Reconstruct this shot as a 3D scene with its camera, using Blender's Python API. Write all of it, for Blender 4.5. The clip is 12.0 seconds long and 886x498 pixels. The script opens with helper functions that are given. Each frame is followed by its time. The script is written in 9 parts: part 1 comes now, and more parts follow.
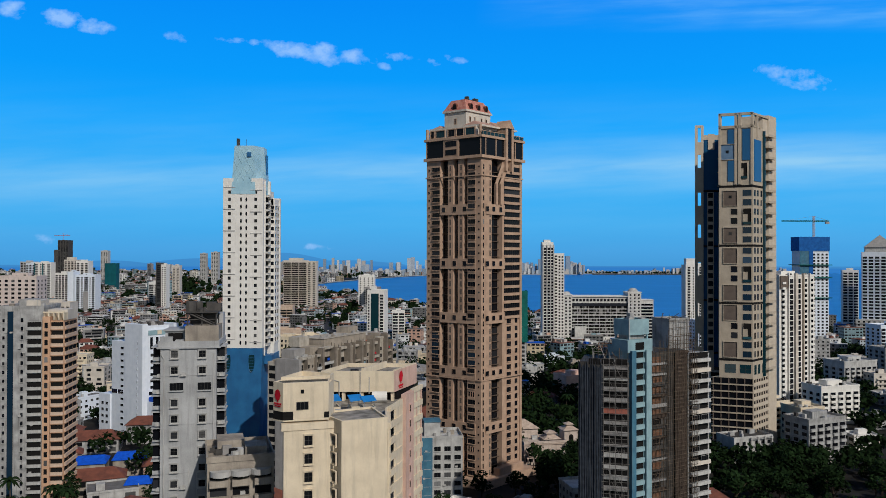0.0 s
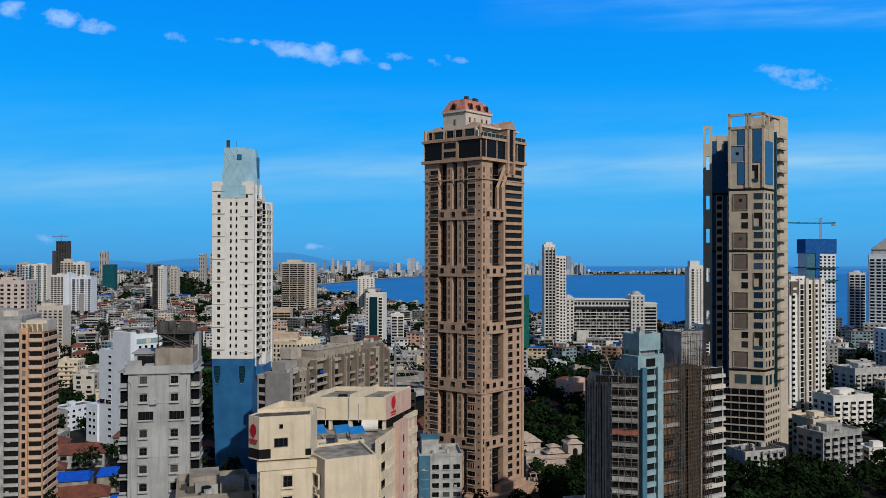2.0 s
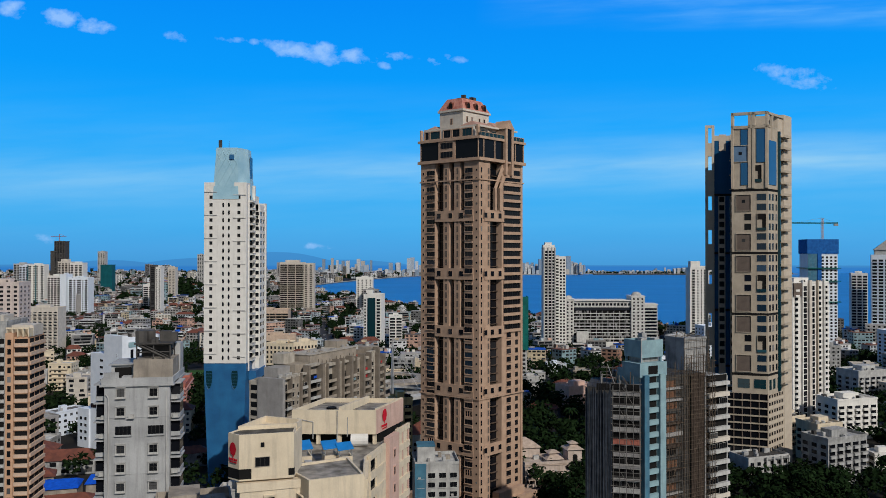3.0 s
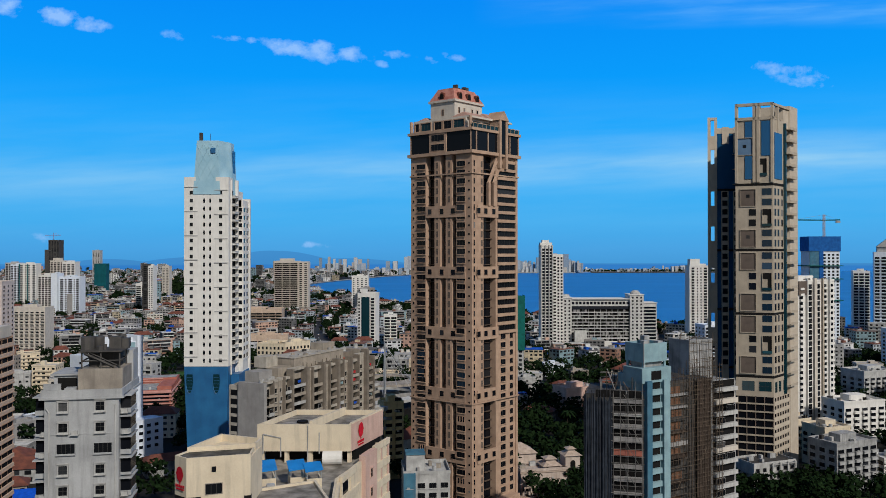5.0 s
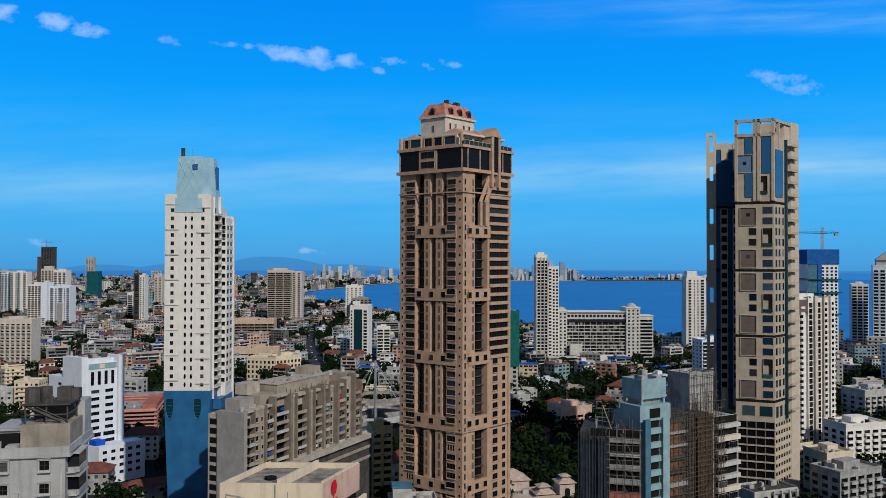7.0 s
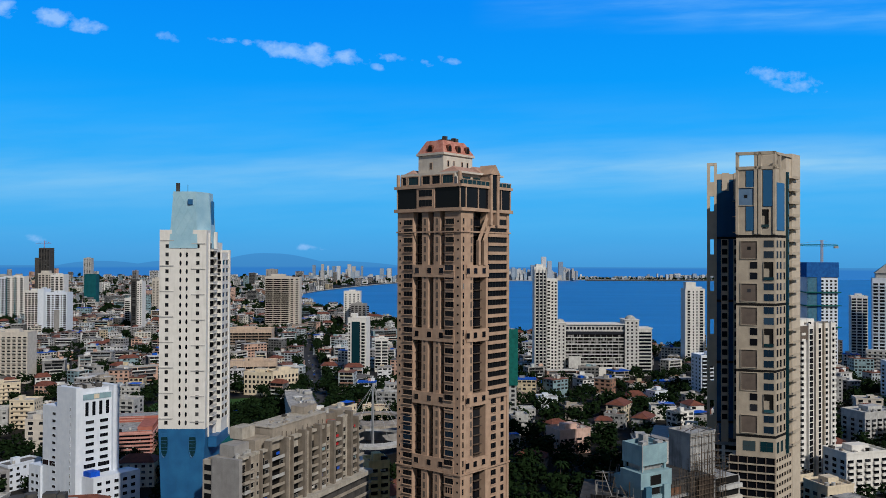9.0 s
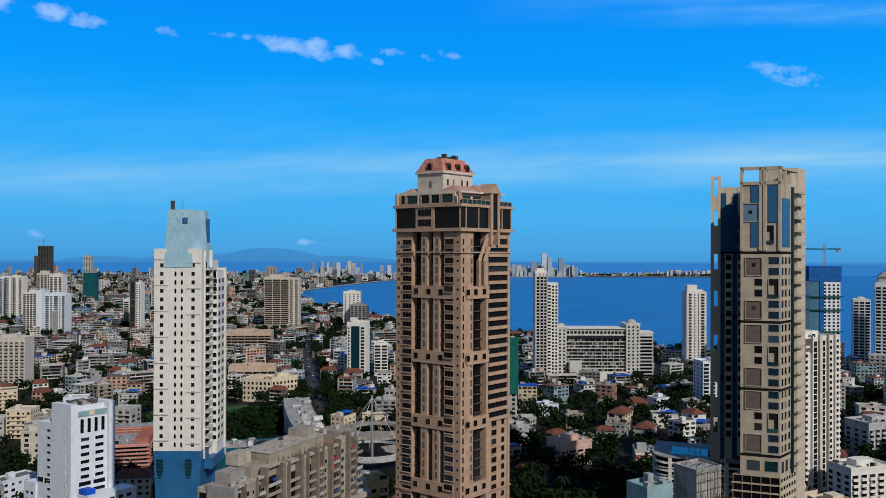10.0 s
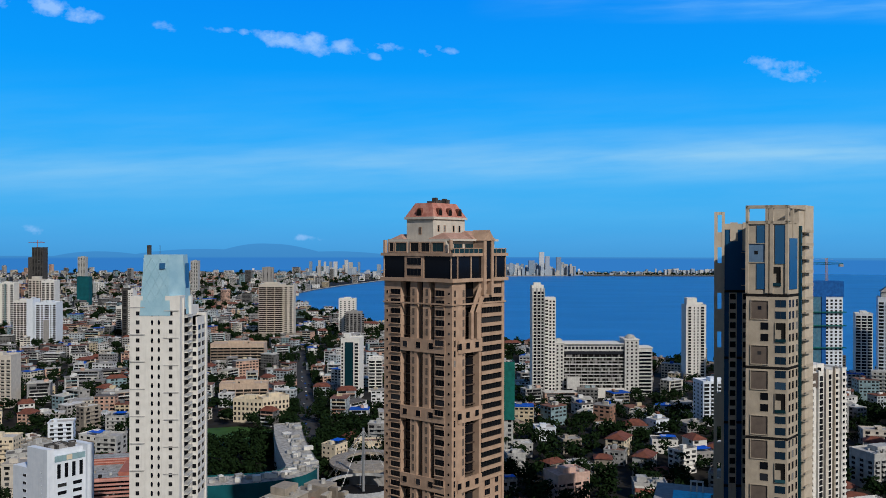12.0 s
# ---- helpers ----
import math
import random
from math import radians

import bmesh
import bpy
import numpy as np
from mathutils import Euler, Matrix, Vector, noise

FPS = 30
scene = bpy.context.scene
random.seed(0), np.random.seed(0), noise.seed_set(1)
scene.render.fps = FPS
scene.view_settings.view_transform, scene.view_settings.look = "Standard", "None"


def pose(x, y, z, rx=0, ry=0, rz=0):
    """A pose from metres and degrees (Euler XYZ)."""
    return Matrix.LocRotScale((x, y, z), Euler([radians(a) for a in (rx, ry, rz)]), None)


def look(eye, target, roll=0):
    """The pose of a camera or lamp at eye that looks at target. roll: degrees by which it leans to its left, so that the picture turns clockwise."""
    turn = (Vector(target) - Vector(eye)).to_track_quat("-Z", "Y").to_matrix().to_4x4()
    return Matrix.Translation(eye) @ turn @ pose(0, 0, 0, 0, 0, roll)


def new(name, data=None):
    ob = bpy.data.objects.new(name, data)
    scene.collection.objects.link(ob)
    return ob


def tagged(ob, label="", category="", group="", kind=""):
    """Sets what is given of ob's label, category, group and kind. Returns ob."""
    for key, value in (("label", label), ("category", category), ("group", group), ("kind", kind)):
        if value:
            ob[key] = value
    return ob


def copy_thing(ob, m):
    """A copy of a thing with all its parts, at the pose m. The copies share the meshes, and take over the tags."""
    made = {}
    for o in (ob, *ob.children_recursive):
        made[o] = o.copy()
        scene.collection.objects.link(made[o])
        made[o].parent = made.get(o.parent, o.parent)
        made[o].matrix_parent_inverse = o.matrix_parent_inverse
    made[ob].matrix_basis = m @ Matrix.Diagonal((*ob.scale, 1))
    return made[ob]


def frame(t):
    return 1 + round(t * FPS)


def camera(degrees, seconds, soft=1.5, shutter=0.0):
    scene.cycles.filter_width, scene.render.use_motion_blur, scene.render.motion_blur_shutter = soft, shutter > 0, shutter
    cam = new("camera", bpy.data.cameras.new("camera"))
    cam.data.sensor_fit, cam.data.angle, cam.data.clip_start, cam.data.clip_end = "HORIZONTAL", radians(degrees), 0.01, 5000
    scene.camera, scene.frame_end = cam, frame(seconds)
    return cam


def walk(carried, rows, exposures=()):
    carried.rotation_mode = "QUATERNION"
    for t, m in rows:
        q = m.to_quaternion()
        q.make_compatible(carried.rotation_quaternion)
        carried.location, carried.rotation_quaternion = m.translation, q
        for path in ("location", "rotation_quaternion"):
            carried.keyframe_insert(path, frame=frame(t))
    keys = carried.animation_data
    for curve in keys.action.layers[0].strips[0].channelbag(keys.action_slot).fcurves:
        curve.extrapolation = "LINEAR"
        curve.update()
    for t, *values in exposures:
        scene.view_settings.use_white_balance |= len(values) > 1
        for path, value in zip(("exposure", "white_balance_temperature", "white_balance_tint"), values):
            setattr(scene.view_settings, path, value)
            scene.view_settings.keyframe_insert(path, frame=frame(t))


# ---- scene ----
cam = camera(59.8, 12.0, soft=0.7)
METRES, EYE, TILT, LEAN, TURN = 100.0, 95.0, 0.0, 0.0, 0.0
ROWS = [
    (0.0, 0.0, 0.0, 0.0, -0.0, 0.51, -0.12),
    (0.5, 0.0004, 0.0357, 0.0003, 0.02, 0.45, -0.25),
    (1.0, 0.0003, 0.0718, 0.0064, 0.04, 0.41, -0.33),
    (1.5, 0.0024, 0.1069, 0.0173, 0.04, 0.44, -0.29),
    (2.0, 0.008, 0.1416, 0.0289, 0.04, 0.5, -0.09),
    (2.5, 0.0148, 0.1763, 0.0401, 0.01, 0.51, -0.02),
    (3.0, 0.0199, 0.2115, 0.0406, 0.02, 0.46, -0.06),
    (5.0, 0.0455, 0.3549, 0.0377, -0.14, 0.34, 0.04),
    (5.5, 0.0504, 0.3888, 0.0429, -0.24, 0.43, -0.08),
    (6.0, 0.057, 0.4257, 0.051, -0.34, 0.37, -0.12),
    (6.5, 0.0661, 0.4605, 0.0694, -0.37, 0.48, -0.06),
    (7.0, 0.0687, 0.4603, 0.0924, -0.42, 0.82, -0.13),
    (9.0, 0.0708, 0.4921, 0.2457, -0.53, 0.58, -0.21),
    (9.5, 0.0714, 0.5147, 0.2907, -0.53, 0.36, -0.2),
    (10.0, 0.0731, 0.5433, 0.337, -0.52, 0.19, -0.17),
    (10.5, 0.0772, 0.5784, 0.3831, -0.56, 0.06, -0.15),
    (11.0, 0.0837, 0.614, 0.4293, -0.59, -0.05, -0.14),
    (11.5, 0.0905, 0.6511, 0.4755, -0.63, -0.11, -0.15),
    (12.0, 0.0987, 0.6876, 0.5221, -0.68, -0.15, -0.15),
]
walk(cam, [(t, pose(0, 0, EYE, TILT, LEAN, TURN) @ pose(METRES * x, METRES * y, METRES * z, 90 + pitch, roll, yaw)) for t, x, y, z, yaw, pitch, roll in ROWS])

# ---- world, sun, exposure ----
SUN_AZ, SUN_EL = 148.0, 37.0      # degrees clockwise from +y, degrees up
SUN_DIR = Vector((math.sin(radians(SUN_AZ)) * math.cos(radians(SUN_EL)), math.cos(radians(SUN_AZ)) * math.cos(radians(SUN_EL)), math.sin(radians(SUN_EL))))


def build_world():
    w = bpy.data.worlds.new("sky")
    scene.world = w
    w.use_nodes = True
    nt = w.node_tree
    nt.nodes.clear()

    def node(kind, **kw):
        n = nt.nodes.new(kind)
        for k, v in kw.items():
            n.inputs[int(k[1:])].default_value = v
        return n

    def mth(op, a, b=None, c=None, clamp=False):
        n = nt.nodes.new("ShaderNodeMath")
        n.operation, n.use_clamp = op, clamp
        for i, v in enumerate((a, b, c)):
            if v is None:
                continue
            if isinstance(v, (int, float)):
                n.inputs[i].default_value = v
            else:
                nt.links.new(v, n.inputs[i])
        return n.outputs[0]

    def mix(fac, a, b):
        n = nt.nodes.new("ShaderNodeMix")
        n.data_type = "RGBA"
        for i, v in ((0, fac), (6, a), (7, b)):
            if isinstance(v, (int, float, tuple)):
                n.inputs[i].default_value = v
            else:
                nt.links.new(v, n.inputs[i])
        return n.outputs[2]

    sky = nt.nodes.new("ShaderNodeTexSky")
    sky.sky_type, sky.sun_disc = "NISHITA", False
    sky.sun_elevation, sky.sun_rotation = radians(SUN_EL), radians(SUN_AZ)
    sky.altitude, sky.air_density, sky.dust_density, sky.ozone_density = 100, 1.0, 0.5, 1.5
    tc = nt.nodes.new("ShaderNodeTexCoord")
    sep = nt.nodes.new("ShaderNodeSeparateXYZ")
    nt.links.new(tc.outputs["Generated"], sep.inputs[0])
    x, y, z = sep.outputs
    # blue grade of the sky away from the sun
    ramp = nt.nodes.new("ShaderNodeValToRGB")
    stops = SKY_STOPS
    el = ramp.color_ramp.elements
    while len(el) < len(stops):
        el.new(0.5)
    for e, (p, c) in zip(el, stops):
        e.position, e.color = p, (*c, 1)
    nt.links.new(mth("MULTIPLY", mth("ADD", z, 0.02), 2.0), ramp.inputs[0])
    ahead = mth("SMOOTH_MIN", mth("MAXIMUM", mth("MULTIPLY", y, 1.6), 0.0), 1.0, 0.2)
    low = mth("SUBTRACT", 1.0, mth("MULTIPLY", mth("MAXIMUM", mth("SUBTRACT", z, 0.35), 0.0), 2.2, clamp=True))
    grade = mth("MULTIPLY", ahead, low, clamp=True)
    dim = nt.nodes.new("ShaderNodeVectorMath")
    dim.operation = "SCALE"
    nt.links.new(sky.outputs[0], dim.inputs[0])
    dim.inputs["Scale"].default_value = SKY_STRENGTH
    col = mix(grade, dim.outputs[0], ramp.outputs[0])
    # clouds, on a far plane ahead
    ys = mth("MAXIMUM", y, 0.05)
    px, py = mth("DIVIDE", x, ys), mth("DIVIDE", z, ys)
    comb = nt.nodes.new("ShaderNodeCombineXYZ")
    nt.links.new(px, comb.inputs[0])
    nt.links.new(mth("MULTIPLY", py, 1.3), comb.inputs[1])
    nz = nt.nodes.new("ShaderNodeTexNoise")
    nt.links.new(comb.outputs[0], nz.inputs["Vector"])
    nz.inputs["Scale"].default_value, nz.inputs["Detail"].default_value, nz.inputs["Roughness"].default_value = 36, 6, 0.58
    nz2 = nt.nodes.new("ShaderNodeTexNoise")
    nt.links.new(comb.outputs[0], nz2.inputs["Vector"])
    nz2.inputs["Scale"].default_value, nz2.inputs["Detail"].default_value = 5, 4
    total = None
    for cx, cy, rx, ry, dens in CLOUDS:
        ex = mth("DIVIDE", mth("SUBTRACT", px, cx), rx)
        ey = mth("DIVIDE", mth("SUBTRACT", mth("ADD", py, mth("MULTIPLY", mth("SUBTRACT", px, cx), 0.10)), cy), ry)
        d = mth("ADD", mth("MULTIPLY", ex, ex), mth("MULTIPLY", ey, ey))
        fall = mth("MULTIPLY", mth("SUBTRACT", 1.0, d, clamp=True), dens)
        total = fall if total is None else mth("MAXIMUM", total, fall)
    wisp = mth("MULTIPLY", mth("SUBTRACT", mth("ADD", mth("MULTIPLY", nz.outputs[0], 3.0), mth("MULTIPLY", total, 0.95)), 1.86), 1.25, clamp=True)
    wisp = mth("MULTIPLY", wisp, mth("MULTIPLY", total, 2.5, clamp=True))
    col = mix(mth("MULTIPLY", wisp, 0.72), col, (0.36, 0.60, 1.0, 1))
    # thin veil low over the horizon, drawn out into streaks, thicker to the right
    comb2 = nt.nodes.new("ShaderNodeCombineXYZ")
    nt.links.new(mth("MULTIPLY", px, 1.6), comb2.inputs[0])
    nt.links.new(mth("MULTIPLY", mth("SUBTRACT", py, mth("MULTIPLY", px, 0.05)), 14.0), comb2.inputs[1])
    nz3 = nt.nodes.new("ShaderNodeTexNoise")
    nt.links.new(comb2.outputs[0], nz3.inputs["Vector"])
    nz3.inputs["Scale"].default_value, nz3.inputs["Detail"].default_value, nz3.inputs["Roughness"].default_value = 2.2, 6, 0.55
    streaks = mth("MULTIPLY", mth("SUBTRACT", nz3.outputs[0], 0.33), 3.2, clamp=True)
    band = mth("SUBTRACT", 1.0, mth("ABSOLUTE", mth("DIVIDE", mth("SUBTRACT", py, mth("ADD", 0.110, mth("MULTIPLY", px, 0.03))), 0.040)), clamp=True)
    right = mth("MULTIPLY", mth("ADD", px, 0.35), 1.0, clamp=True)
    veil = mth("MULTIPLY", band, mth("ADD", 0.30, mth("MULTIPLY", right, 0.42)))
    veil = mth("MULTIPLY", veil, mth("ADD", 0.45, mth("MULTIPLY", streaks, 0.75)), clamp=True)
    broad = mth("SUBTRACT", 1.0, mth("ABSOLUTE", mth("DIVIDE", mth("SUBTRACT", py, 0.11), 0.12)), clamp=True)
    veil = mth("ADD", veil, mth("MULTIPLY", mth("MULTIPLY", broad, streaks), 0.16), clamp=True)
    col = mix(veil, col, (0.30, 0.62, 0.90, 1))
    # soft streaky sheet of high cloud, upper right
    high = mth("SUBTRACT", 1.0, mth("ABSOLUTE", mth("DIVIDE", mth("SUBTRACT", py, 0.332), 0.042)), clamp=True)
    side = mth("MULTIPLY", mth("SUBTRACT", px, 0.04), 3.2, clamp=True)
    high = mth("MULTIPLY", mth("MULTIPLY", high, side), mth("ADD", 0.02, mth("MULTIPLY", mth("MULTIPLY", streaks, streaks), 0.5)), clamp=True)
    col = mix(high, col, (0.28, 0.64, 1.0, 1))
    # hills far beyond the bay, the blue of haze mixed into their colour
    ridge = None
    for cx, rx, hh in HILLS:
        e = mth("DIVIDE", mth("SUBTRACT", px, cx), rx)
        b = mth("MULTIPLY", mth("SUBTRACT", 1.0, mth("MULTIPLY", e, e), clamp=True), hh)
        ridge = b if ridge is None else mth("MAXIMUM", ridge, b)
    ridge = mth("SUBTRACT", mth("MULTIPLY", ridge, mth("ADD", 0.7, mth("MULTIPLY", nz2.outputs[0], 0.6))), 0.0125)
    col = mix(mth("MULTIPLY", mth("MULTIPLY", mth("SUBTRACT", ridge, py), 1500.0, clamp=True), 0.42), col, (0.035, 0.15, 0.42, 1))
    # sea beyond the sheet of water
    sea = mth("MULTIPLY", mth("SUBTRACT", -0.0125, z), 400.0, clamp=True)
    col = mix(mth("MULTIPLY", sea, mth("GREATER_THAN", y, 0.0)), col, SEA_FAR)
    bg = nt.nodes.new("ShaderNodeBackground")
    nt.links.new(col, bg.inputs[0])
    out = nt.nodes.new("ShaderNodeOutputWorld")
    nt.links.new(bg.outputs[0], out.inputs[0])


SKY_STRENGTH = 0.05
SEA_FAR = (0.032, 0.20, 0.56, 1)
SKY_STOPS = [(0.0, (0.062, 0.31, 0.66)), (0.05, (0.065, 0.36, 0.76)), (0.12, (0.058, 0.42, 0.86)), (0.22, (0.044, 0.435, 0.93)), (0.36, (0.012, 0.385, 0.98)),
             (0.48, (0.003, 0.33, 0.97)), (0.66, (0.002, 0.265, 0.93)), (1.0, (0.003, 0.23, 0.88))]
HILLS = [(-0.215, 0.085, 0.0165), (-0.30, 0.10, 0.010), (-0.13, 0.09, 0.007), (-0.43, 0.06, 0.006)]
CLOUDS = [(-0.557, 0.319, 0.030, 0.014, 0.9), (-0.498, 0.308, 0.038, 0.016, 0.95), (-0.455, 0.2985, 0.032, 0.014, 0.95), (-0.347, 0.2825, 0.020, 0.012, 0.75),
          (-0.255, 0.2775, 0.050, 0.006, 0.7), (-0.205, 0.2685, 0.052, 0.015, 0.95), (-0.160, 0.262, 0.040, 0.019, 1.0), (-0.118, 0.2595, 0.040, 0.014, 0.85), (-0.064, 0.2597, 0.026, 0.009, 0.75), (-0.076, 0.2475, 0.012, 0.007, 0.65),
          (-0.016, 0.251, 0.020, 0.008, 0.75), (0.017, 0.2565, 0.020, 0.008, 0.75),
          (0.440, 0.2410, 0.060, 0.012, 0.78), (0.474, 0.2265, 0.050, 0.015, 0.82), (-0.17, 0.012, 0.035, 0.006, 0.55), (-0.52, 0.020, 0.025, 0.008, 0.5)]
build_world()
sun = new("sun", bpy.data.lights.new("sun", "SUN"))
sun.data.energy, sun.data.angle, sun.data.color = 2.95, radians(0.8), (1.0, 0.945, 0.86)
sun.matrix_world = look(SUN_DIR * 800, (0, 0, 0))


# ---- materials ----
def mat(name, c1, c2=None, rough=0.85, scale=0.35, streak=0.0, bump=0.15, metal=0.0, per_object=0.0, spec=0.12, fine=6.0, dirt=(0.16, 0.14, 0.12)):
    """A weathered surface: two tones by broad noise, fine grain, rain streaks of dirt, a little relief."""
    m = bpy.data.materials.new(name)
    m.use_nodes = True
    nt = m.node_tree
    b = nt.nodes["Principled BSDF"]
    link = nt.links.new
    c2 = c2 or tuple(v * 0.78 for v in c1)
    tc = nt.nodes.new("ShaderNodeTexCoord")
    n1 = nt.nodes.new("ShaderNodeTexNoise")
    n1.inputs["Scale"].default_value, n1.inputs["Detail"].default_value = scale, 5
    link(tc.outputs["Object"], n1.inputs["Vector"])
    n2 = nt.nodes.new("ShaderNodeTexNoise")
    n2.inputs["Scale"].default_value, n2.inputs["Detail"].default_value = fine, 3
    link(tc.outputs["Object"], n2.inputs["Vector"])
    r = nt.nodes.new("ShaderNodeValToRGB")
    r.color_ramp.elements[0].position, r.color_ramp.elements[1].position = 0.35, 0.68
    r.color_ramp.elements[0].color, r.color_ramp.elements[1].color = (*c2, 1), (*c1, 1)
    link(n1.outputs[0], r.inputs[0])
    g = nt.nodes.new("ShaderNodeMix")
    g.data_type, g.blend_type = "RGBA", "OVERLAY"
    g.inputs[0].default_value = 0.16
    link(r.outputs[0], g.inputs[6])
    link(n2.outputs[0], g.inputs[7])
    col = g.outputs[2]
    if streak:
        mp = nt.nodes.new("ShaderNodeMapping")
        mp.inputs["Scale"].default_value = (1.1, 1.1, 0.09)
        link(tc.outputs["Object"], mp.inputs[0])
        n3 = nt.nodes.new("ShaderNodeTexNoise")
        n3.inputs["Scale"].default_value, n3.inputs["Detail"].default_value, n3.inputs["Roughness"].default_value = 0.9, 6, 0.65
        link(mp.outputs[0], n3.inputs["Vector"])
        sr = nt.nodes.new("ShaderNodeMapRange")
        sr.inputs[1].default_value, sr.inputs[2].default_value, sr.inputs[4].default_value = 0.50, 0.78, streak
        link(n3.outputs[0], sr.inputs[0])
        d = nt.nodes.new("ShaderNodeMix")
        d.data_type = "RGBA"
        d.inputs[7].default_value = (*dirt, 1)
        link(sr.outputs[0], d.inputs[0])
        link(col, d.inputs[6])
        col = d.outputs[2]
    if per_object:
        oi = nt.nodes.new("ShaderNodeObjectInfo")
        h = nt.nodes.new("ShaderNodeHueSaturation")
        mr = nt.nodes.new("ShaderNodeMapRange")
        mr.inputs[3].default_value, mr.inputs[4].default_value = 1 - per_object, 1 + per_object
        link(oi.outputs["Random"], mr.inputs[0])
        link(mr.outputs[0], h.inputs["Value"])
        link(col, h.inputs["Color"])
        col = h.outputs[0]
    link(col, b.inputs["Base Color"])
    b.inputs["Roughness"].default_value, b.inputs["Metallic"].default_value = rough, metal
    b.inputs["Specular IOR Level"].default_value = spec
    if bump:
        bp = nt.nodes.new("ShaderNodeBump")
        bp.inputs["Strength"].default_value, bp.inputs["Distance"].default_value = bump, 0.05
        link(n2.outputs[0], bp.inputs["Height"])
        link(bp.outputs[0], b.inputs["Normal"])
    return m


def palette(name, colours, rough=0.85, streak=0.5, island=False):
    """A painted wall whose colour differs from building to building."""
    m = mat(name, (0.5, 0.5, 0.5), streak=streak, rough=rough)
    nt = m.node_tree
    r = next(n for n in nt.nodes if n.type == "VALTORGB")
    src = nt.nodes.new("ShaderNodeNewGeometry" if island else "ShaderNodeObjectInfo")
    p = nt.nodes.new("ShaderNodeValToRGB")
    p.color_ramp.interpolation = "CONSTANT"
    el = p.color_ramp.elements
    while len(el) < len(colours):
        el.new(0.5)
    for i, (e, c) in enumerate(zip(el, colours)):
        e.position, e.color = i / len(colours), (*c, 1)
    nt.links.new(src.outputs["Random Per Island" if island else "Random"], p.inputs[0])
    mx = nt.nodes.new("ShaderNodeMix")
    mx.data_type, mx.blend_type = "RGBA", "MULTIPLY"
    mx.inputs[0].default_value = 1.0
    r.color_ramp.elements[0].color, r.color_ramp.elements[1].color = (0.66, 0.66, 0.66, 1), (1, 1, 1, 1)
    g = next(n for n in nt.nodes if n.type == "MIX" and n.blend_type == "OVERLAY")
    nt.links.new(r.outputs[0], mx.inputs[6])
    nt.links.new(p.outputs[0], mx.inputs[7])
    nt.links.new(mx.outputs[2], g.inputs[6])
    return m


def glass(name, tint=(0.008, 0.009, 0.011), rough=0.12, light=0.07, share=0.16, metal=0.0, spec=0.16):
    """Dark window glass; some panes show a curtain behind."""
    m = bpy.data.materials.new(name)
    m.use_nodes = True
    nt = m.node_tree
    b = nt.nodes["Principled BSDF"]
    oi = nt.nodes.new("ShaderNodeObjectInfo")
    r = nt.nodes.new("ShaderNodeValToRGB")
    r.color_ramp.interpolation = "CONSTANT"
    el = r.color_ramp.elements
    el.new(0.5), el.new(0.7)
    for e, (p, c) in zip(el, ((0, tint), (1 - share, tuple(v * 2.2 + 0.012 for v in tint)), (1 - share * 0.5, tuple(v + light for v in tint)), (1 - share * 0.15, tuple(v + light * 2.5 for v in tint)))):
        e.position, e.color = p, (*c, 1)
    nt.links.new(oi.outputs["Random"], r.inputs[0])
    nt.links.new(r.outputs[0], b.inputs["Base Color"])
    b.inputs["Roughness"].default_value, b.inputs["Specular IOR Level"].default_value = rough, spec
    b.inputs["Metallic"].default_value = metal      # mirror-coated panes
    return m


def island_glass(name):
    """Openings of small houses, too small to pick apart."""
    m = glass(name, rough=0.3)
    nt = m.node_tree
    g = nt.nodes.new("ShaderNodeNewGeometry")
    r = next(n for n in nt.nodes if n.type == "VALTORGB")
    nt.links.new(g.outputs["Random Per Island"], r.inputs[0])
    return m


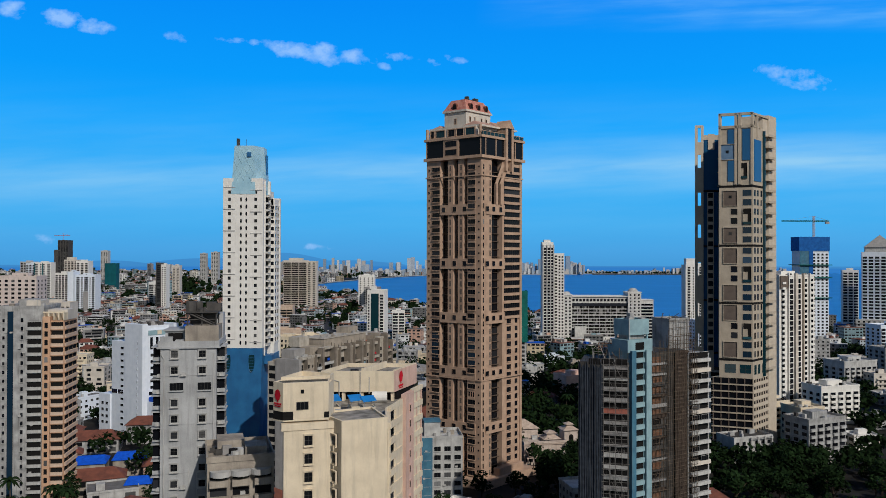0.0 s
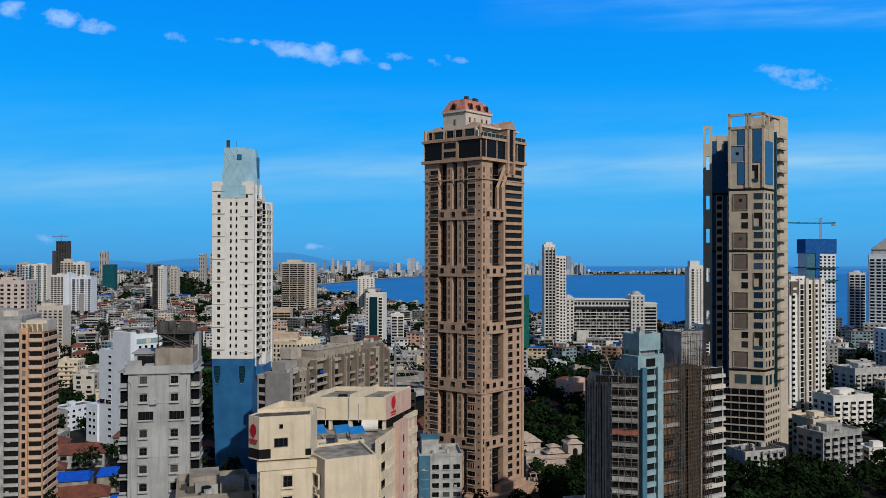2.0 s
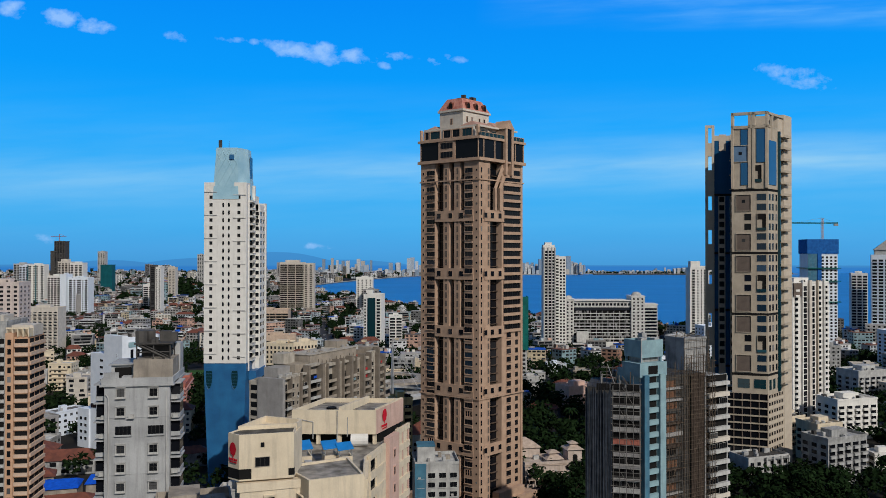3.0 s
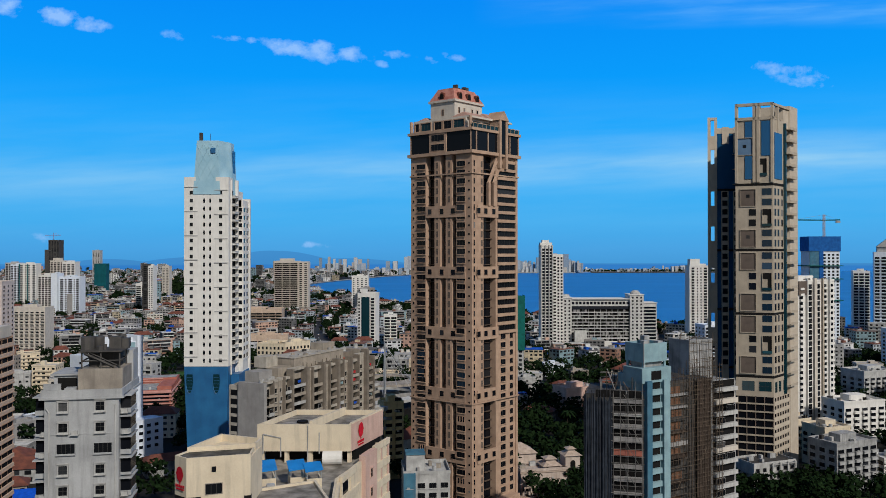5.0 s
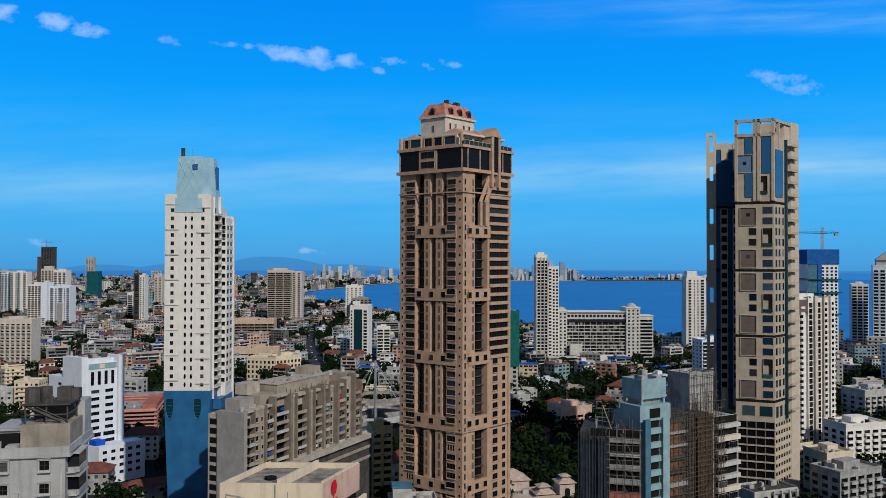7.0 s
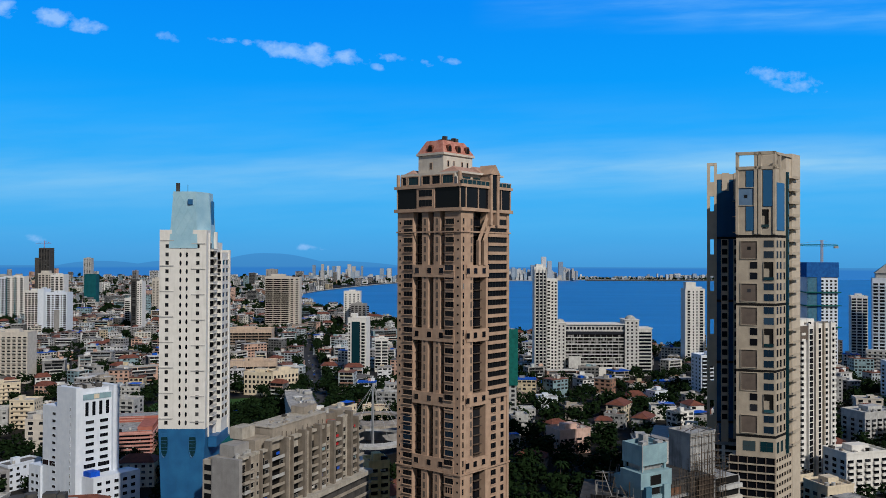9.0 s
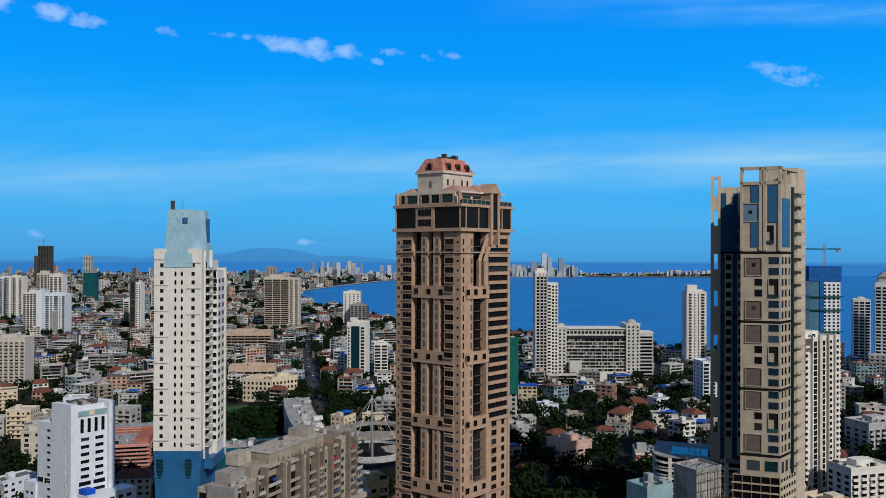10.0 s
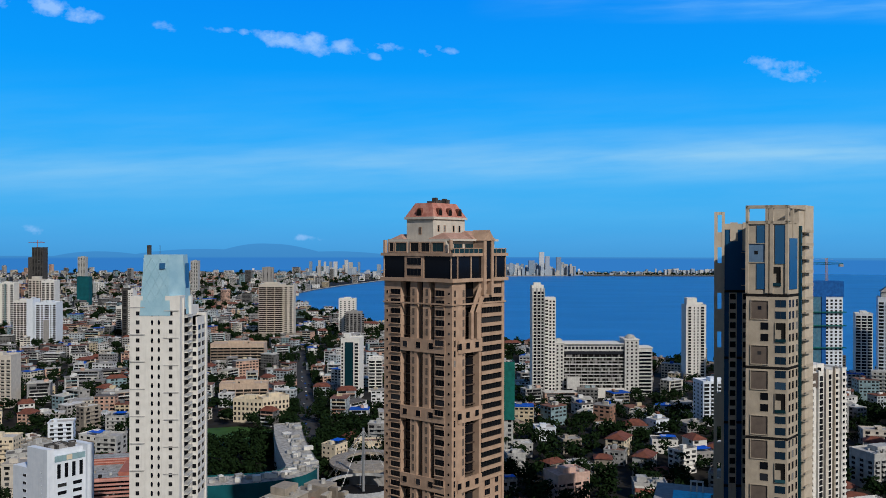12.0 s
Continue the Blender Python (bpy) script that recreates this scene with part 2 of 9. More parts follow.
M = {
    "brown": mat("brown_render", (0.47, 0.325, 0.235), (0.37, 0.25, 0.18), streak=0.25, rough=0.8),
    # much darker copy of the brown, with the recesses' shade in the colour
    "brown_dark": mat("shaded_brown_recess", (0.12, 0.085, 0.065), (0.08, 0.057, 0.045), streak=0.3),
    "terracotta": mat("terracotta_tiles", (0.21, 0.075, 0.05), (0.12, 0.048, 0.036), rough=0.75, fine=4),
    "pale": mat("pale_render", (0.60, 0.545, 0.475), (0.50, 0.455, 0.40), streak=0.2),
    "white": mat("white_paint", (0.74, 0.72, 0.68), (0.66, 0.64, 0.60), streak=0.22),
    "white_blue": mat("cool_white_paint", (0.70, 0.74, 0.80), (0.62, 0.67, 0.74), streak=0.12),
    "offwhite": mat("offwhite_paint", (0.50, 0.495, 0.48), (0.34, 0.338, 0.33), streak=0.6),
    "cobalt": mat("cobalt_cladding", (0.022, 0.15, 0.34), (0.014, 0.10, 0.25), rough=0.45, spec=0.5, scale=0.15, streak=0.2, dirt=(0.02, 0.06, 0.12)),
    "sky_cladding": mat("sky_blue_cladding", (0.36, 0.55, 0.64), (0.26, 0.45, 0.56), rough=0.5, scale=0.2),
    "tan": mat("tan_stone", (0.45, 0.385, 0.305), (0.37, 0.315, 0.25), streak=0.15, rough=0.7),
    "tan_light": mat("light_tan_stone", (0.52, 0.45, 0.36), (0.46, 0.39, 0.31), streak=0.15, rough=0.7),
    "taupe": mat("taupe_panel", (0.15, 0.118, 0.10), (0.11, 0.088, 0.075), streak=0.2),
    "grey_old": mat("weathered_grey_concrete", (0.43, 0.43, 0.425), (0.24, 0.238, 0.235), streak=0.85, scale=0.3, dirt=(0.10, 0.095, 0.088)),
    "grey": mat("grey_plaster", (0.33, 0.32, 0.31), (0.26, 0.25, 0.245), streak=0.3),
    "grey_dark": mat("dark_grey_concrete", (0.085, 0.08, 0.076), (0.045, 0.043, 0.042), streak=0.4),
    "cream": mat("cream_paint", (0.70, 0.60, 0.45), (0.60, 0.51, 0.38), streak=0.38),
    "pink": mat("salmon_pink_paint", (0.62, 0.43, 0.36), (0.52, 0.345, 0.285), streak=0.35),
    "orange": mat("apricot_paint", (0.58, 0.36, 0.235), (0.48, 0.295, 0.19), streak=0.25),
    "beige": mat("beige_plaster", (0.38, 0.335, 0.28), (0.235, 0.205, 0.175), streak=0.75),
    "teal_pale": mat("pale_teal_paint", (0.27, 0.41, 0.45), (0.20, 0.31, 0.35), streak=0.35),
    "teal": mat("teal_cladding", (0.008, 0.10, 0.12), (0.006, 0.07, 0.085), rough=0.5, scale=0.1),
    "blue": mat("blue_safety_net", (0.015, 0.12, 0.40), (0.01, 0.08, 0.28), rough=0.8),
    "tarp": mat("blue_tarpaulin", (0.01, 0.10, 0.62), (0.008, 0.07, 0.45), rough=0.45, scale=0.8, bump=0.5),
    "net_green": mat("green_safety_net", (0.01, 0.14, 0.12), (0.008, 0.09, 0.08)),
    "redbrick": mat("red_sandstone", (0.42, 0.15, 0.11), (0.33, 0.11, 0.08), streak=0.3),
    "bamboo": mat("bamboo_pole", (0.13, 0.098, 0.072), (0.06, 0.046, 0.036), rough=0.8),
    "hessian": mat("brown_hessian_net", (0.075, 0.055, 0.044), (0.04, 0.03, 0.025), scale=0.9),
    "slate_net": mat("slate_grey_net", (0.04, 0.05, 0.068), (0.02, 0.026, 0.036), scale=0.7),
    "steel": mat("painted_steel", (0.45, 0.46, 0.47), (0.34, 0.35, 0.36), rough=0.45, metal=0.4, bump=0.05),
    "roof_grey": mat("roof_slab", (0.47, 0.45, 0.42), (0.24, 0.23, 0.215), scale=0.45, streak=0.0),
    # flat near-black: unlit insides of openings as a colour; also black plastic
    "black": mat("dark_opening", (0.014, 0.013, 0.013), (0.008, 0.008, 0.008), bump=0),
    "red": mat("crimson_sign_paint", (0.55, 0.015, 0.03), (0.45, 0.012, 0.025), bump=0),
    "pool": mat("pool_water", (0.02, 0.34, 0.38), (0.012, 0.22, 0.28), rough=0.25, spec=0.3, bump=0.1),
    "bark": mat("bark", (0.10, 0.075, 0.055), (0.06, 0.045, 0.035)),
    "asphalt": mat("asphalt", (0.055, 0.055, 0.058), (0.038, 0.038, 0.04), scale=0.2),
    "sand": mat("sand", (0.42, 0.30, 0.20), (0.34, 0.24, 0.16)),
    "grass": mat("turf", (0.045, 0.11, 0.03), (0.03, 0.075, 0.02), scale=0.1),
    "glass": glass("dark_window_glass"),
    # blue glass tint, raised so that it also stands for reflected sky
    "glass_blue": glass("blue_curtain_glass", (0.018, 0.11, 0.25), rough=0.15, light=0.02, metal=0.3, spec=0.5),
    "glass_navy": glass("navy_window_glass", (0.008, 0.024, 0.045), rough=0.1, light=0.02, share=0.1, spec=0.4),
    "glass_teal": glass("teal_window_glass", (0.006, 0.032, 0.042), rough=0.1, light=0.04, spec=0.4),
    "glass_black": glass("black_curtain_glass", (0.006, 0.007, 0.010), rough=0.08, light=0.012, share=0.12, spec=0.2),
    "openings": island_glass("small_openings"),
    "house_roofs": palette("flat_house_roofs", [(0.60, 0.58, 0.55), (0.40, 0.385, 0.36), (0.66, 0.64, 0.60), (0.36, 0.33, 0.30), (0.24, 0.15, 0.115), (0.48, 0.46, 0.44), (0.18, 0.17, 0.16)], streak=0.0),
    "far_walls": palette("distant_walls", [(0.76, 0.76, 0.75), (0.60, 0.60, 0.59), (0.70, 0.66, 0.58), (0.42, 0.41, 0.40), (0.30, 0.30, 0.31), (0.74, 0.75, 0.76), (0.42, 0.24, 0.17), (0.50, 0.56, 0.60), (0.62, 0.40, 0.31), (0.17, 0.17, 0.17), (0.78, 0.77, 0.74), (0.26, 0.38, 0.42), (0.62, 0.52, 0.36)], island=True, streak=0.45),
    "far_roofs": palette("distant_roofs", [(0.56, 0.54, 0.51), (0.40, 0.385, 0.36), (0.66, 0.65, 0.63), (0.20, 0.085, 0.06), (0.30, 0.28, 0.26), (0.50, 0.46, 0.40), (0.24, 0.12, 0.09), (0.72, 0.71, 0.70), (0.42, 0.40, 0.38), (0.16, 0.15, 0.145), (0.012, 0.10, 0.52), (0.46, 0.44, 0.42), (0.60, 0.58, 0.54), (0.18, 0.075, 0.055)], island=True, streak=0.0),
}


def leaf_material():
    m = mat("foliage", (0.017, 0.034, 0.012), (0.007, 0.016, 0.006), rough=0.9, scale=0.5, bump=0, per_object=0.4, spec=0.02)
    return m


M["leaf"] = leaf_material()


def water_material():
    m = bpy.data.materials.new("bay_water")
    m.use_nodes = True
    nt = m.node_tree
    b = nt.nodes["Principled BSDF"]
    tc = nt.nodes.new("ShaderNodeTexCoord")
    mp = nt.nodes.new("ShaderNodeMapping")
    mp.inputs["Scale"].default_value = (0.004, 0.012, 1)
    n = nt.nodes.new("ShaderNodeTexNoise")
    n.inputs["Scale"].default_value, n.inputs["Detail"].default_value = 1.0, 5
    r = nt.nodes.new("ShaderNodeValToRGB")
    r.color_ramp.elements[0].position, r.color_ramp.elements[1].position = 0.3, 0.7
    r.color_ramp.elements[0].color, r.color_ramp.elements[1].color = (0.016, 0.15, 0.42, 1), (0.024, 0.19, 0.50, 1)
    nt.links.new(tc.outputs["Object"], mp.inputs[0])
    nt.links.new(mp.outputs[0], n.inputs["Vector"])
    nt.links.new(n.outputs[0], r.inputs[0])
    nt.links.new(r.outputs[0], b.inputs["Base Color"])
    b.inputs["Roughness"].default_value, b.inputs["Specular IOR Level"].default_value = 0.45, 0.25
    n2 = nt.nodes.new("ShaderNodeTexNoise")
    n2.inputs["Scale"].default_value, n2.inputs["Detail"].default_value = 0.25, 4
    nt.links.new(tc.outputs["Object"], n2.inputs["Vector"])
    bp = nt.nodes.new("ShaderNodeBump")
    bp.inputs["Strength"].default_value, bp.inputs["Distance"].default_value = 0.5, 0.6
    nt.links.new(n2.outputs[0], bp.inputs["Height"])
    nt.links.new(bp.outputs[0], b.inputs["Normal"])
    return m


M["water"] = water_material()
M["mullion"] = mat("dark_aluminium", (0.055, 0.052, 0.05), (0.035, 0.034, 0.033), rough=0.5, bump=0)
M["teal_deep"] = mat("deep_teal_paint", (0.07, 0.19, 0.27), (0.045, 0.13, 0.20), streak=0.4)
# blue-grey tints put the haze over the bay into the towers' colour
M["skyline"] = palette("hazed_distant_towers", [(0.50, 0.55, 0.60), (0.42, 0.48, 0.56), (0.50, 0.48, 0.46), (0.34, 0.42, 0.52), (0.62, 0.64, 0.66), (0.26, 0.34, 0.44)], island=True, streak=0.1)


# ---- building blocks ----
class MB:
    """Collects boxes, prisms and quads for one mesh."""

    def __init__(self):
        self.v, self.f, self.mi = [], [], []
        self.pieces, self.plain = [], True     # where each box begins; whether there is nothing but boxes

    def quad(self, pts, mi=0):
        n = len(self.v)
        self.plain = False
        self.v += [tuple(p) for p in pts]
        self.f.append(tuple(range(n, n + len(pts))))
        self.mi.append(mi)

    def box(self, f, u0, u1, v0, v1, z0, z1, mi=0):
        n = len(self.v)
        self.pieces.append((n, len(self.f)))
        self.v += [f(u, v, z) for z in (z0, z1) for u, v in ((u0, v0), (u1, v0), (u1, v1), (u0, v1))]
        for q in ((3, 2, 1, 0), (4, 5, 6, 7), (0, 1, 5, 4), (1, 2, 6, 5), (2, 3, 7, 6), (3, 0, 4, 7)):
            self.f.append(tuple(n + i for i in q))
            self.mi.append(mi)

    def prism(self, pts, z0, z1, top=None, mi=0):
        n, k = len(self.v), len(pts)
        self.pieces.append((n, len(self.f)))
        top = top or pts
        self.v += [(p[0], p[1], z0) for p in pts] + [(p[0], p[1], z1) for p in top]
        self.f += [tuple(range(n + k - 1, n - 1, -1)), tuple(range(n + k, n + 2 * k))]
        self.f += [(n + i, n + (i + 1) % k, n + k + (i + 1) % k, n + k + i) for i in range(k)]
        self.mi += [mi] * (k + 2)

    def rod(self, a, b, r, sides=5, r2=None, mi=0):
        a, b = Vector(a), Vector(b)
        self.plain = False
        q = (b - a).to_track_quat("Z", "Y")
        n = len(self.v)
        self.pieces.append((n, len(self.f)))
        for c, rr in ((a, r), (b, r if r2 is None else r2)):
            self.v += [tuple(c + q @ Vector((rr * math.cos(2 * math.pi * i / sides), rr * math.sin(2 * math.pi * i / sides), 0))) for i in range(sides)]
        self.f += [(n + i, n + (i + 1) % sides, n + sides + (i + 1) % sides, n + sides + i) for i in range(sides)]
        self.f += [tuple(range(n + sides - 1, n - 1, -1)), tuple(range(n + sides, n + 2 * sides))]
        self.mi += [mi] * (sides + 2)

    def weld(self):
        """Join corners that lie on one another."""
        known, verts = {}, []
        index = []
        for p in self.v:
            k = tuple(round(c, 4) for c in p)
            if k not in known:
                known[k] = len(verts)
                verts.append(k)
            index.append(known[k])
        self.v, self.f = verts, [tuple(index[i] for i in q) for q in self.f]
        return self

    def mesh(self, name, *materials):
        me = bpy.data.meshes.new(name)
        me.from_pydata(self.v, [], self.f)
        for m in materials:
            me.materials.append(m)
        if len(materials) > 1:
            me.polygons.foreach_set("material_index", self.mi)
        me.update()
        return me


def axes(deg, deg2=None, o=(0, 0)):
    """A plan frame: u runs along deg, v along deg2 (square to it if not given)."""
    a, b = radians(deg), radians(deg + 90 if deg2 is None else deg2)
    ca, sa, cb, sb = math.cos(a), math.sin(a), math.cos(b), math.sin(b)

    def f(u, v, z):
        return (o[0] + u * ca + v * cb, o[1] + u * sa + v * sb, z)
    return f


def thing(name, x, y, label, category, group="", z=0.0):
    ob = new(name)
    ob.location = (x, y, z)
    ob.empty_display_size = 0.5
    return tagged(ob, label, category, group)


def part(name, mb, material, parent, label="", kind="", split=False):
    """A part under a thing. A set of loose boxes becomes one part for each box."""
    if isinstance(mb, MB) and (mb.plain or split) and len(mb.pieces) > 1 and kind != "stuff":
        ends = mb.pieces[1:] + [(len(mb.v), len(mb.f))]
        for (v0, f0), (v1, f1) in zip(mb.pieces, ends):
            one = MB()
            one.v, one.f, one.mi = mb.v[v0:v1], [tuple(i - v0 for i in q) for q in mb.f[f0:f1]], mb.mi[f0:f1]
            ob = part(name, one, material, parent, label)
        return ob
    me = mb if isinstance(mb, bpy.types.Mesh) else mb.mesh(name, *(material if isinstance(material, tuple) else (material,)))
    ob = new(name, me)
    ob.parent = parent
    return tagged(ob, label, kind=kind) if label or kind else ob


def relief(name, xs, zs, cell, materials):
    """One connected sheet of cells, seen from -y: cell(i, j) gives how far a cell stands out and its material."""
    verts, faces, mi, known = [], [], [], {}

    def vid(*p):
        k = tuple(round(c, 4) for c in p)
        if k not in known:
            known[k] = len(verts)
            verts.append(k)
        return known[k]
    nx, nz = len(xs) - 1, len(zs) - 1
    d = [[cell(i, j) for j in range(nz)] for i in range(nx)]

    def depth(i, j):
        return d[i][j][0] if 0 <= i < nx and 0 <= j < nz else -0.02
    for i in range(nx):
        for j in range(nz):
            p, m = d[i][j]
            if m is None:
                continue
            x0, x1, z0, z1 = xs[i], xs[i + 1], zs[j], zs[j + 1]
            faces.append((vid(x0, -p, z0), vid(x1, -p, z0), vid(x1, -p, z1), vid(x0, -p, z1)))
            mi.append(m)
            for q, (ax, az), (bx, bz) in ((depth(i - 1, j), (x0, z1), (x0, z0)), (depth(i + 1, j), (x1, z0), (x1, z1)),
                                          (depth(i, j - 1), (x0, z0), (x1, z0)), (depth(i, j + 1), (x1, z1), (x0, z1))):
                if q < p - 1e-4:
                    faces.append((vid(ax, -q, az), vid(bx, -q, bz), vid(bx, -p, bz), vid(ax, -p, az)))
                    mi.append(m if m != 1 else 0)
    me = bpy.data.meshes.new(name)
    me.from_pydata(verts, [], faces)
    for m in materials:
        me.materials.append(m)
    me.polygons.foreach_set("material_index", mi)
    me.update()
    return me


def window_mesh(w, h, frame_mat, glass_mat, mull=1, rail=0, proud=0.10, fr=0.12, sill=0.0, hood=0.0, glazed=True):
    """A window, seen from -y: frame, panes, and where it has them a sill and a hood. Its origin is the middle of its foot."""
    xs, kinds = [-w / 2 - fr, -w / 2], ["f"]
    for k in range(mull + 1):
        x1 = -w / 2 + w * (k + 1) / (mull + 1)
        if k < mull:
            xs += [x1 - 0.035, x1 + 0.035]
            kinds += ["p", "m"]
        else:
            xs.append(x1)
            kinds.append("p")
    xs.append(w / 2 + fr)
    kinds.append("f")
    zs, rows = [-fr, 0.0], ["f"]
    if sill:
        zs, rows = [-fr - 0.12, -fr, 0.0], ["s", "f"]
    for k in range(rail + 1):
        z1 = h * (k + 1) / (rail + 1)
        if k < rail:
            zs += [z1 - 0.035, z1 + 0.035]
            rows += ["p", "m"]
        else:
            zs.append(z1)
            rows.append("p")
    zs.append(h + fr)
    rows.append("f")
    if hood:
        zs.append(h + fr + 0.14)
        rows.append("h")

    def cell(i, j):
        if rows[j] == "s":
            return sill, 0
        if rows[j] == "h":
            return hood, 0
        if rows[j] == "f" or kinds[i] == "f":
            return proud, 0
        if rows[j] == "m" or kinds[i] == "m":
            return min(0.06, proud), 2
        return (0.02, 1) if glazed else (-0.02, None)
    return relief("window", xs, zs, cell, (frame_mat, glass_mat, M["mullion"]))


def window_pair(w, h, frame_mat, glass_mat, mull=1, rail=0, proud=0.12, fr=0.12, sill=0.0, hood=0.0):
    """The frame of a window and its pane, apart."""
    fme = window_mesh(w, h, frame_mat, glass_mat, mull, rail, proud, fr, sill, hood, glazed=False)
    g = MB()
    g.box(axes(0), -w / 2, w / 2, -0.025, 0.02, 0, h)
    return fme, g.mesh("window_pane", glass_mat)


def put_pair(pair, parent, loc, deg):
    ob = put("window", pair[0], parent, loc, deg)
    pane = new("window_pane", pair[1])
    pane.parent = ob
    return ob


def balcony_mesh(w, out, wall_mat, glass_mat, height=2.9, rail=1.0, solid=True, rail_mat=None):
    """A balcony with its slab, parapet and, behind it, a flat dark sheet for the door opening."""
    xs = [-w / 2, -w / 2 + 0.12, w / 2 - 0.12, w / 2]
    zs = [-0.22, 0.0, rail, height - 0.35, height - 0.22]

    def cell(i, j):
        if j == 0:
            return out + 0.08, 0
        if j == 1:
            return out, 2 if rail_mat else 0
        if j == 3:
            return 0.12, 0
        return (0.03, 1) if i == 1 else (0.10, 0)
    return relief("balcony", xs, zs, cell, (wall_mat, glass_mat) + ((rail_mat,) if rail_mat else ()))


def put(name, me, parent, loc, deg=0.0, label=""):
    """A piece on shared mesh data, its -y side turned out by deg."""
    ob = new(name, me)
    ob.parent = parent
    ob.location = loc
    ob.rotation_euler = (0, 0, radians(deg))
    if label:
        ob["label"] = label
    return ob


def roof_clutter(mb, f, u0, u1, v0, v1, z, rnd, n=4):
    """Tanks, sheds and ducts on a roof."""
    for _ in range(n):
        u, v = rnd.uniform(u0, u1), rnd.uniform(v0, v1)
        a, c, h = rnd.uniform(0.6, 2.2), rnd.uniform(0.6, 1.8), rnd.uniform(0.6, 2.2)
        if rnd.random() < 0.4:
            p = f(u, v, z)
            mb.rod(p, (p[0], p[1], z + h), a * 0.5, 8)
        else:
            mb.box(f, u, u + a, v, v + c, z, z + h)


def parapet(mb, f, u0, u1, v0, v1, z, h=1.0, t=0.25):
    """A low wall all round a roof, as one closed ring."""
    n = len(mb.v)
    mb.pieces.append((n, len(mb.f)))
    for zz in (z, z + h):
        for d in (0, t):
            mb.v += [f(u0 + d, v0 + d, zz), f(u1 - d, v0 + d, zz), f(u1 - d, v1 - d, zz), f(u0 + d, v1 - d, zz)]
    for i in range(4):
        j = (i + 1) % 4
        mb.f += [(n + i, n + j, n + 8 + j, n + 8 + i), (n + 4 + j, n + 4 + i, n + 12 + i, n + 12 + j), (n + 8 + i, n + 8 + j, n + 12 + j, n + 12 + i)]
        mb.mi += [0, 0, 0]


# ---- ground, water, far land ----
def sheet(name, pts, z, material, label, category, depth=0.0):
    b = MB()
    if depth:
        b.prism(pts, z - depth, z)
    else:
        b.quad([(x, y, z) for x, y in pts])
    ob = new(name, b.mesh(name, material))
    return tagged(ob, label, category, kind="structure")


SHORE_NEAR = [(4900, 950), (900, 900), (620, 960), (480, 990), (400, 1040), (330, 1090), (250, 1160), (150, 1240), (60, 1320), (-60, 1450), (-170, 1640), (-280, 1850), (-360, 2020), (-405, 2200),
              (-430, 2420), (-400, 2700), (-330, 3020), (-240, 3350), (-130, 3640), (0, 3850), (120, 4000)]
LAND = [(-4900, -900), (4900, -900)] + SHORE_NEAR + [(60, 4300), (-400, 4400), (-1300, 4500), (-2400, 4300), (-4900, 2600)]
# ground darkened far down, so its colour carries the shade between buildings
ground = sheet("ground", LAND, 0.0, mat("city_ground", (0.030, 0.028, 0.025), (0.015, 0.014, 0.013), scale=0.05, fine=0.8), "near-black brown city ground between crowded buildings", "ground", depth=3.0)
sea_ring = [(4960 * math.cos(a * math.pi / 36), 70 + 4900 * math.sin(a * math.pi / 36)) for a in range(72)]
water = sheet("water", sea_ring, -1.6, M["water"], "deep blue calm bay water reaching the horizon", "water")
FAR_SPIT = [(120, 4000), (330, 3980), (560, 4010), (720, 4060), (760, 4110), (800, 4150), (1300, 4170), (1900, 4150), (1900, 4260), (1300, 4330), (700, 4350), (200, 4400), (60, 4300)]
# pale grey instead of dark land, standing in for haze on the far shore
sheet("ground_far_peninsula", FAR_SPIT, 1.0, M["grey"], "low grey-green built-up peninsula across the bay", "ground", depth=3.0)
beach = sheet("beach", [(500, 940), (470, 985), (392, 1036), (330, 1080), (340, 1050), (400, 985), (470, 930)], 0.25, M["sand"], "strip of tan sand along the bay", "beach", depth=0.2)


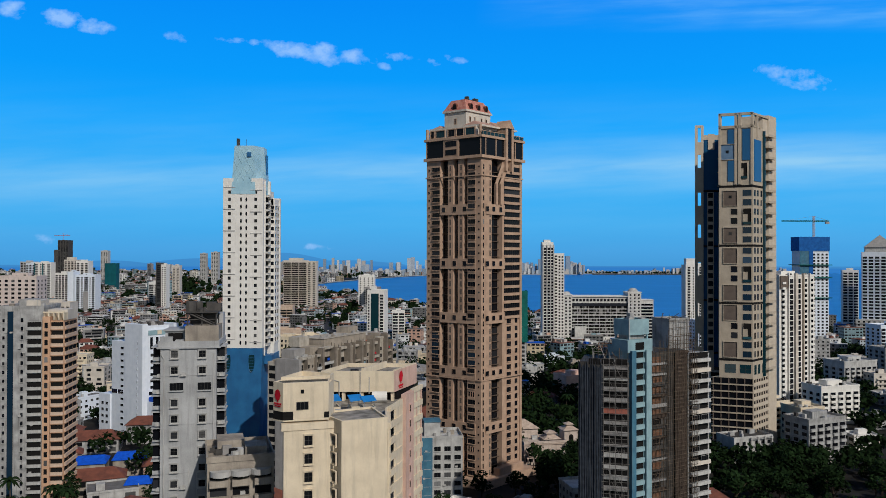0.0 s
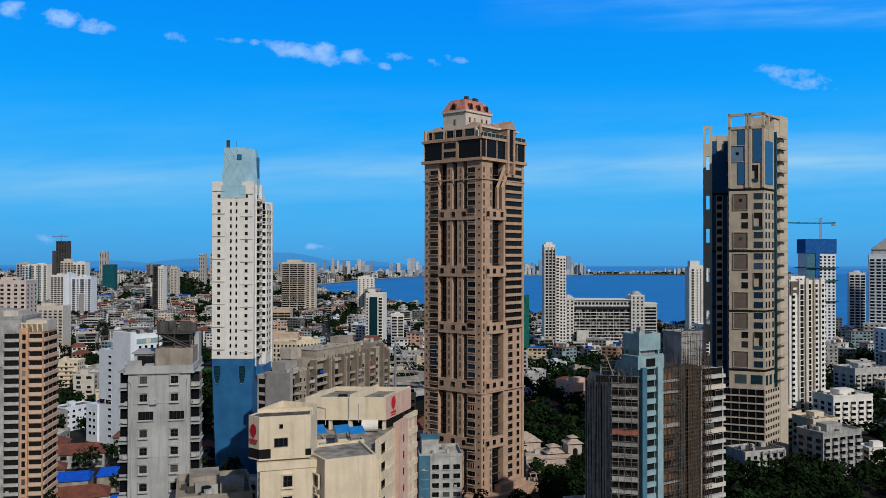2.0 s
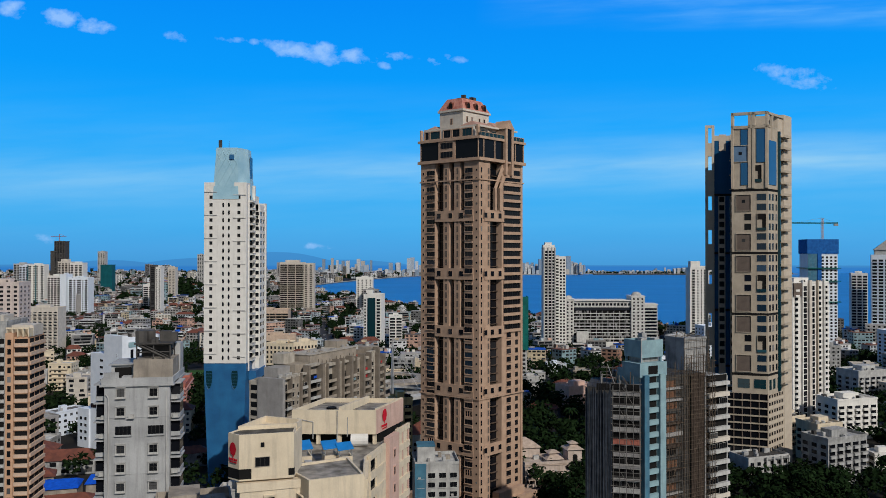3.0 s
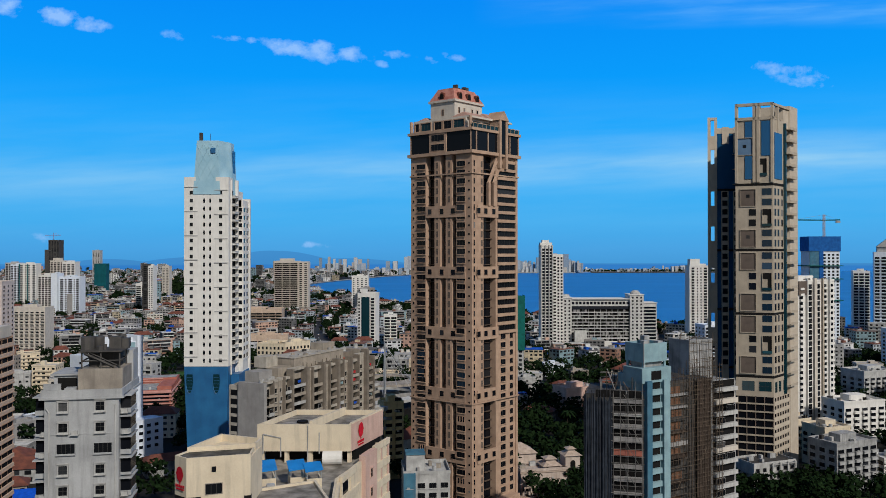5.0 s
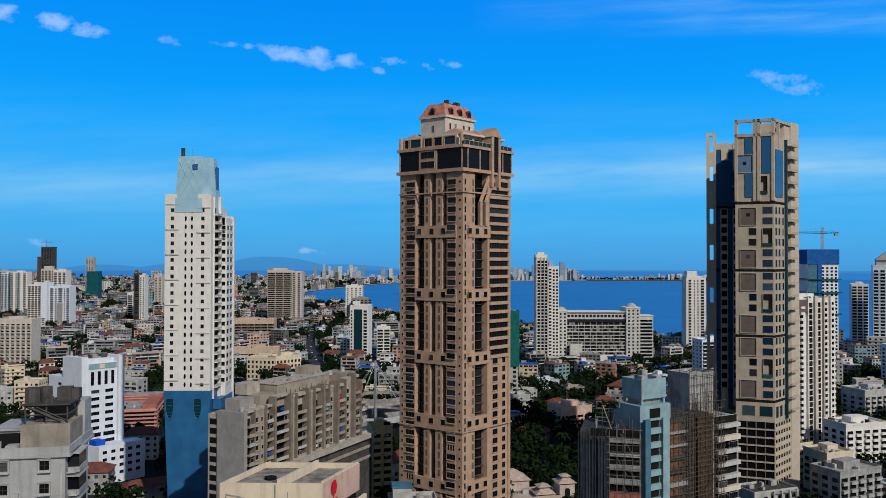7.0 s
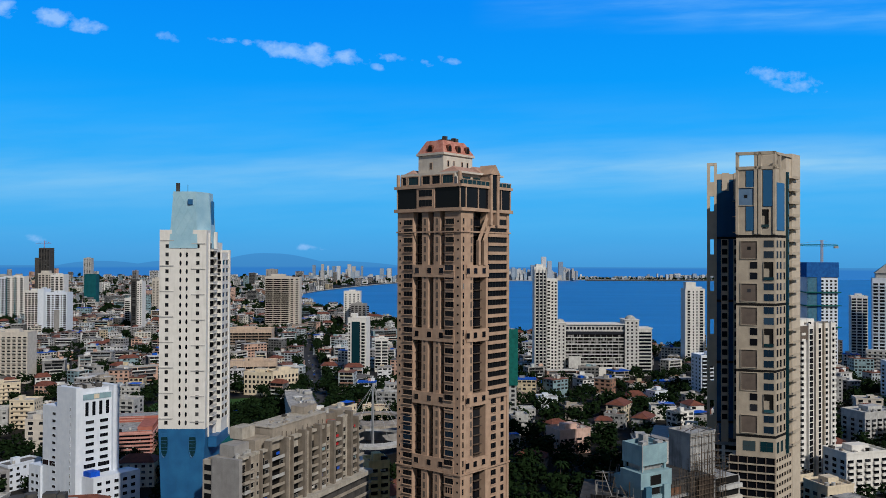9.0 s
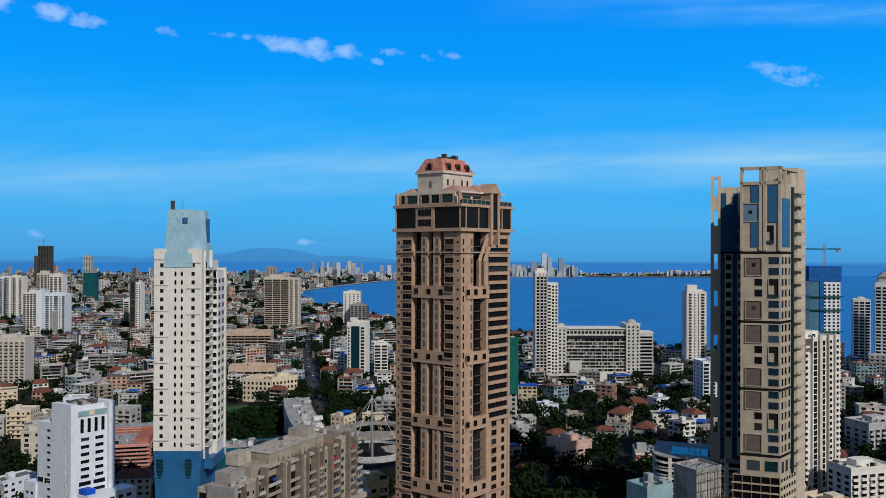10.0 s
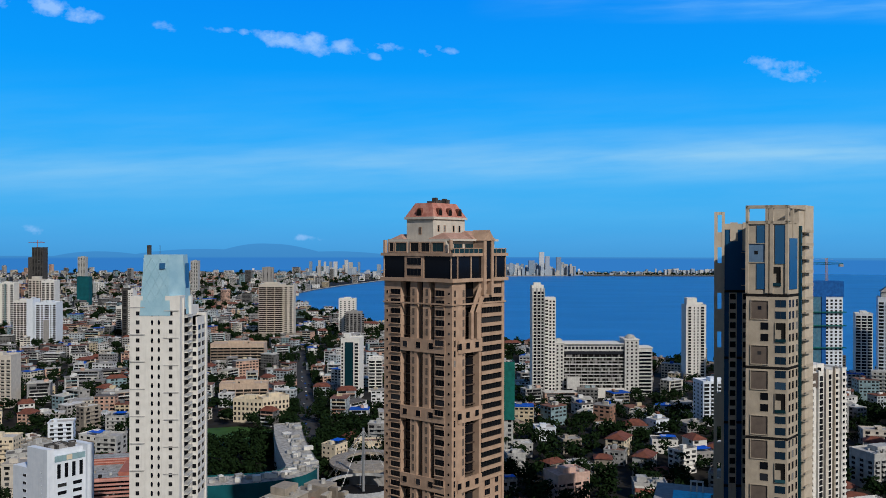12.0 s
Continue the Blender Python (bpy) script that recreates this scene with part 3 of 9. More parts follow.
# ---- the brown tower in the middle ----
def brown_tower():
    T = thing("apartment_tower", 15.8, 317.5, "tall brown rendered residential tower with dark glass penthouse and terracotta roof", "tower")
    A, B, TOP, FL = 26.9, 28.3, 135.9, 3.257
    f = axes(46, 144)
    RT, LT = 46, -36
    # core and balcony slabs in the darkened brown, for the shade between piers
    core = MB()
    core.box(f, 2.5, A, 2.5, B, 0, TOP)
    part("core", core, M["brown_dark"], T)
    for b0, b1 in ((2.6, 7.0), (9.0, 11.8), (14.3, 17.0), (21.0, B)):
        m = MB()
        m.box(f, 0, 2.5, b0, b1, 0, TOP)
        part("pier", m, M["brown"], T)
    m = MB()
    m.box(f, 0, 2.5, 0, 2.6, 0, TOP)
    m.box(f, 2.5, 6.5, 0, 2.5, 0, TOP)
    part("corner_pier", m, M["brown"], T)
    m = MB()
    m.box(f, 13.5, A, 0.4, 2.5, 0, TOP)
    m.box(f, A - 1.2, A, 0, 0.4, 0, TOP)
    m.box(f, 13.5, 14.6, 0, 0.4, 0, TOP)
    part("pier", m, M["brown"], T)
    bands = [23.3 + 22.8 * k for k in range(5)]
    sq = window_mesh(1.9, 2.0, M["brown"], M["glass_black"], 0, 0, proud=0.12)
    for z in bands:
        m = MB()
        m.box(f, -0.3, 0.5, 2.6, 21.0, z - 2.2, z + 2.2)
        m.box(f, 2.8, 14.8, -0.3, 0.5, z - 2.2, z + 2.2)
        part("band", m, M["brown"], T)
        for b in (8.2, 13.4, 19.0):
            put("window", sq, T, f(-0.3, b, z - 0.9), LT)
        for a in (3.4, 7.4, 12.0):
            put("window", sq, T, f(a, -0.3, z - 0.9), RT)
    m = MB()
    for z in (45.9 - 2.6, 128.2):
        m.box(f, -0.45, A + 0.3, -0.45, 0, z, z + 0.5)
        m.box(f, -0.45, 0, 0, B + 0.3, z, z + 0.5)
    part("string_course", m, M["brown"], T)
    wide = window_mesh(4.1, 1.8, M["brown"], M["glass_black"], 2, 0, proud=0.14, sill=0.5)
    wide2 = window_mesh(3.7, 1.9, M["brown"], M["glass_black"], 2, 0, proud=0.14, sill=0.5)
    slit = window_mesh(0.75, 2.1, M["brown"], M["glass"], 0, 1)
    tall = window_mesh(1.0, 2.3, M["brown"], M["taupe"], 0, 1, proud=0.08)
    small = window_mesh(0.8, 0.9, M["brown"], M["glass"], 0, 0)
    strip = window_mesh(10.9, 1.95, M["brown_dark"], M["glass"], 6, 0, proud=0.05)
    med = window_mesh(2.8, 2.0, M["brown"], M["glass_black"], 2, 0, sill=0.4)
    med2 = window_mesh(1.8, 2.0, M["brown"], M["glass_black"], 1, 0)
    ph = MB()
    for i in range(14):
        a0, a1 = 2 * math.pi * i / 14, 2 * math.pi * (i + 1) / 14
        for r0, r1, yy, mi in ((0.02, 0.42, -0.07, 1), (0.42, 0.58, -0.07, 0)):
            ph.quad([(r0 * math.cos(a0), yy, 0.6 + r0 * math.sin(a0)), (r1 * math.cos(a0), yy, 0.6 + r1 * math.sin(a0)),
                     (r1 * math.cos(a1), yy, 0.6 + r1 * math.sin(a1)), (r0 * math.cos(a1), yy, 0.6 + r0 * math.sin(a1))], mi)
    porthole = ph.weld().mesh("porthole_window", M["brown"], M["glass"])
    slab = MB()
    rail = MB()
    for i in range(40):
        z = 3.4 + FL * i
        onband = any(abs(z + 1.4 - b) < 2.2 for b in bands)
        low = z < 24
        for b, me in ((4.8, wide2), (23.3, wide)):
            if i % 7 == 3 and b < 10 and z < 40 or low and b > 20:
                for k in (-1.1, 0, 1.1):
                    put("slit_window", slit, T, f(0, b + k, z + 0.6), LT)
            else:
                put("window", me, T, f(-0.31 if onband and b < 10 else 0, b, z + 0.7), LT)
        put("porthole_window", porthole, T, f(0, 1.2, z + 1.0), LT)
        put("small_window", small, T, f(0, 27.0, z + 1.0), LT)
        if not onband:
            for b in (10.2, 15.7):
                put("tall_window", tall, T, f(0, b, z + 0.5), LT)
            put("tall_window", tall, T, f(5.5, 0, z + 0.4), RT)
            for b0, b1 in ((7.0, 9.0), (17.0, 21.0)):
                slab.box(f, 1.2, 2.5, b0, b1, z - 0.12, z + 0.12)
            slab.box(f, 1.0, 2.5, 6.5, 9.5, z - 0.12, z + 0.12)
            slab.box(f, 9.5, 13.5, 1.6, 2.5, z - 0.12, z + 0.12)
        put("slit_window", slit, T, f(1.3, 0, z + 0.6), RT)
        if z > 66:
            put("window_strip", strip, T, f(20.1, 0.4, z + 0.95), RT)
            rail.box(f, 14.6, A - 1.2, -0.3, 0.4, z - 0.3, z + 0.85)
        else:
            put("window", med, T, f(18.4, 0.4, z + 0.8), RT)
            put("window", med2, T, f(23.4, 0.4, z + 0.8), RT)
    sp = MB()
    for i in range(39):
        z = 3.4 + FL * i
        if z > 26 and not any(abs(z + 0.2 - b) < 3.2 for b in bands):
            sp.box(f, -0.22, 0, 3.0, 6.7, z - 0.55, z + 0.45)
    part("spandrel", sp, M["brown"], T)
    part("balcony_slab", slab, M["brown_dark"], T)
    part("balcony_parapet", rail, M["brown"], T)
    for z0, z1 in [(2, 20.9)] + [(bands[k] + 2.3, bands[k + 1] - 2.3) for k in range(4)] + [(bands[4] + 2.3, TOP - 0.5)]:
        m = MB()
        for b0, b1 in ((7.1, 8.9), (11.9, 14.2), (17.1, 20.9)):
            m.box(f, 2.42, 2.5, b0, b1, z0, z1)
        m.box(f, 6.6, 13.4, 2.42, 2.5, z0, z1)
        part("curtain_glazing", m, M["glass_black"], T)
    # glass panels low on the left face
    m = MB()
    m.box(f, -0.06, 0, 3.0, 6.4, 49, 64)
    m.box(f, -0.06, 0, 22.0, 25.2, 51, 62)
    part("curtain_glazing", m, M["glass_navy"], T)
    # penthouse
    m = MB()
    m.box(f, -1.0, A + 0.9, -1.0, B + 0.9, TOP - 0.2, TOP + 1.0)
    m.box(f, -0.9, A + 0.9, -0.9, B + 0.9, 144.2, 145.2)
    part("cornice", m, M["brown"], T)
    m = MB()
    m.box(f, -0.2, A, -0.2, B, TOP + 1.0, 144.2)
    part("penthouse_glazing", m, M["glass_black"], T, "black glass penthouse walls")
    m = MB()
    m.box(f, -0.6, -0.2, 11.0, 19.0, TOP + 1.0, 144.2)
    for b in (0.0, B - 0.3):
        m.box(f, -0.5, -0.2, b, b + 0.3, TOP + 1, 144.2)
    for a in (2.0, 8.6, 17.0, 21.5, A - 0.2):
        m.box(f, a, a + 0.35, -0.5, -0.2, TOP + 1, 144.2)
    part("mullion", m, M["brown"], T)
    big = window_mesh(6.0, 2.4, M["brown"], M["glass_black"], 3)
    for z in (137.6, 141.2):
        put("window", big, T, f(-0.6, 15.0, z), LT)
    m = MB()
    m.box(f, 0.5, A - 1.5, 3, B - 0.8, 145.2, 149.2)
    part("terrace_storey", m, M["pale"], T)
    m = MB()
    m.box(f, -0.6, A, -0.7, -0.6, 145.2, 146.6)
    part("terrace_glass_rail", m, M["glass_teal"], T, "greenish glass terrace rail")
    posts = MB()
    for k in range(12):
        posts.box(f, k * 2.4, k * 2.4 + 0.15, -0.8, -0.5, 145.2, 146.8)
    posts.box(f, -0.85, A, -0.85, -0.5, 146.7, 146.9)
    part("terrace_post", posts, M["brown"], T)
    wg = window_mesh(4.2, 2.3, M["brown"], M["glass_teal"], 2)
    wt = window_mesh(4.6, 2.9, M["brown"], M["glass_teal"], 2, 0, proud=0.3, fr=0.35)
    wd = window_mesh(3.4, 2.9, M["brown"], M["glass_black"], 1, 0, proud=0.3, fr=0.35)
    for b, me in ((6.0, wt), (11.2, wd), (15.6, wd), (21.4, wt), (25.6, window_mesh(1.8, 2.9, M["brown"], M["glass_black"], 0, 0, proud=0.3, fr=0.3))):
        put("window", me, T, f(0.5, b, 145.7), LT)
    m = MB()
    for b in (0.2, 27.6):
        m.box(f, -0.6, 0.5, b, b + 0.7, 145.2, 149.6)
    part("terrace_pier", m, M["brown"], T)
    for a in (6.5, 12, 21.5):
        put("window", wg, T, f(a, 3, 145.9), RT)
    m = MB()
    m.box(f, 1.0, A - 1.2, 1.6, B - 0.5, 149.2, 149.9)
    part("terrace_roof", m, M["pale"], T)
    # pitched lower roofs and the gabled bay
    m = MB()
    for a0, a1, b0, b1, zr in ((1.5, 12, 2, 11, 152.0), (13, 25, 2, 12, 152.8), (2, 12, 22, 27.5, 151.6)):
        n = len(m.v)
        mid = (b0 + b1) / 2
        m.quad([f(a0, b0, 149.9), f(a1, b0, 149.9), f(a1, mid, zr), f(a0 + 2, mid, zr)])
        m.quad([f(a0, b1, 149.9), f(a0 + 2, mid, zr), f(a1, mid, zr), f(a1, b1, 149.9)])
        m.quad([f(a0, b0, 149.9), f(a0 + 2, mid, zr), f(a0, b1, 149.9)])
        m.quad([f(a1, b0, 149.9), f(a1, b1, 149.9), f(a1, mid, zr)])
    part("lower_roof", m, mat("pale_pink_tiles", (0.46, 0.29, 0.235), (0.36, 0.215, 0.17), scale=0.6), T, "faded pink sloping lower roof")
    m = MB()
    for a0, a1 in ((14.2, 15.4), (18.0, 19.2)):
        m.box(f, a0, a1, -1.4, 1.5, 131.0, 149.4)
    m.box(f, 14.2, 19.2, -0.9, 3, 144.2, 149.4)
    g = [f(13.8, -1.6, 149.4), f(19.6, -1.6, 149.4), f(16.7, -1.6, 153.0)]
    h = [f(13.8, 5, 149.4), f(19.6, 5, 149.4), f(16.7, 5, 153.0)]
    m.quad(g), m.quad([g[0], g[2], h[2], h[0]]), m.quad([g[2], g[1], h[1], h[2]]), m.quad([h[0], h[2], h[1]])
    for k in (0.0, 2.9):
        m.rod(f(16.4 - k, -0.3, 133.5), f(12.2 - k, -0.1, 125.0), 0.85, 4)
        m.rod(f(12.2 - k, -0.1, 125.6), f(12.2 - k, -0.1, 116.6), 0.85, 4)
    part("gabled_bay", m, M["brown"], T, "tall gabled bay with sloping braces")
    m = MB()
    m.box(f, 15.4, 18.0, -1.05, -0.9, 136.5, 150.6)
    part("bay_glazing", m, M["glass_black"], T)
    # roof house with its tiled mansard
    m = MB()
    m.box(f, 4, 19.8, 11, 22.3, 149.9, 157.0)
    m.box(f, 3.4, 20.4, 10.4, 22.9, 156.6, 157.4)
    part("roof_house", m, M["pale"], T)
    m = MB()
    lo = [f(3.6, 10.6, 0)[:2], f(20.2, 10.6, 0)[:2], f(20.2, 22.7, 0)[:2], f(3.6, 22.7, 0)[:2]]
    hi = [f(6.0, 13.2, 0)[:2], f(18.0, 13.2, 0)[:2], f(18.0, 20.4, 0)[:2], f(6.0, 20.4, 0)[:2]]
    m.prism(lo, 157.4, 162.2, hi)
    part("mansard_roof", m, mat("faded_pink_tiles", (0.50, 0.24, 0.19), (0.36, 0.13, 0.10), scale=0.6, rough=0.8), T, "faded pink tiled mansard roof")
    d = MB()
    fl = axes(0)
    prof = [(0.8 * math.cos(t * math.pi / 6), 1.2 + 0.8 * math.sin(t * math.pi / 6)) for t in range(7)]
    prof = [(0.8, 0)] + prof + [(-0.8, 0)]
    n = len(d.v)
    for sc, y0, mi in ((1.25, -0.05, 0), (1.0, -0.08, 1)):
        d.quad([(x * sc, y0, zz * sc) for x, zz in prof], mi)
    for (x0, z0), (x1, z1) in zip(prof, prof[1:]):
        d.quad([(x0 * 1.25, -0.05, z0 * 1.25), (x1 * 1.25, -0.05, z1 * 1.25), (x1 * 1.25, 2.4, z1 * 1.25), (x0 * 1.25, 2.4, z0 * 1.25)], 0)
    dorm = d.mesh("dormer", M["terracotta"], M["black"])
    for a in (7, 11.9, 16.8):
        put("dormer", dorm, T, f(a, 10.7, 158.0), RT)
    put("dormer", dorm, T, f(3.7, 16.7, 158.0), LT)
    for a in (6.5, 9.5, 14, 17):
        put("slit_window", slit, T, f(a, 11, 152.4), RT)
    put("tall_window", tall, T, f(4, 16.5, 151.5), LT)
    m = MB()
    m.box(f, 9, 13, 15, 18, 162.2, 163.0)
    roof_clutter(m, f, 8, 16, 14, 19, 162.2, random.Random(4), 5)
    part("roof_plant", m, M["grey_dark"], T)
    # entrance storey
    m = MB()
    m.box(f, -4, 30, -5, 32, 0, 3.4)
    m.box(f, 8, 24, -3, 0, 3.4, 6.5)
    part("podium", m, M["brown"], T)


brown_tower()


# ---- the white tower with a blue foot and head ----
def white_tower():
    T = thing("white_tower", -98.3, 344, "slender white residential tower with cobalt base and pale blue top", "tower")
    f = axes(0)
    m = MB()
    m.box(f, 0, 17.8, 0, 22, 53.7, 125.0)
    m.box(f, 0, 4.6, 0, 6, 125, 129.5)
    m.box(f, 12.6, 17.8, 0, 6, 125, 129.5)
    part("shaft", m, M["white"], T)
    m = MB()
    m.box(f, 17.8, 18.3, 3.0, 3.6, 50, 128.5)
    m.box(f, 17.8, 18.9, 9.7, 11.2, 48, 129)
    m.box(f, 17.8, 21.2, 20.5, 22, 47, 122)
    m.box(f, 17.8, 20.0, 11.2, 20.5, 112, 121)
    part("side_pier", m, M["white"], T)
    m = MB()
    foot = [(1.6, 2), (15.6, 2), (17.8, 22), (1.6, 22)]
    m.prism(foot, 0, 53.6, [(0.02, 0.02), (17.78, 0.02), (17.78, 22), (0.02, 22)])
    part("blue_base", m, M["cobalt"], T, "tapering cobalt blue cladded base")
    m = MB()
    m.box(f, 17.8, 21.0, 4, 22, 46, 50)
    part("blue_canopy", m, M["cobalt"], T)
    m = MB()
    m.prism([(3.6, -0.2), (14.4, -0.2), (18.0, 7), (18.0, 13), (3.6, 13)], 122.5, 144.2, [(4.9, 0.6), (13.6, 0.6), (16.6, 7), (16.6, 12), (4.9, 12)])
    part("roof_box", m, M["sky_cladding"], T, "pale blue patterned roof enclosure")
    # diamond pattern on the roof box, as slightly proud strips
    m = MB()
    for k in range(-3, 7):
        for s in (1, -1):
            pts = []
            for t in range(13):
                u, z = 4.6 + t * 0.75, 126 + 17 * ((t * s / 12.0 + k / 3.0))
                if 126 < z < 143.6:
                    pts.append((u, z))
            for (u0, z0), (u1, z1) in zip(pts, pts[1:]):
                yy = lambda z: -0.2 + 0.8 * (z - 122.5) / 21.7 - 0.05
                m.rod((u0, yy(z0), z0), (u1, yy(z1), z1), 0.10, 4)
    part("lattice", m, M["sky_cladding"], T)
    m = MB()
    m.box(f, 17.2, 17.4, 7.8, 11.5, 128, 141)
    m.box(f, 10.6, 12.4, -0.1, 0.5, 139.2, 141.2)
    part("roof_box_opening", m, M["cobalt"], T)
    m = MB()
    m.box(f, 5.4, 6.6, 2, 3.2, 144.2, 147.6)
    m.rod((9, 5, 144), (9, 5, 147.6), 0.08)
    part("aerials", m, M["grey_dark"], T)
    sqw = window_pair(1.15, 1.35, M["grey"], M["glass"], 1, 0, proud=0.06, fr=0.08)
    ov = MB()
    for i in range(12):
        a0, a1 = 2 * math.pi * i / 12, 2 * math.pi * (i + 1) / 12
        ov.quad([(0, -0.04, 1.0), (0.42 * math.cos(a0), -0.04, 1.0 + 0.98 * math.sin(a0)), (0.42 * math.cos(a1), -0.04, 1.0 + 0.98 * math.sin(a1))], 1)
        ov.quad([(0.42 * math.cos(a0), -0.04, 1 + 0.98 * math.sin(a0)), (0.52 * math.cos(a0), -0.09, 1 + 1.1 * math.sin(a0)),
                 (0.52 * math.cos(a1), -0.09, 1 + 1.1 * math.sin(a1)), (0.42 * math.cos(a1), -0.04, 1 + 0.98 * math.sin(a1))], 0)
    oval = ov.weld().mesh("oval_window", M["white"], M["glass_black"])
    big = MB()
    for i in range(16):
        a0, a1 = 2 * math.pi * i / 16, 2 * math.pi * (i + 1) / 16
        big.quad([(0, -0.05, 0), (1.35 * math.cos(a0), -0.05, 5 * math.sin(a0)), (1.35 * math.cos(a1), -0.05, 5 * math.sin(a1))], 1)
        big.quad([(1.35 * math.cos(a0), -0.05, 5 * math.sin(a0)), (1.55 * math.cos(a0), -0.16, 5.25 * math.sin(a0)), (1.55 * math.cos(a1), -0.16, 5.25 * math.sin(a1)), (1.35 * math.cos(a1), -0.05, 5 * math.sin(a1))], 0)
    bar = MB()
    bar.rod((-1.1, -0.1, 0), (1.1, -0.1, 0), 0.06, 4)
    bar_me = bar.mesh("glazing_bar", M["cobalt"])
    bigoval = big.weld().mesh("lens_window", M["cobalt"], M["glass_teal"])
    put("lens_window", bigoval, T, (12.9, 0.18, 48.0))
    put("lens_window", bigoval, T, (2.2, 0.18, 48.0))
    for u in (12.9, 2.2):
        for k in range(-3, 4):
            put("glazing_bar", bar_me, T, (u, 0.18, 48.0 + 1.3 * k))
    cap = MB()
    for k, u in enumerate((0.0, 12.0)):
        for j in range(8):
            cap.box(f, u + 0.2, u + 5.4, -0.25, 0, 57.4 + 9.7 * j - 1.2 * k, 57.7 + 9.7 * j - 1.2 * k)
    part("ledge", cap, M["offwhite"], T)
    deep = relief("balcony", [-2.9, -2.7, 2.7, 2.9], [-0.3, 0.0, 0.55, 2.65, 2.9], lambda i, j: (1.7, 0) if j == 0 else ((1.6, 2) if j == 1 else ((0.02, 1) if j == 2 else (0.05, 0))), (M["white"], M["black"], M["offwhite"]))
    bay = relief("bay_window", [-4.6, -4.3, -0.6, 0.4, 4.3, 4.6], [-0.2, 0.7, 2.5, 3.0], lambda i, j: (0.02, 1) if j == 1 and i in (1, 3) else (0.25, 0), (M["white"], M["glass_black"]))
    nose = relief("bay_window", [-1.3, -1.0, 1.0, 1.3], [0.6, 0.8, 2.4, 2.6], lambda i, j: (0.02, 1) if (i, j) == (1, 1) else (0.1, 0), (M["white"], M["glass_black"]))
    m = MB()
    m.box(f, 17.8, 20.6, 11.2, 20.5, 50, 121)
    part("side_bay", m, M["white"], T)
    for i in range(22):
        z = 54.6 + 3.2 * i
        for u in (2.9, 14.6):
            put_pair(sqw, T, (u, 0, z + 0.8), 0)
        for u in (8.0, 10.4):
            put("oval_window", oval, T, (u, 0, z + 0.4))
        put("balcony", deep, T, (17.8, 6.8, z), 90)
        if z < 118:
            put("bay_window", bay, T, (20.6, 15.9, z), 90)
            put("bay_window", nose, T, (19.3, 11.2, z), 0)


white_tower()


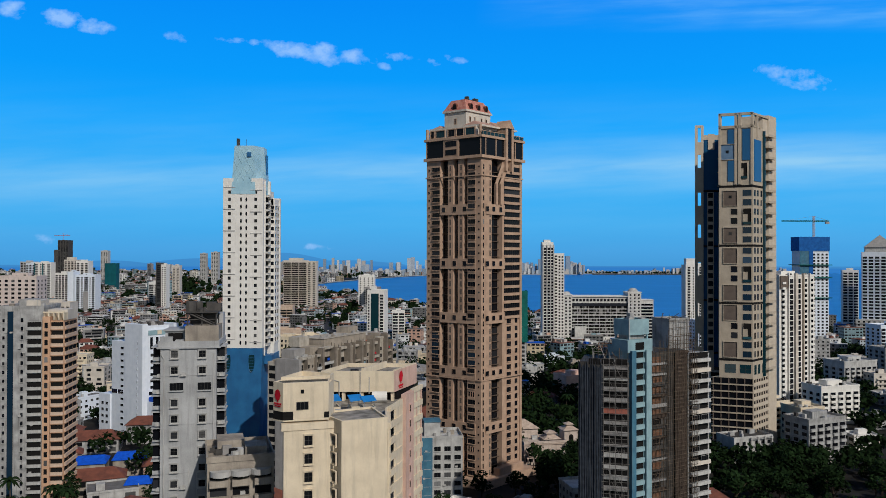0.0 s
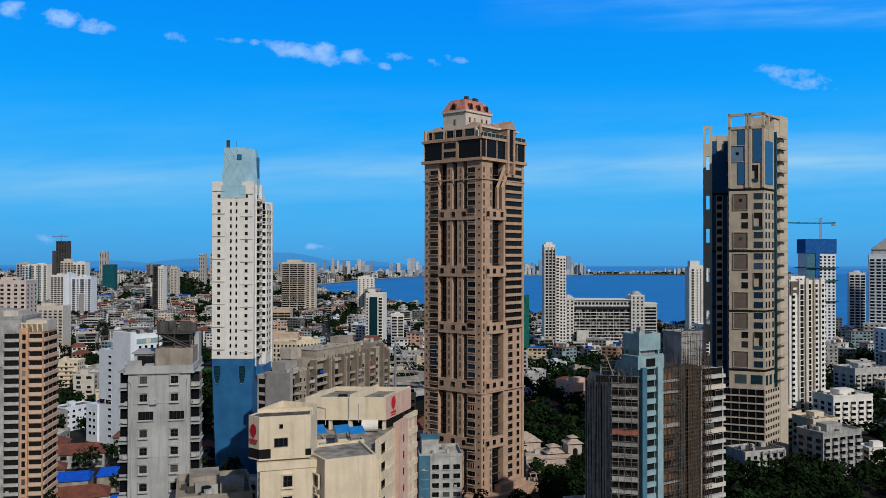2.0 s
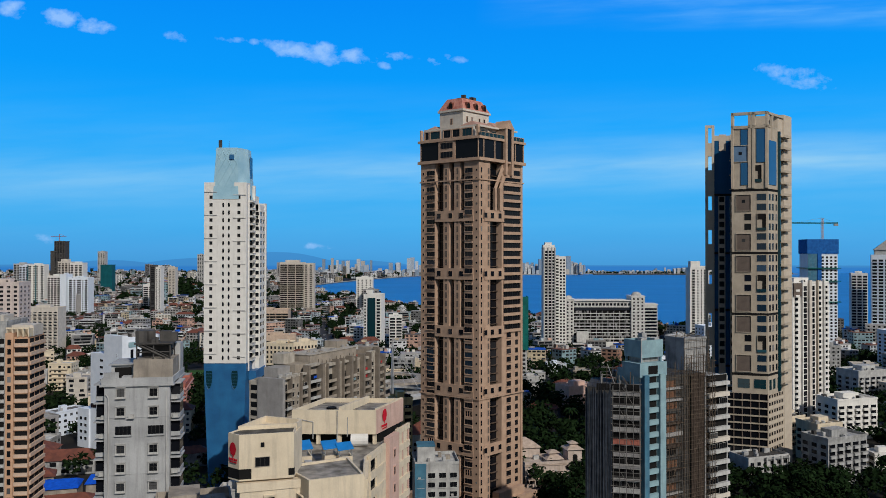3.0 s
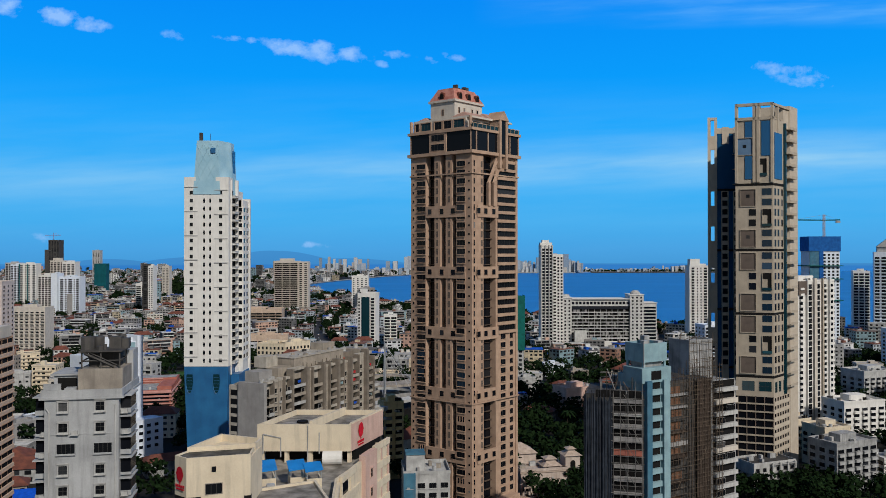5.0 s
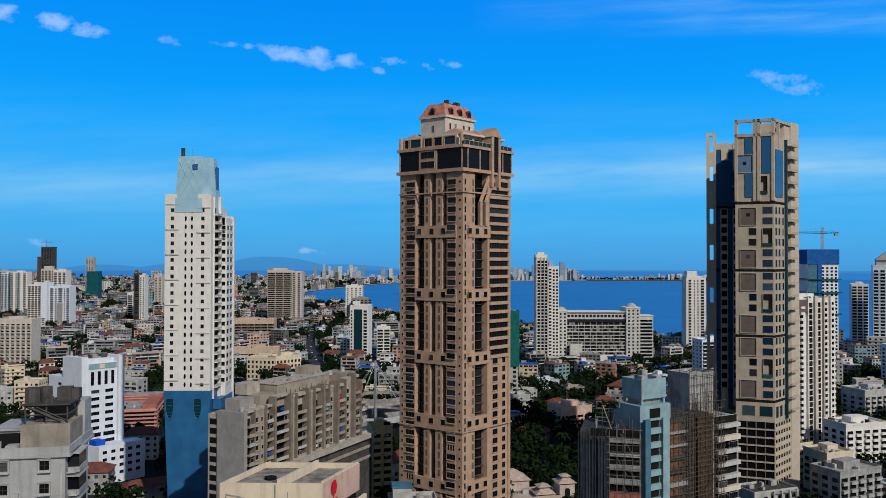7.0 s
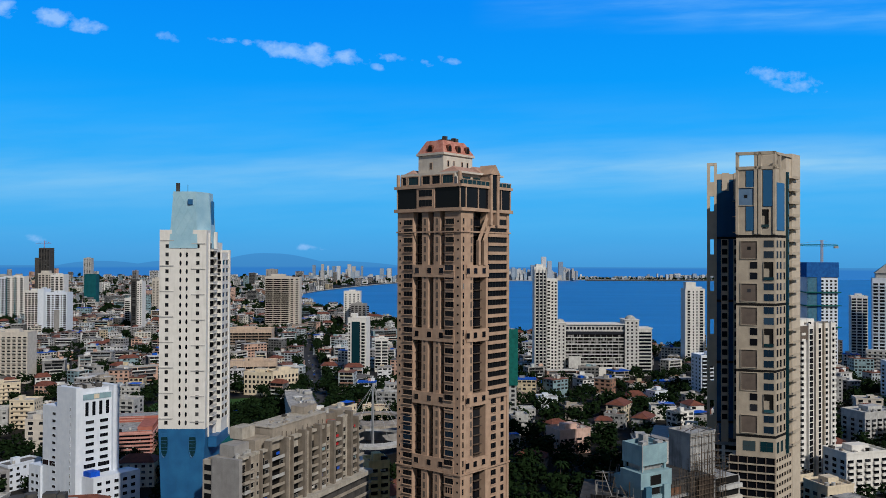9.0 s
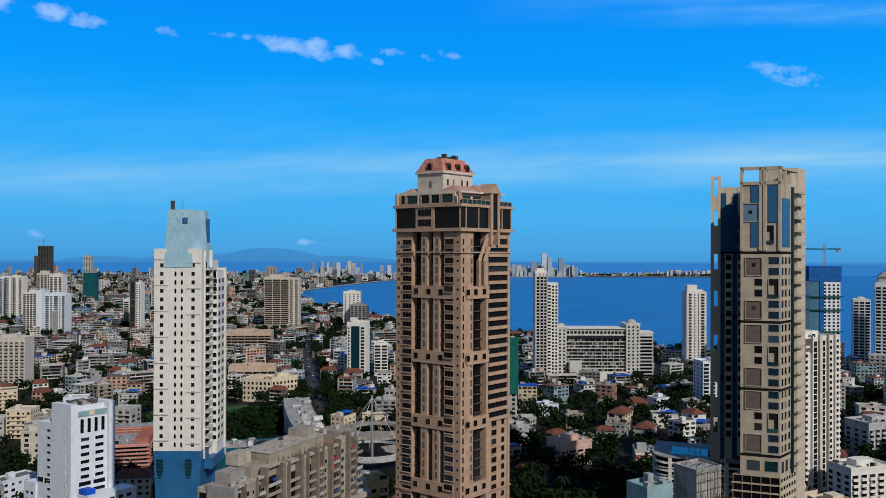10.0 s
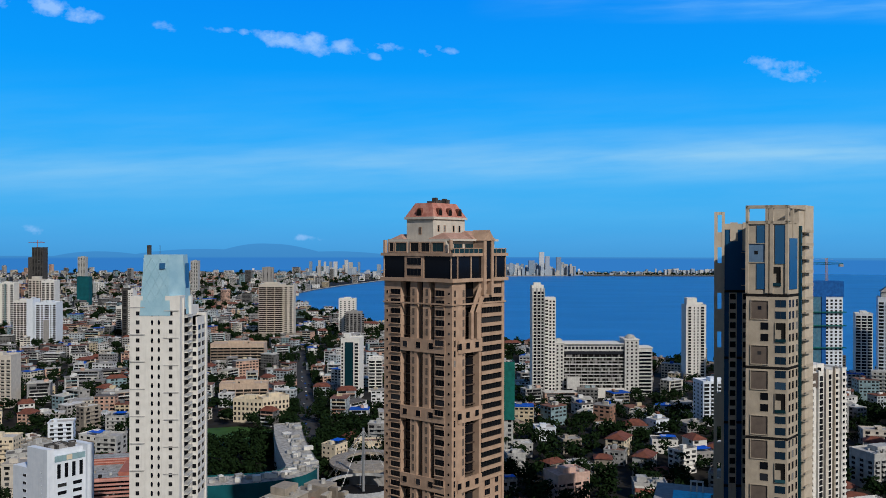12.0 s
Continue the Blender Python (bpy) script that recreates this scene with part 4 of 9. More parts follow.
# ---- the tan and blue-glass tower ----
def tan_tower():
    T = thing("glass_and_stone_tower", 147.5, 366.5, "tall tan stone and blue glass tower with open roof frames", "tower")
    f = axes(45, 160)          # a along the right face, b along the front face
    FR, RT = -20, 45
    A, B = 11.6, 15.2
    m = MB()
    m.box(f, 0, A, 0, B, 37.0, 157)
    part("stone_shaft", m, M["tan"], T)
    m = MB()
    m.box(f, 17.3, 26.5, -0.4, 14, 0, 164.5)
    m.box(f, 11.8, 17.3, 0.2, 12, 152, 163.5)
    part("rear_slab", m, M["tan_light"], T)
    m = MB()
    m.box(f, 11.6, 17.3, 1.8, 14, 37, 158)
    part("recess_glazing", m, M["glass_teal"], T)
    # lower storeys behind a steel lattice
    m = MB()
    m.box(f, 0, 17.3, 0, B + 3, 0, 37.0)
    part("base_block", m, M["tan"], T)
    m = MB()
    for i in range(10):
        z = 3 + 3.4 * i
        m.box(f, -0.7, -0.06, -0.3, B + 3.2, z - 0.1, z + 0.42)
    part("floor_slab", m, M["tan"], T)
    m = MB()
    for k in range(6):
        m.box(f, -0.5, -0.06, 3.55 * k, 3.55 * k + 0.22, 0, 37)
    part("facade_mullion", m, M["taupe"], T)
    m = MB()
    for i in range(10):
        m.box(f, -0.05, 0, 0.3, B + 2.8, 3.5 + 3.4 * i, 6.2 + 3.4 * i)
    part("base_opening", m, M["glass_black"], T)
    m = MB()
    for i in range(10):
        m.box(f, 0.2, 17.0, -0.35, -0.01, 2.7 + 3.4 * i, 4.0 + 3.4 * i)
    part("base_band", m, M["tan_light"], T)
    w1 = window_mesh(3.9, 2.9, M["tan"], M["glass_navy"], 1, 0, proud=0.08)
    w2 = window_mesh(2.9, 2.9, M["tan"], M["glass_black"], 0, 0, proud=0.08)
    w3 = window_mesh(1.9, 2.9, M["tan"], M["glass"], 0, 0, proud=0.08)
    w4 = window_mesh(1.7, 1.5, M["tan_light"], M["glass_black"], 0, 0, proud=0.1)
    g = axes(0)
    # panels in dark taupe, deepened to stand for the recess's shade as well
    def recess(name, opening):
        return relief("recessed_panel", [-3.3, -3.05, -0.7, 0.7, 3.05, 3.3], [-0.25, 0.0, 3.6, 5.0, 7.2, 7.45],
                      lambda i, j: (0.4, 0) if i in (0, 4) or j in (0, 4) else ((0.03, 2) if opening and (i, j) == (2, 2) else (0.02, 1)), (M["tan"], M["taupe"], M["glass_black"]))
    panel, blank = recess("recessed_panel", True), recess("recessed_panel", False)
    lg = MB()
    lg.box(g, -1.9, 1.9, -0.04, 0.02, 0, 7.3, 1)
    lg.box(g, -1.9, 1.9, -0.5, 0, -0.2, 1.0, 2)
    lg.box(g, -1.9, 0.2, -0.3, 0, 1.0, 4.6, 0)
    lg.box(g, -2.0, -1.8, -0.4, 0, 0.9, 7.3, 0)
    lg.box(g, 1.8, 2.0, -0.4, 0, 0.9, 7.3, 0)
    loggia = lg.mesh("loggia", M["tan"], M["black"], M["glass_teal"])
    FL = 3.62
    # black bands laid over the wall; the gaps' shadow is only their colour
    gaps = MB()
    for gz in (45.5, 72.6, 100.2, 128.6):
        gaps.box(f, -0.05, A + 0.05, -0.05, B + 0.05, gz - 0.55, gz + 0.55)
    part("shadow_gap", gaps, M["black"], T)
    for k, z0 in enumerate((46.2, 73.4, 101.0)):
        for j in range(6):
            z = z0 + j * 4.45 + 0.7
            if j in (0, 1, 4, 5):
                put("window", w1, T, f(0, 2.6, z), FR)
            elif j == 2:
                put("loggia", loggia, T, f(0, 2.6, z), FR)
            if j in (2, 3):
                put("window", w2, T, f(0, 8.4, z), FR)
            for a in (2.0, 5.4, 9.4):
                put("window", w3, T, f(a, 0, z), RT)
        put("recessed_panel", panel if k == 2 else blank, T, f(0, 10.2, z0 + 0.6), FR)
        put("recessed_panel", panel if k == 2 else blank, T, f(0, 10.2, z0 + 18.3), FR)
    for i in range(10):
        for a in (1.6, 4.4, 7.2, 10.0, 12.8, 15.6):
            put("window", w4, T, f(a, 0, 4.25 + 3.4 * i), RT)
    big = window_mesh(5.0, 4.2, M["tan"], M["glass_teal"], 1, 1)
    for b in (3.4, 10.2):
        put("window", big, T, f(0, b, 39.2), FR)
    for a in (2.4, 6.6, 11.5):
        put("window", window_mesh(2.6, 4.6, M["tan"], M["glass_teal"], 0, 1), T, f(a, 0, 38.6), RT)
    # upper glass storeys and open crown
    m = MB()
    m.box(f, -0.3, -0.05, 0.9, 4.6, 141, 156)
    m.box(f, -0.3, -0.05, 8.2, 11.2, 131, 141)
    m.box(f, -0.3, -0.05, 8.2, 11.2, 149, 156)
    m.box(f, 1.0, 9.0, -0.3, -0.05, 131, 151)
    part("crown_glazing", m, M["glass_blue"], T, "reflective blue crown glazing")
    blue_panel = relief("recessed_panel", [-3.3, -3.05, -0.7, 0.7, 3.05, 3.3], [-0.25, 0.0, 3.0, 4.4, 7.2, 7.45],
                        lambda i, j: (0.4, 0) if i in (0, 4) or j in (0, 4) else ((0.03, 2) if (i, j) == (2, 2) else (0.02, 1)), (M["tan"], mat("slate_blue_panel", (0.13, 0.22, 0.34), (0.10, 0.17, 0.27)), M["glass_black"]))
    put("recessed_panel", blue_panel, T, f(0, 11.5, 141.6), FR)
    put("loggia", loggia, T, f(0, 4.4, 132.5), FR)
    m = MB()
    for b0, b1 in ((-0.2, 0.8), (5.2, 6.4), (7.0, 8.0), (14.2, B)):
        m.box(f, -0.6, 0.6, b0, b1, 129.5, 163.8)
    for z in (156.5, 162.6):
        m.box(f, -0.6, 0.6, -0.2, B, z, z + 1.3)
    m.box(f, 0.6, 17.3, -0.5, 0.6, 162.6, 163.6)
    m.box(f, 4.0, 5.0, -0.5, 0.6, 151, 162.6)
    m.box(f, 0, 9, 0, B, 156.6, 157.4)
    part("roof_frame", m, M["tan"], T, "open tan roof frame")
    # balconies on the sunny side
    bal = MB()
    for i in range(26):
        z = 40 + 5.4 * i
        if z > 158:
            break
        bal.box(f, 12.4, 20.5, -2.4, 1.8, z, z + 0.25)
        bal.box(f, 12.4, 20.5, -2.4, -2.3, z + 0.25, z + 1.2)
    part("balcony", bal, M["tan"], T)
    m = MB()
    m.box(f, 11.0, 12.0, -1.0, -0.05, 37, 156)
    part("glass_fin", m, M["glass_teal"], T)
    # set-back wing of glass, its flank running back along v
    wg = axes(-4, 66, o=(-17.0, 30.5))
    m = MB()
    m.box(wg, 4.2, 26, 0, 12, 0, 155)
    part("glass_wing", m, M["glass_blue"], T, "set-back wing of blue curtain glass")
    # edge pier with open slots
    # wing stone paler than the shaft's, to brighten it where it stands shaded
    m = MB()
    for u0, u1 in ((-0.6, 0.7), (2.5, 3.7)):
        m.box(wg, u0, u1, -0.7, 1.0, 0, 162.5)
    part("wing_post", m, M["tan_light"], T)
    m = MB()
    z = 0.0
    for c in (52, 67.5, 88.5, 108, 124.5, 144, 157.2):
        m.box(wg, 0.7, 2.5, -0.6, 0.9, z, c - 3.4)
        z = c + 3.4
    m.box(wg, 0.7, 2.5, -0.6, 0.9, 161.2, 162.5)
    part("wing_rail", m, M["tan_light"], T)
    m = MB()
    m.box(wg, 3.7, 4.2, 0.2, 6, 0, 155)
    part("wing_return", m, M["glass_blue"], T)
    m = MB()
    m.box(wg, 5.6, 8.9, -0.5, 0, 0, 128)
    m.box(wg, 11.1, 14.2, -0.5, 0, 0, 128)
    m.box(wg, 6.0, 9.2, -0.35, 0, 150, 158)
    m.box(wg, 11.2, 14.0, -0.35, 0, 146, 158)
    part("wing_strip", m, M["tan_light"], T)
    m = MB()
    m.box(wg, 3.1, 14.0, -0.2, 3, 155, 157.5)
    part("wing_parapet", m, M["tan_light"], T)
    for gz in (45.5, 72.6, 100.2, 128.6):
        m = MB()
        m.box(wg, 3.1, 14.0, -0.4, 0.1, gz - 0.5, gz + 0.5)
        part("shadow_gap", m, M["black"], T)
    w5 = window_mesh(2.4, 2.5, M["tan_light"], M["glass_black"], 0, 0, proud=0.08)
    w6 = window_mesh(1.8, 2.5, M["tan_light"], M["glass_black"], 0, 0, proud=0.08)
    for i in range(20):
        z = 46.8 + 4.08 * i + (i // 7) * 0.4
        put("window", w5, T, wg(7.25, -0.5, z), -4)
        put("window", w6, T, wg(12.4, -0.5, z), -4)
    m = MB()
    for k in range(3):
        m.box(wg, 10.8, 14.0, -1.2, 0, 131 + 7.0 * k, 131.3 + 7.0 * k)
    part("wing_ledge", m, M["tan"], T)
    # parking podium with rounded slabs, and the pool on its roof
    pd = axes(-20, 70, o=(-42.5, 35.5))

    def rounded(grow):
        r, c = 7.0 + grow, []
        for k in range(7):
            t = math.pi + k * math.pi / 12
            c.append(pd(7 + r * math.cos(t), 7 + r * math.sin(t), 0)[:2])
        return c + [pd(42, -grow, 0)[:2], pd(42, 30, 0)[:2], pd(-grow, 30, 0)[:2]]
    # black core: the dimness of the parking decks is put into its colour
    m = MB()
    m.prism(rounded(-1.6), 0, 36.4)
    part("podium_core", m, M["black"], T)
    for i in range(10):
        m = MB()
        m.prism(rounded(0.0), 3.0 + 3.4 * i, 3.7 + 3.4 * i)
        part("podium_slab", m, M["white"], T)
        m = MB()
        m.prism(rounded(0.12), 4.5 + 3.4 * i, 4.75 + 3.4 * i)
        if i < 9:
            part("podium_rail", m, M["offwhite"], T)
    m = MB()
    for u in (8, 16, 24, 32, 40):
        m.box(pd, u - 0.7, u + 0.7, -0.1, 1.4, 0, 36.3)
    for v in (9, 17, 25):
        m.box(pd, -0.1, 1.4, v - 0.7, v + 0.7, 0, 36.3)
    part("podium_column", m, M["white"], T)
    m = MB()
    m.prism(rounded(-0.2), 36.4, 36.8)
    part("pool_deck", m, M["grey"], T)
    m = MB()
    m.box(pd, 8, 26, 6, 20, 36.8, 36.95)
    part("pool", m, M["pool"], T, "turquoise pool on the podium roof")
    m = MB()
    for u in (15.4, 18.0, 20.6):
        m.box(pd, u - 0.3, u + 0.3, 21, 21.7, 36.8, 41.0)
    m.box(pd, 15.0, 21.0, 21, 21.7, 41.0, 41.7)
    part("pergola", m, M["white"], T)
    m = MB()
    m.box(pd, 24, 42, 6, 14, 36.8, 38.2)
    m.box(pd, 30, 42, 16, 26, 36.8, 39.5)
    part("deck_block", m, M["grey_dark"], T)
    # low block in front
    p = axes(20, o=(-14, -13))
    m = MB()
    m.box(p, 0, 22, 0, 12, 0, 11)
    part("forecourt_block", m, M["offwhite"], T)
    m = MB()
    parapet(m, p, -0.15, 22.15, -0.15, 12.15, 11, 1.0, 0.3)
    part("forecourt_parapet", m, M["offwhite"], T)
    m = MB()
    m.box(p, 0.3, 21.7, 0.3, 11.7, 11, 11.15)
    part("forecourt_roof", m, M["grey_dark"], T)
    for u in (9, 13, 17, 21):
        m = MB()
        m.box(p, u - 0.3, u + 0.3, -1.3, -0.7, 0, 11.6)
        part("forecourt_pier", m, M["offwhite"], T)
    for z in (4.2, 7.4, 10.6):
        m = MB()
        m.box(p, 8.4, 21.8, -1.2, 0, z, z + 0.35)
        part("forecourt_gallery", m, M["grey_old"], T)
    for u, v, w, h in ((3, 6, 2.4, 1.6), (7, 3, 1.2, 1.2), (15, 7, 3.0, 2.0), (11, 8, 1.2, 1.4)):
        m = MB()
        m.box(p, u, u + w, v, v + 1.6, 11.15, 11.15 + h)
        part("forecourt_roof_box", m, M["grey_old"], T)
    wf = window_mesh(1.8, 1.6, M["grey"], M["glass_black"], 1, 0)
    for i in range(6):
        for z in (2, 5, 8):
            put("window", wf, T, p(2 + 3.6 * i, 0, z), 20)


tan_tower()


# ---- weathered grey block ----
def grey_block():
    T = thing("grey_apartment_block", -58.3, 153.8, "weathered grey concrete apartment block with rain streaks and roof tanks", "building")
    f = axes(10)
    wallm = mat("cool_grey_render", (0.43, 0.435, 0.44), (0.30, 0.305, 0.31), streak=0.5, scale=0.2, dirt=(0.12, 0.115, 0.105))
    W, D, H = 13.2, 12.0, 76.3
    m = MB()
    m.box(f, 1.9, W - 0.5, 0, D, 0, H)
    part("wall", m, wallm, T)
    m = MB()
    m.box(f, 1.2, W + 0.3, -0.4, D + 0.4, H, H + 0.35)
    parapet(m, f, 1.4, W + 0.1, -0.2, D + 0.2, H + 0.35, 1.1)
    part("parapet", m, wallm, T)
    m = MB()
    m.box(f, 6.4, 13.0, 1.2, 7.6, H + 0.35, H + 4.4)
    part("tank_block", m, M["beige"], T, "stained concrete rooftop tank block")
    m = MB()
    m.box(f, 2.2, 6.4, 3.6, 10.5, H + 0.35, H + 3.2)
    m.box(f, 1.8, 6.8, 3.2, 11.0, H + 3.2, H + 3.45)
    m.box(f, 6.6, 13.2, 8.0, 11.5, H + 0.35, H + 6.5)
    part("roof_house", m, wallm, T, "stained rooftop lift room")
    m = MB()
    m.box(f, 2.8, 5.6, 3.5, 3.6, H + 0.7, H + 2.8)
    part("roof_opening", m, M["black"], T)
    m = MB()
    for u in (6.8, 9.6, 12.4):
        for v in (1.8, 6.6):
            m.rod(f(u, v, H + 4.4), f(u, v, H + 7.0), 0.14, 4)
    for z in (5.6, 6.9):
        for v in (1.8, 6.6):
            m.rod(f(6.8, v, H + z), f(12.4, v, H + z), 0.12, 4)
        for u in (6.8, 12.4):
            m.rod(f(u, 1.8, H + z), f(u, 6.6, H + z), 0.12, 4)
    m.rod(f(7.2, 1.7, H + 6.8), f(11.6, 1.7, H + 4.6), 0.22, 4)
    m.rod(f(7.8, 1.7, H + 7.0), f(12.2, 1.7, H + 4.8), 0.1, 4)
    m.box(f, 6.4, 12.9, 1.4, 7.0, H + 7.0, H + 7.2)
    m.box(f, 7.2, 12.0, 4.4, 6.4, H + 4.4, H + 6.8)
    roof_clutter(m, f, 7, 12, 2, 6, H + 7.2, random.Random(5), 6)
    part("tank_stand", m, M["grey_dark"], T, split=True)
    m = MB()
    m.box(f, 1.7, 4.2, 0.2, 0.45, H + 1.4, H + 2.4)
    m.box(f, 4.6, 6.2, 0.6, 2.2, H + 0.35, H + 1.6)
    m.box(f, 2.0, 3.2, 1.0, 2.6, H + 0.35, H + 1.1)
    part("roof_rubble", m, wallm, T)
    tank = MB()
    for k, (u, v) in enumerate(((2.8, 2.0), (2.9, 11.0))):
        p = f(u, v, H + 0.35)
        tank.rod(p, (p[0], p[1], H + 1.9), 0.7, 10)
    part("water_tank", tank, M["black"], T, "black plastic water tanks")
    w = window_pair(1.3, 1.35, M["offwhite"], M["glass"], 1, 1, proud=0.26, fr=0.2, sill=0.45, hood=0.4)
    wb = window_pair(2.6, 1.5, wallm, M["glass"], 3, 0, proud=0.1, sill=0.3)
    ac = MB()
    g0 = axes(0)
    ac.box(g0, -0.45, 0.45, -0.55, 0, 0, 0.6)
    ac.box(g0, -0.6, 0.6, -0.6, 0.0, -0.08, 0)
    acm = ac.mesh("air_conditioner", M["offwhite"])
    rnd = random.Random(11)
    bal = MB()
    dark = MB()
    for i in range(23):
        z = 2.4 + 3.25 * i
        for u in (4.6, 10.0):
            if rnd.random() < 0.14:
                put_pair(wb, T, f(u + 0.4, 0, z + 0.5), 10)
            else:
                put_pair(w, T, f(u, 0, z + 0.6), 10)
            if rnd.random() < 0.35:
                put("air_conditioner", acm, T, f(u + 1.7, 0, z + rnd.uniform(0.2, 1.2)), 10)
        # enclosed balconies on both flanks
        for u0, u1 in ((0.2, 2.4), (W - 1.0, W + 1.1)):
            bal.box(f, u0, u1, 1.2, 5.2, z - 0.2, z + 0.55 - (0.35 if rnd.random() < 0.45 else 0))
            bal.box(f, u0 - 0.2, u1 + 0.2, 0.6, 5.4, z + 2.55, z + 2.75)
            dark.box(f, u0 + 0.1, u1 - 0.1, 1.35, 5.1, z + 0.2, z + 2.55)
            if rnd.random() < 0.5:
                put("air_conditioner", acm, T, f((u0 + u1) / 2 + rnd.uniform(-0.4, 0.4), 1.2, z - 0.1), 10)
    part("balcony", bal, wallm, T)
    part("balcony_glazing", dark, M["glass_black"], T)
    m = MB()
    for u, z1 in ((2.6, H - 2), (12.2, H - 1)):
        m.rod(f(u, -0.15, 0), f(u, -0.15, z1), 0.11, 6)
    m.rod(f(2.6, -0.15, H - 2), f(2.1, -0.15, H - 1.2), 0.11, 6)
    for u in (7.4, 9.0):
        m.rod(f(u, -0.1, 0), f(u, -0.1, H - 24), 0.06, 5)
    part("drain_pipes", m, M["offwhite"], T)
    m = MB()
    for i in range(0, 22, 3):
        m.box(f, 2.0, W - 0.6, -0.06, 0, 2.6 + 3.25 * i, 2.7 + 3.25 * i)
    part("ledge", m, wallm, T)


grey_block()


# ---- cream and pink block ----
def cream_block():
    X0, Y0 = -17.0, 150.0
    T = thing("cream_apartment_block", X0, Y0, "cream painted apartment block with pink flank and red leaf signs", "building")

    def at(x, y):
        return (x - X0, y - Y0)

    def run(name, pts, z0, z1, material, label="", top=None):
        m = MB()
        m.prism([at(*p) for p in pts], z0, z1, [at(*p) for p in top] if top else None)
        return part(name, m, material, T, label)

    def rim(name, pts, z, h, t, material):
        """A parapet round a roof with any number of corners, laid anticlockwise."""
        m = MB()
        c = [Vector(at(*p)) for p in pts]
        n = len(c)
        inner = []
        for i in range(n):
            a, b = (c[i] - c[i - 1]).normalized(), (c[(i + 1) % n] - c[i]).normalized()
            na, nb = Vector((-a.y, a.x)), Vector((-b.y, b.x))
            k = na + nb
            inner.append(c[i] + k * (t / max(0.3, 1 + na.dot(nb))))
        for i in range(n):
            j = (i + 1) % n
            for q in ([(*c[i], z), (*c[j], z), (*c[j], z + h), (*c[i], z + h)], [(*inner[j], z), (*inner[i], z), (*inner[i], z + h), (*inner[j], z + h)],
                      [(*c[i], z + h), (*c[j], z + h), (*inner[j], z + h), (*inner[i], z + h)]):
                m.quad(q)
        return part(name, m.weld(), material, T)

    deck = mat("stained_roof_deck", (0.36, 0.33, 0.29), (0.13, 0.118, 0.10), scale=0.5, fine=3)
    moss = mat("mossy_roof_deck", (0.15, 0.135, 0.11), (0.07, 0.063, 0.05), scale=0.8)
    f = axes(18, o=at(-27.36, 132.15))
    body = [(-27.0, 133.0), (-9.9, 138.5), (-10.9, 149.6), (-4.8, 171.0), (-26.0, 176.0)]
    run("wall", body, 0, 64.4, M["cream"])
    rim("parapet", body, 64.4, 1.1, 0.28, M["cream"])
    run("roof_deck", [(-26.6, 133.6), (-10.4, 138.8), (-11.3, 149.7), (-5.4, 170.6), (-25.6, 175.4)], 64.405, 64.47, deck)
    # stair head: cut corner, overhanging the storey below, with a tilted mossy roof
    head = [f(0, 0, 0)[:2], f(7.8, -0.3, 0)[:2], f(9.8, 6.0, 0)[:2], f(4.6, 10.4, 0)[:2], f(0, 4.0, 0)[:2], f(-1.4, 2.1, 0)[:2]]
    m = MB()
    m.prism(head, 66.5, 72.7)
    part("stair_head", m, M["cream"], T, "cream stair head with a cut corner")
    m = MB()
    m.prism([f(0.3, 0.3, 0)[:2], f(7.5, 0.0, 0)[:2], f(8.3, 3.2, 0)[:2], f(0.4, 3.8, 0)[:2], f(-0.9, 2.2, 0)[:2]], 72.7, 73.0)
    part("roof_deck", m, moss, T, "dark mossy roof deck")
    back = lambda u, v: (f(u, v, 0)[0] + X0, f(u, v, 0)[1] + Y0)
    rim("parapet", [back(0.1, 3.9), back(8.7, 3.4), back(9.8, 6.0), back(4.6, 10.4)], 72.7, 0.9, 0.3, M["cream"])
    rim("parapet", [back(0, 0), back(7.8, -0.3), back(8.6, 3.4), back(0.1, 3.9), back(-1.4, 2.1)], 72.7, 0.45, 0.22, M["cream"])
    m = MB()
    m.box(f, 0.6, 8.0, 0.8, 8.0, 64.4, 66.5)
    part("stair_storey", m, M["cream"], T)
    m = MB()
    m.prism([f(0.02, -0.04, 0)[:2], f(1.75, -0.1, 0)[:2], f(1.75, 1.0, 0)[:2], f(-1.0, 2.0, 0)[:2], f(-1.42, 2.05, 0)[:2]], 66.75, 68.2)
    m.prism([f(7.0, -0.32, 0)[:2], f(7.86, -0.36, 0)[:2], f(8.4, 2.4, 0)[:2], f(7.4, 2.4, 0)[:2]], 66.9, 67.9)
    part("stair_opening", m, M["black"], T)
    m = MB()
    m.box(f, -0.3, 9.5, -0.55, 0.9, 65.0, 66.2)
    part("ledge", m, M["cream"], T)
    m = MB()
    m.box(f, 0.1, 9.4, -0.4, 0.9, 0, 65.0)
    part("front_bay", m, M["cream"], T)
    # front wing with its low roof
    wing = [back(9.55, -3.2), back(17.8, -2.4), back(17.4, 8.0), back(7.9, 6.0), back(7.9, 2.2)]
    run("front_wing", wing, 0, 65.6, M["cream"])
    rim("parapet", wing, 65.6, 1.1, 0.35, M["cream"])
    run("roof_deck", [back(9.7, -2.8), back(17.4, -2.0), back(17.0, 7.6), back(8.2, 5.7), back(8.2, 2.4)], 65.6, 66.35, deck)
    rnd = random.Random(8)
    for _ in range(16):
        u, v = rnd.uniform(7.8, 16.5), rnd.uniform(5.0, 11.0)
        m = MB()
        m.box(f, u, u + rnd.uniform(0.4, 1.8), v, v + rnd.uniform(0.3, 1.4), 64.47, 64.47 + rnd.uniform(0.4, 1.8))
        part("roof_box", m, M[rnd.choice(("cream", "beige", "grey", "grey_dark", "offwhite"))], T)
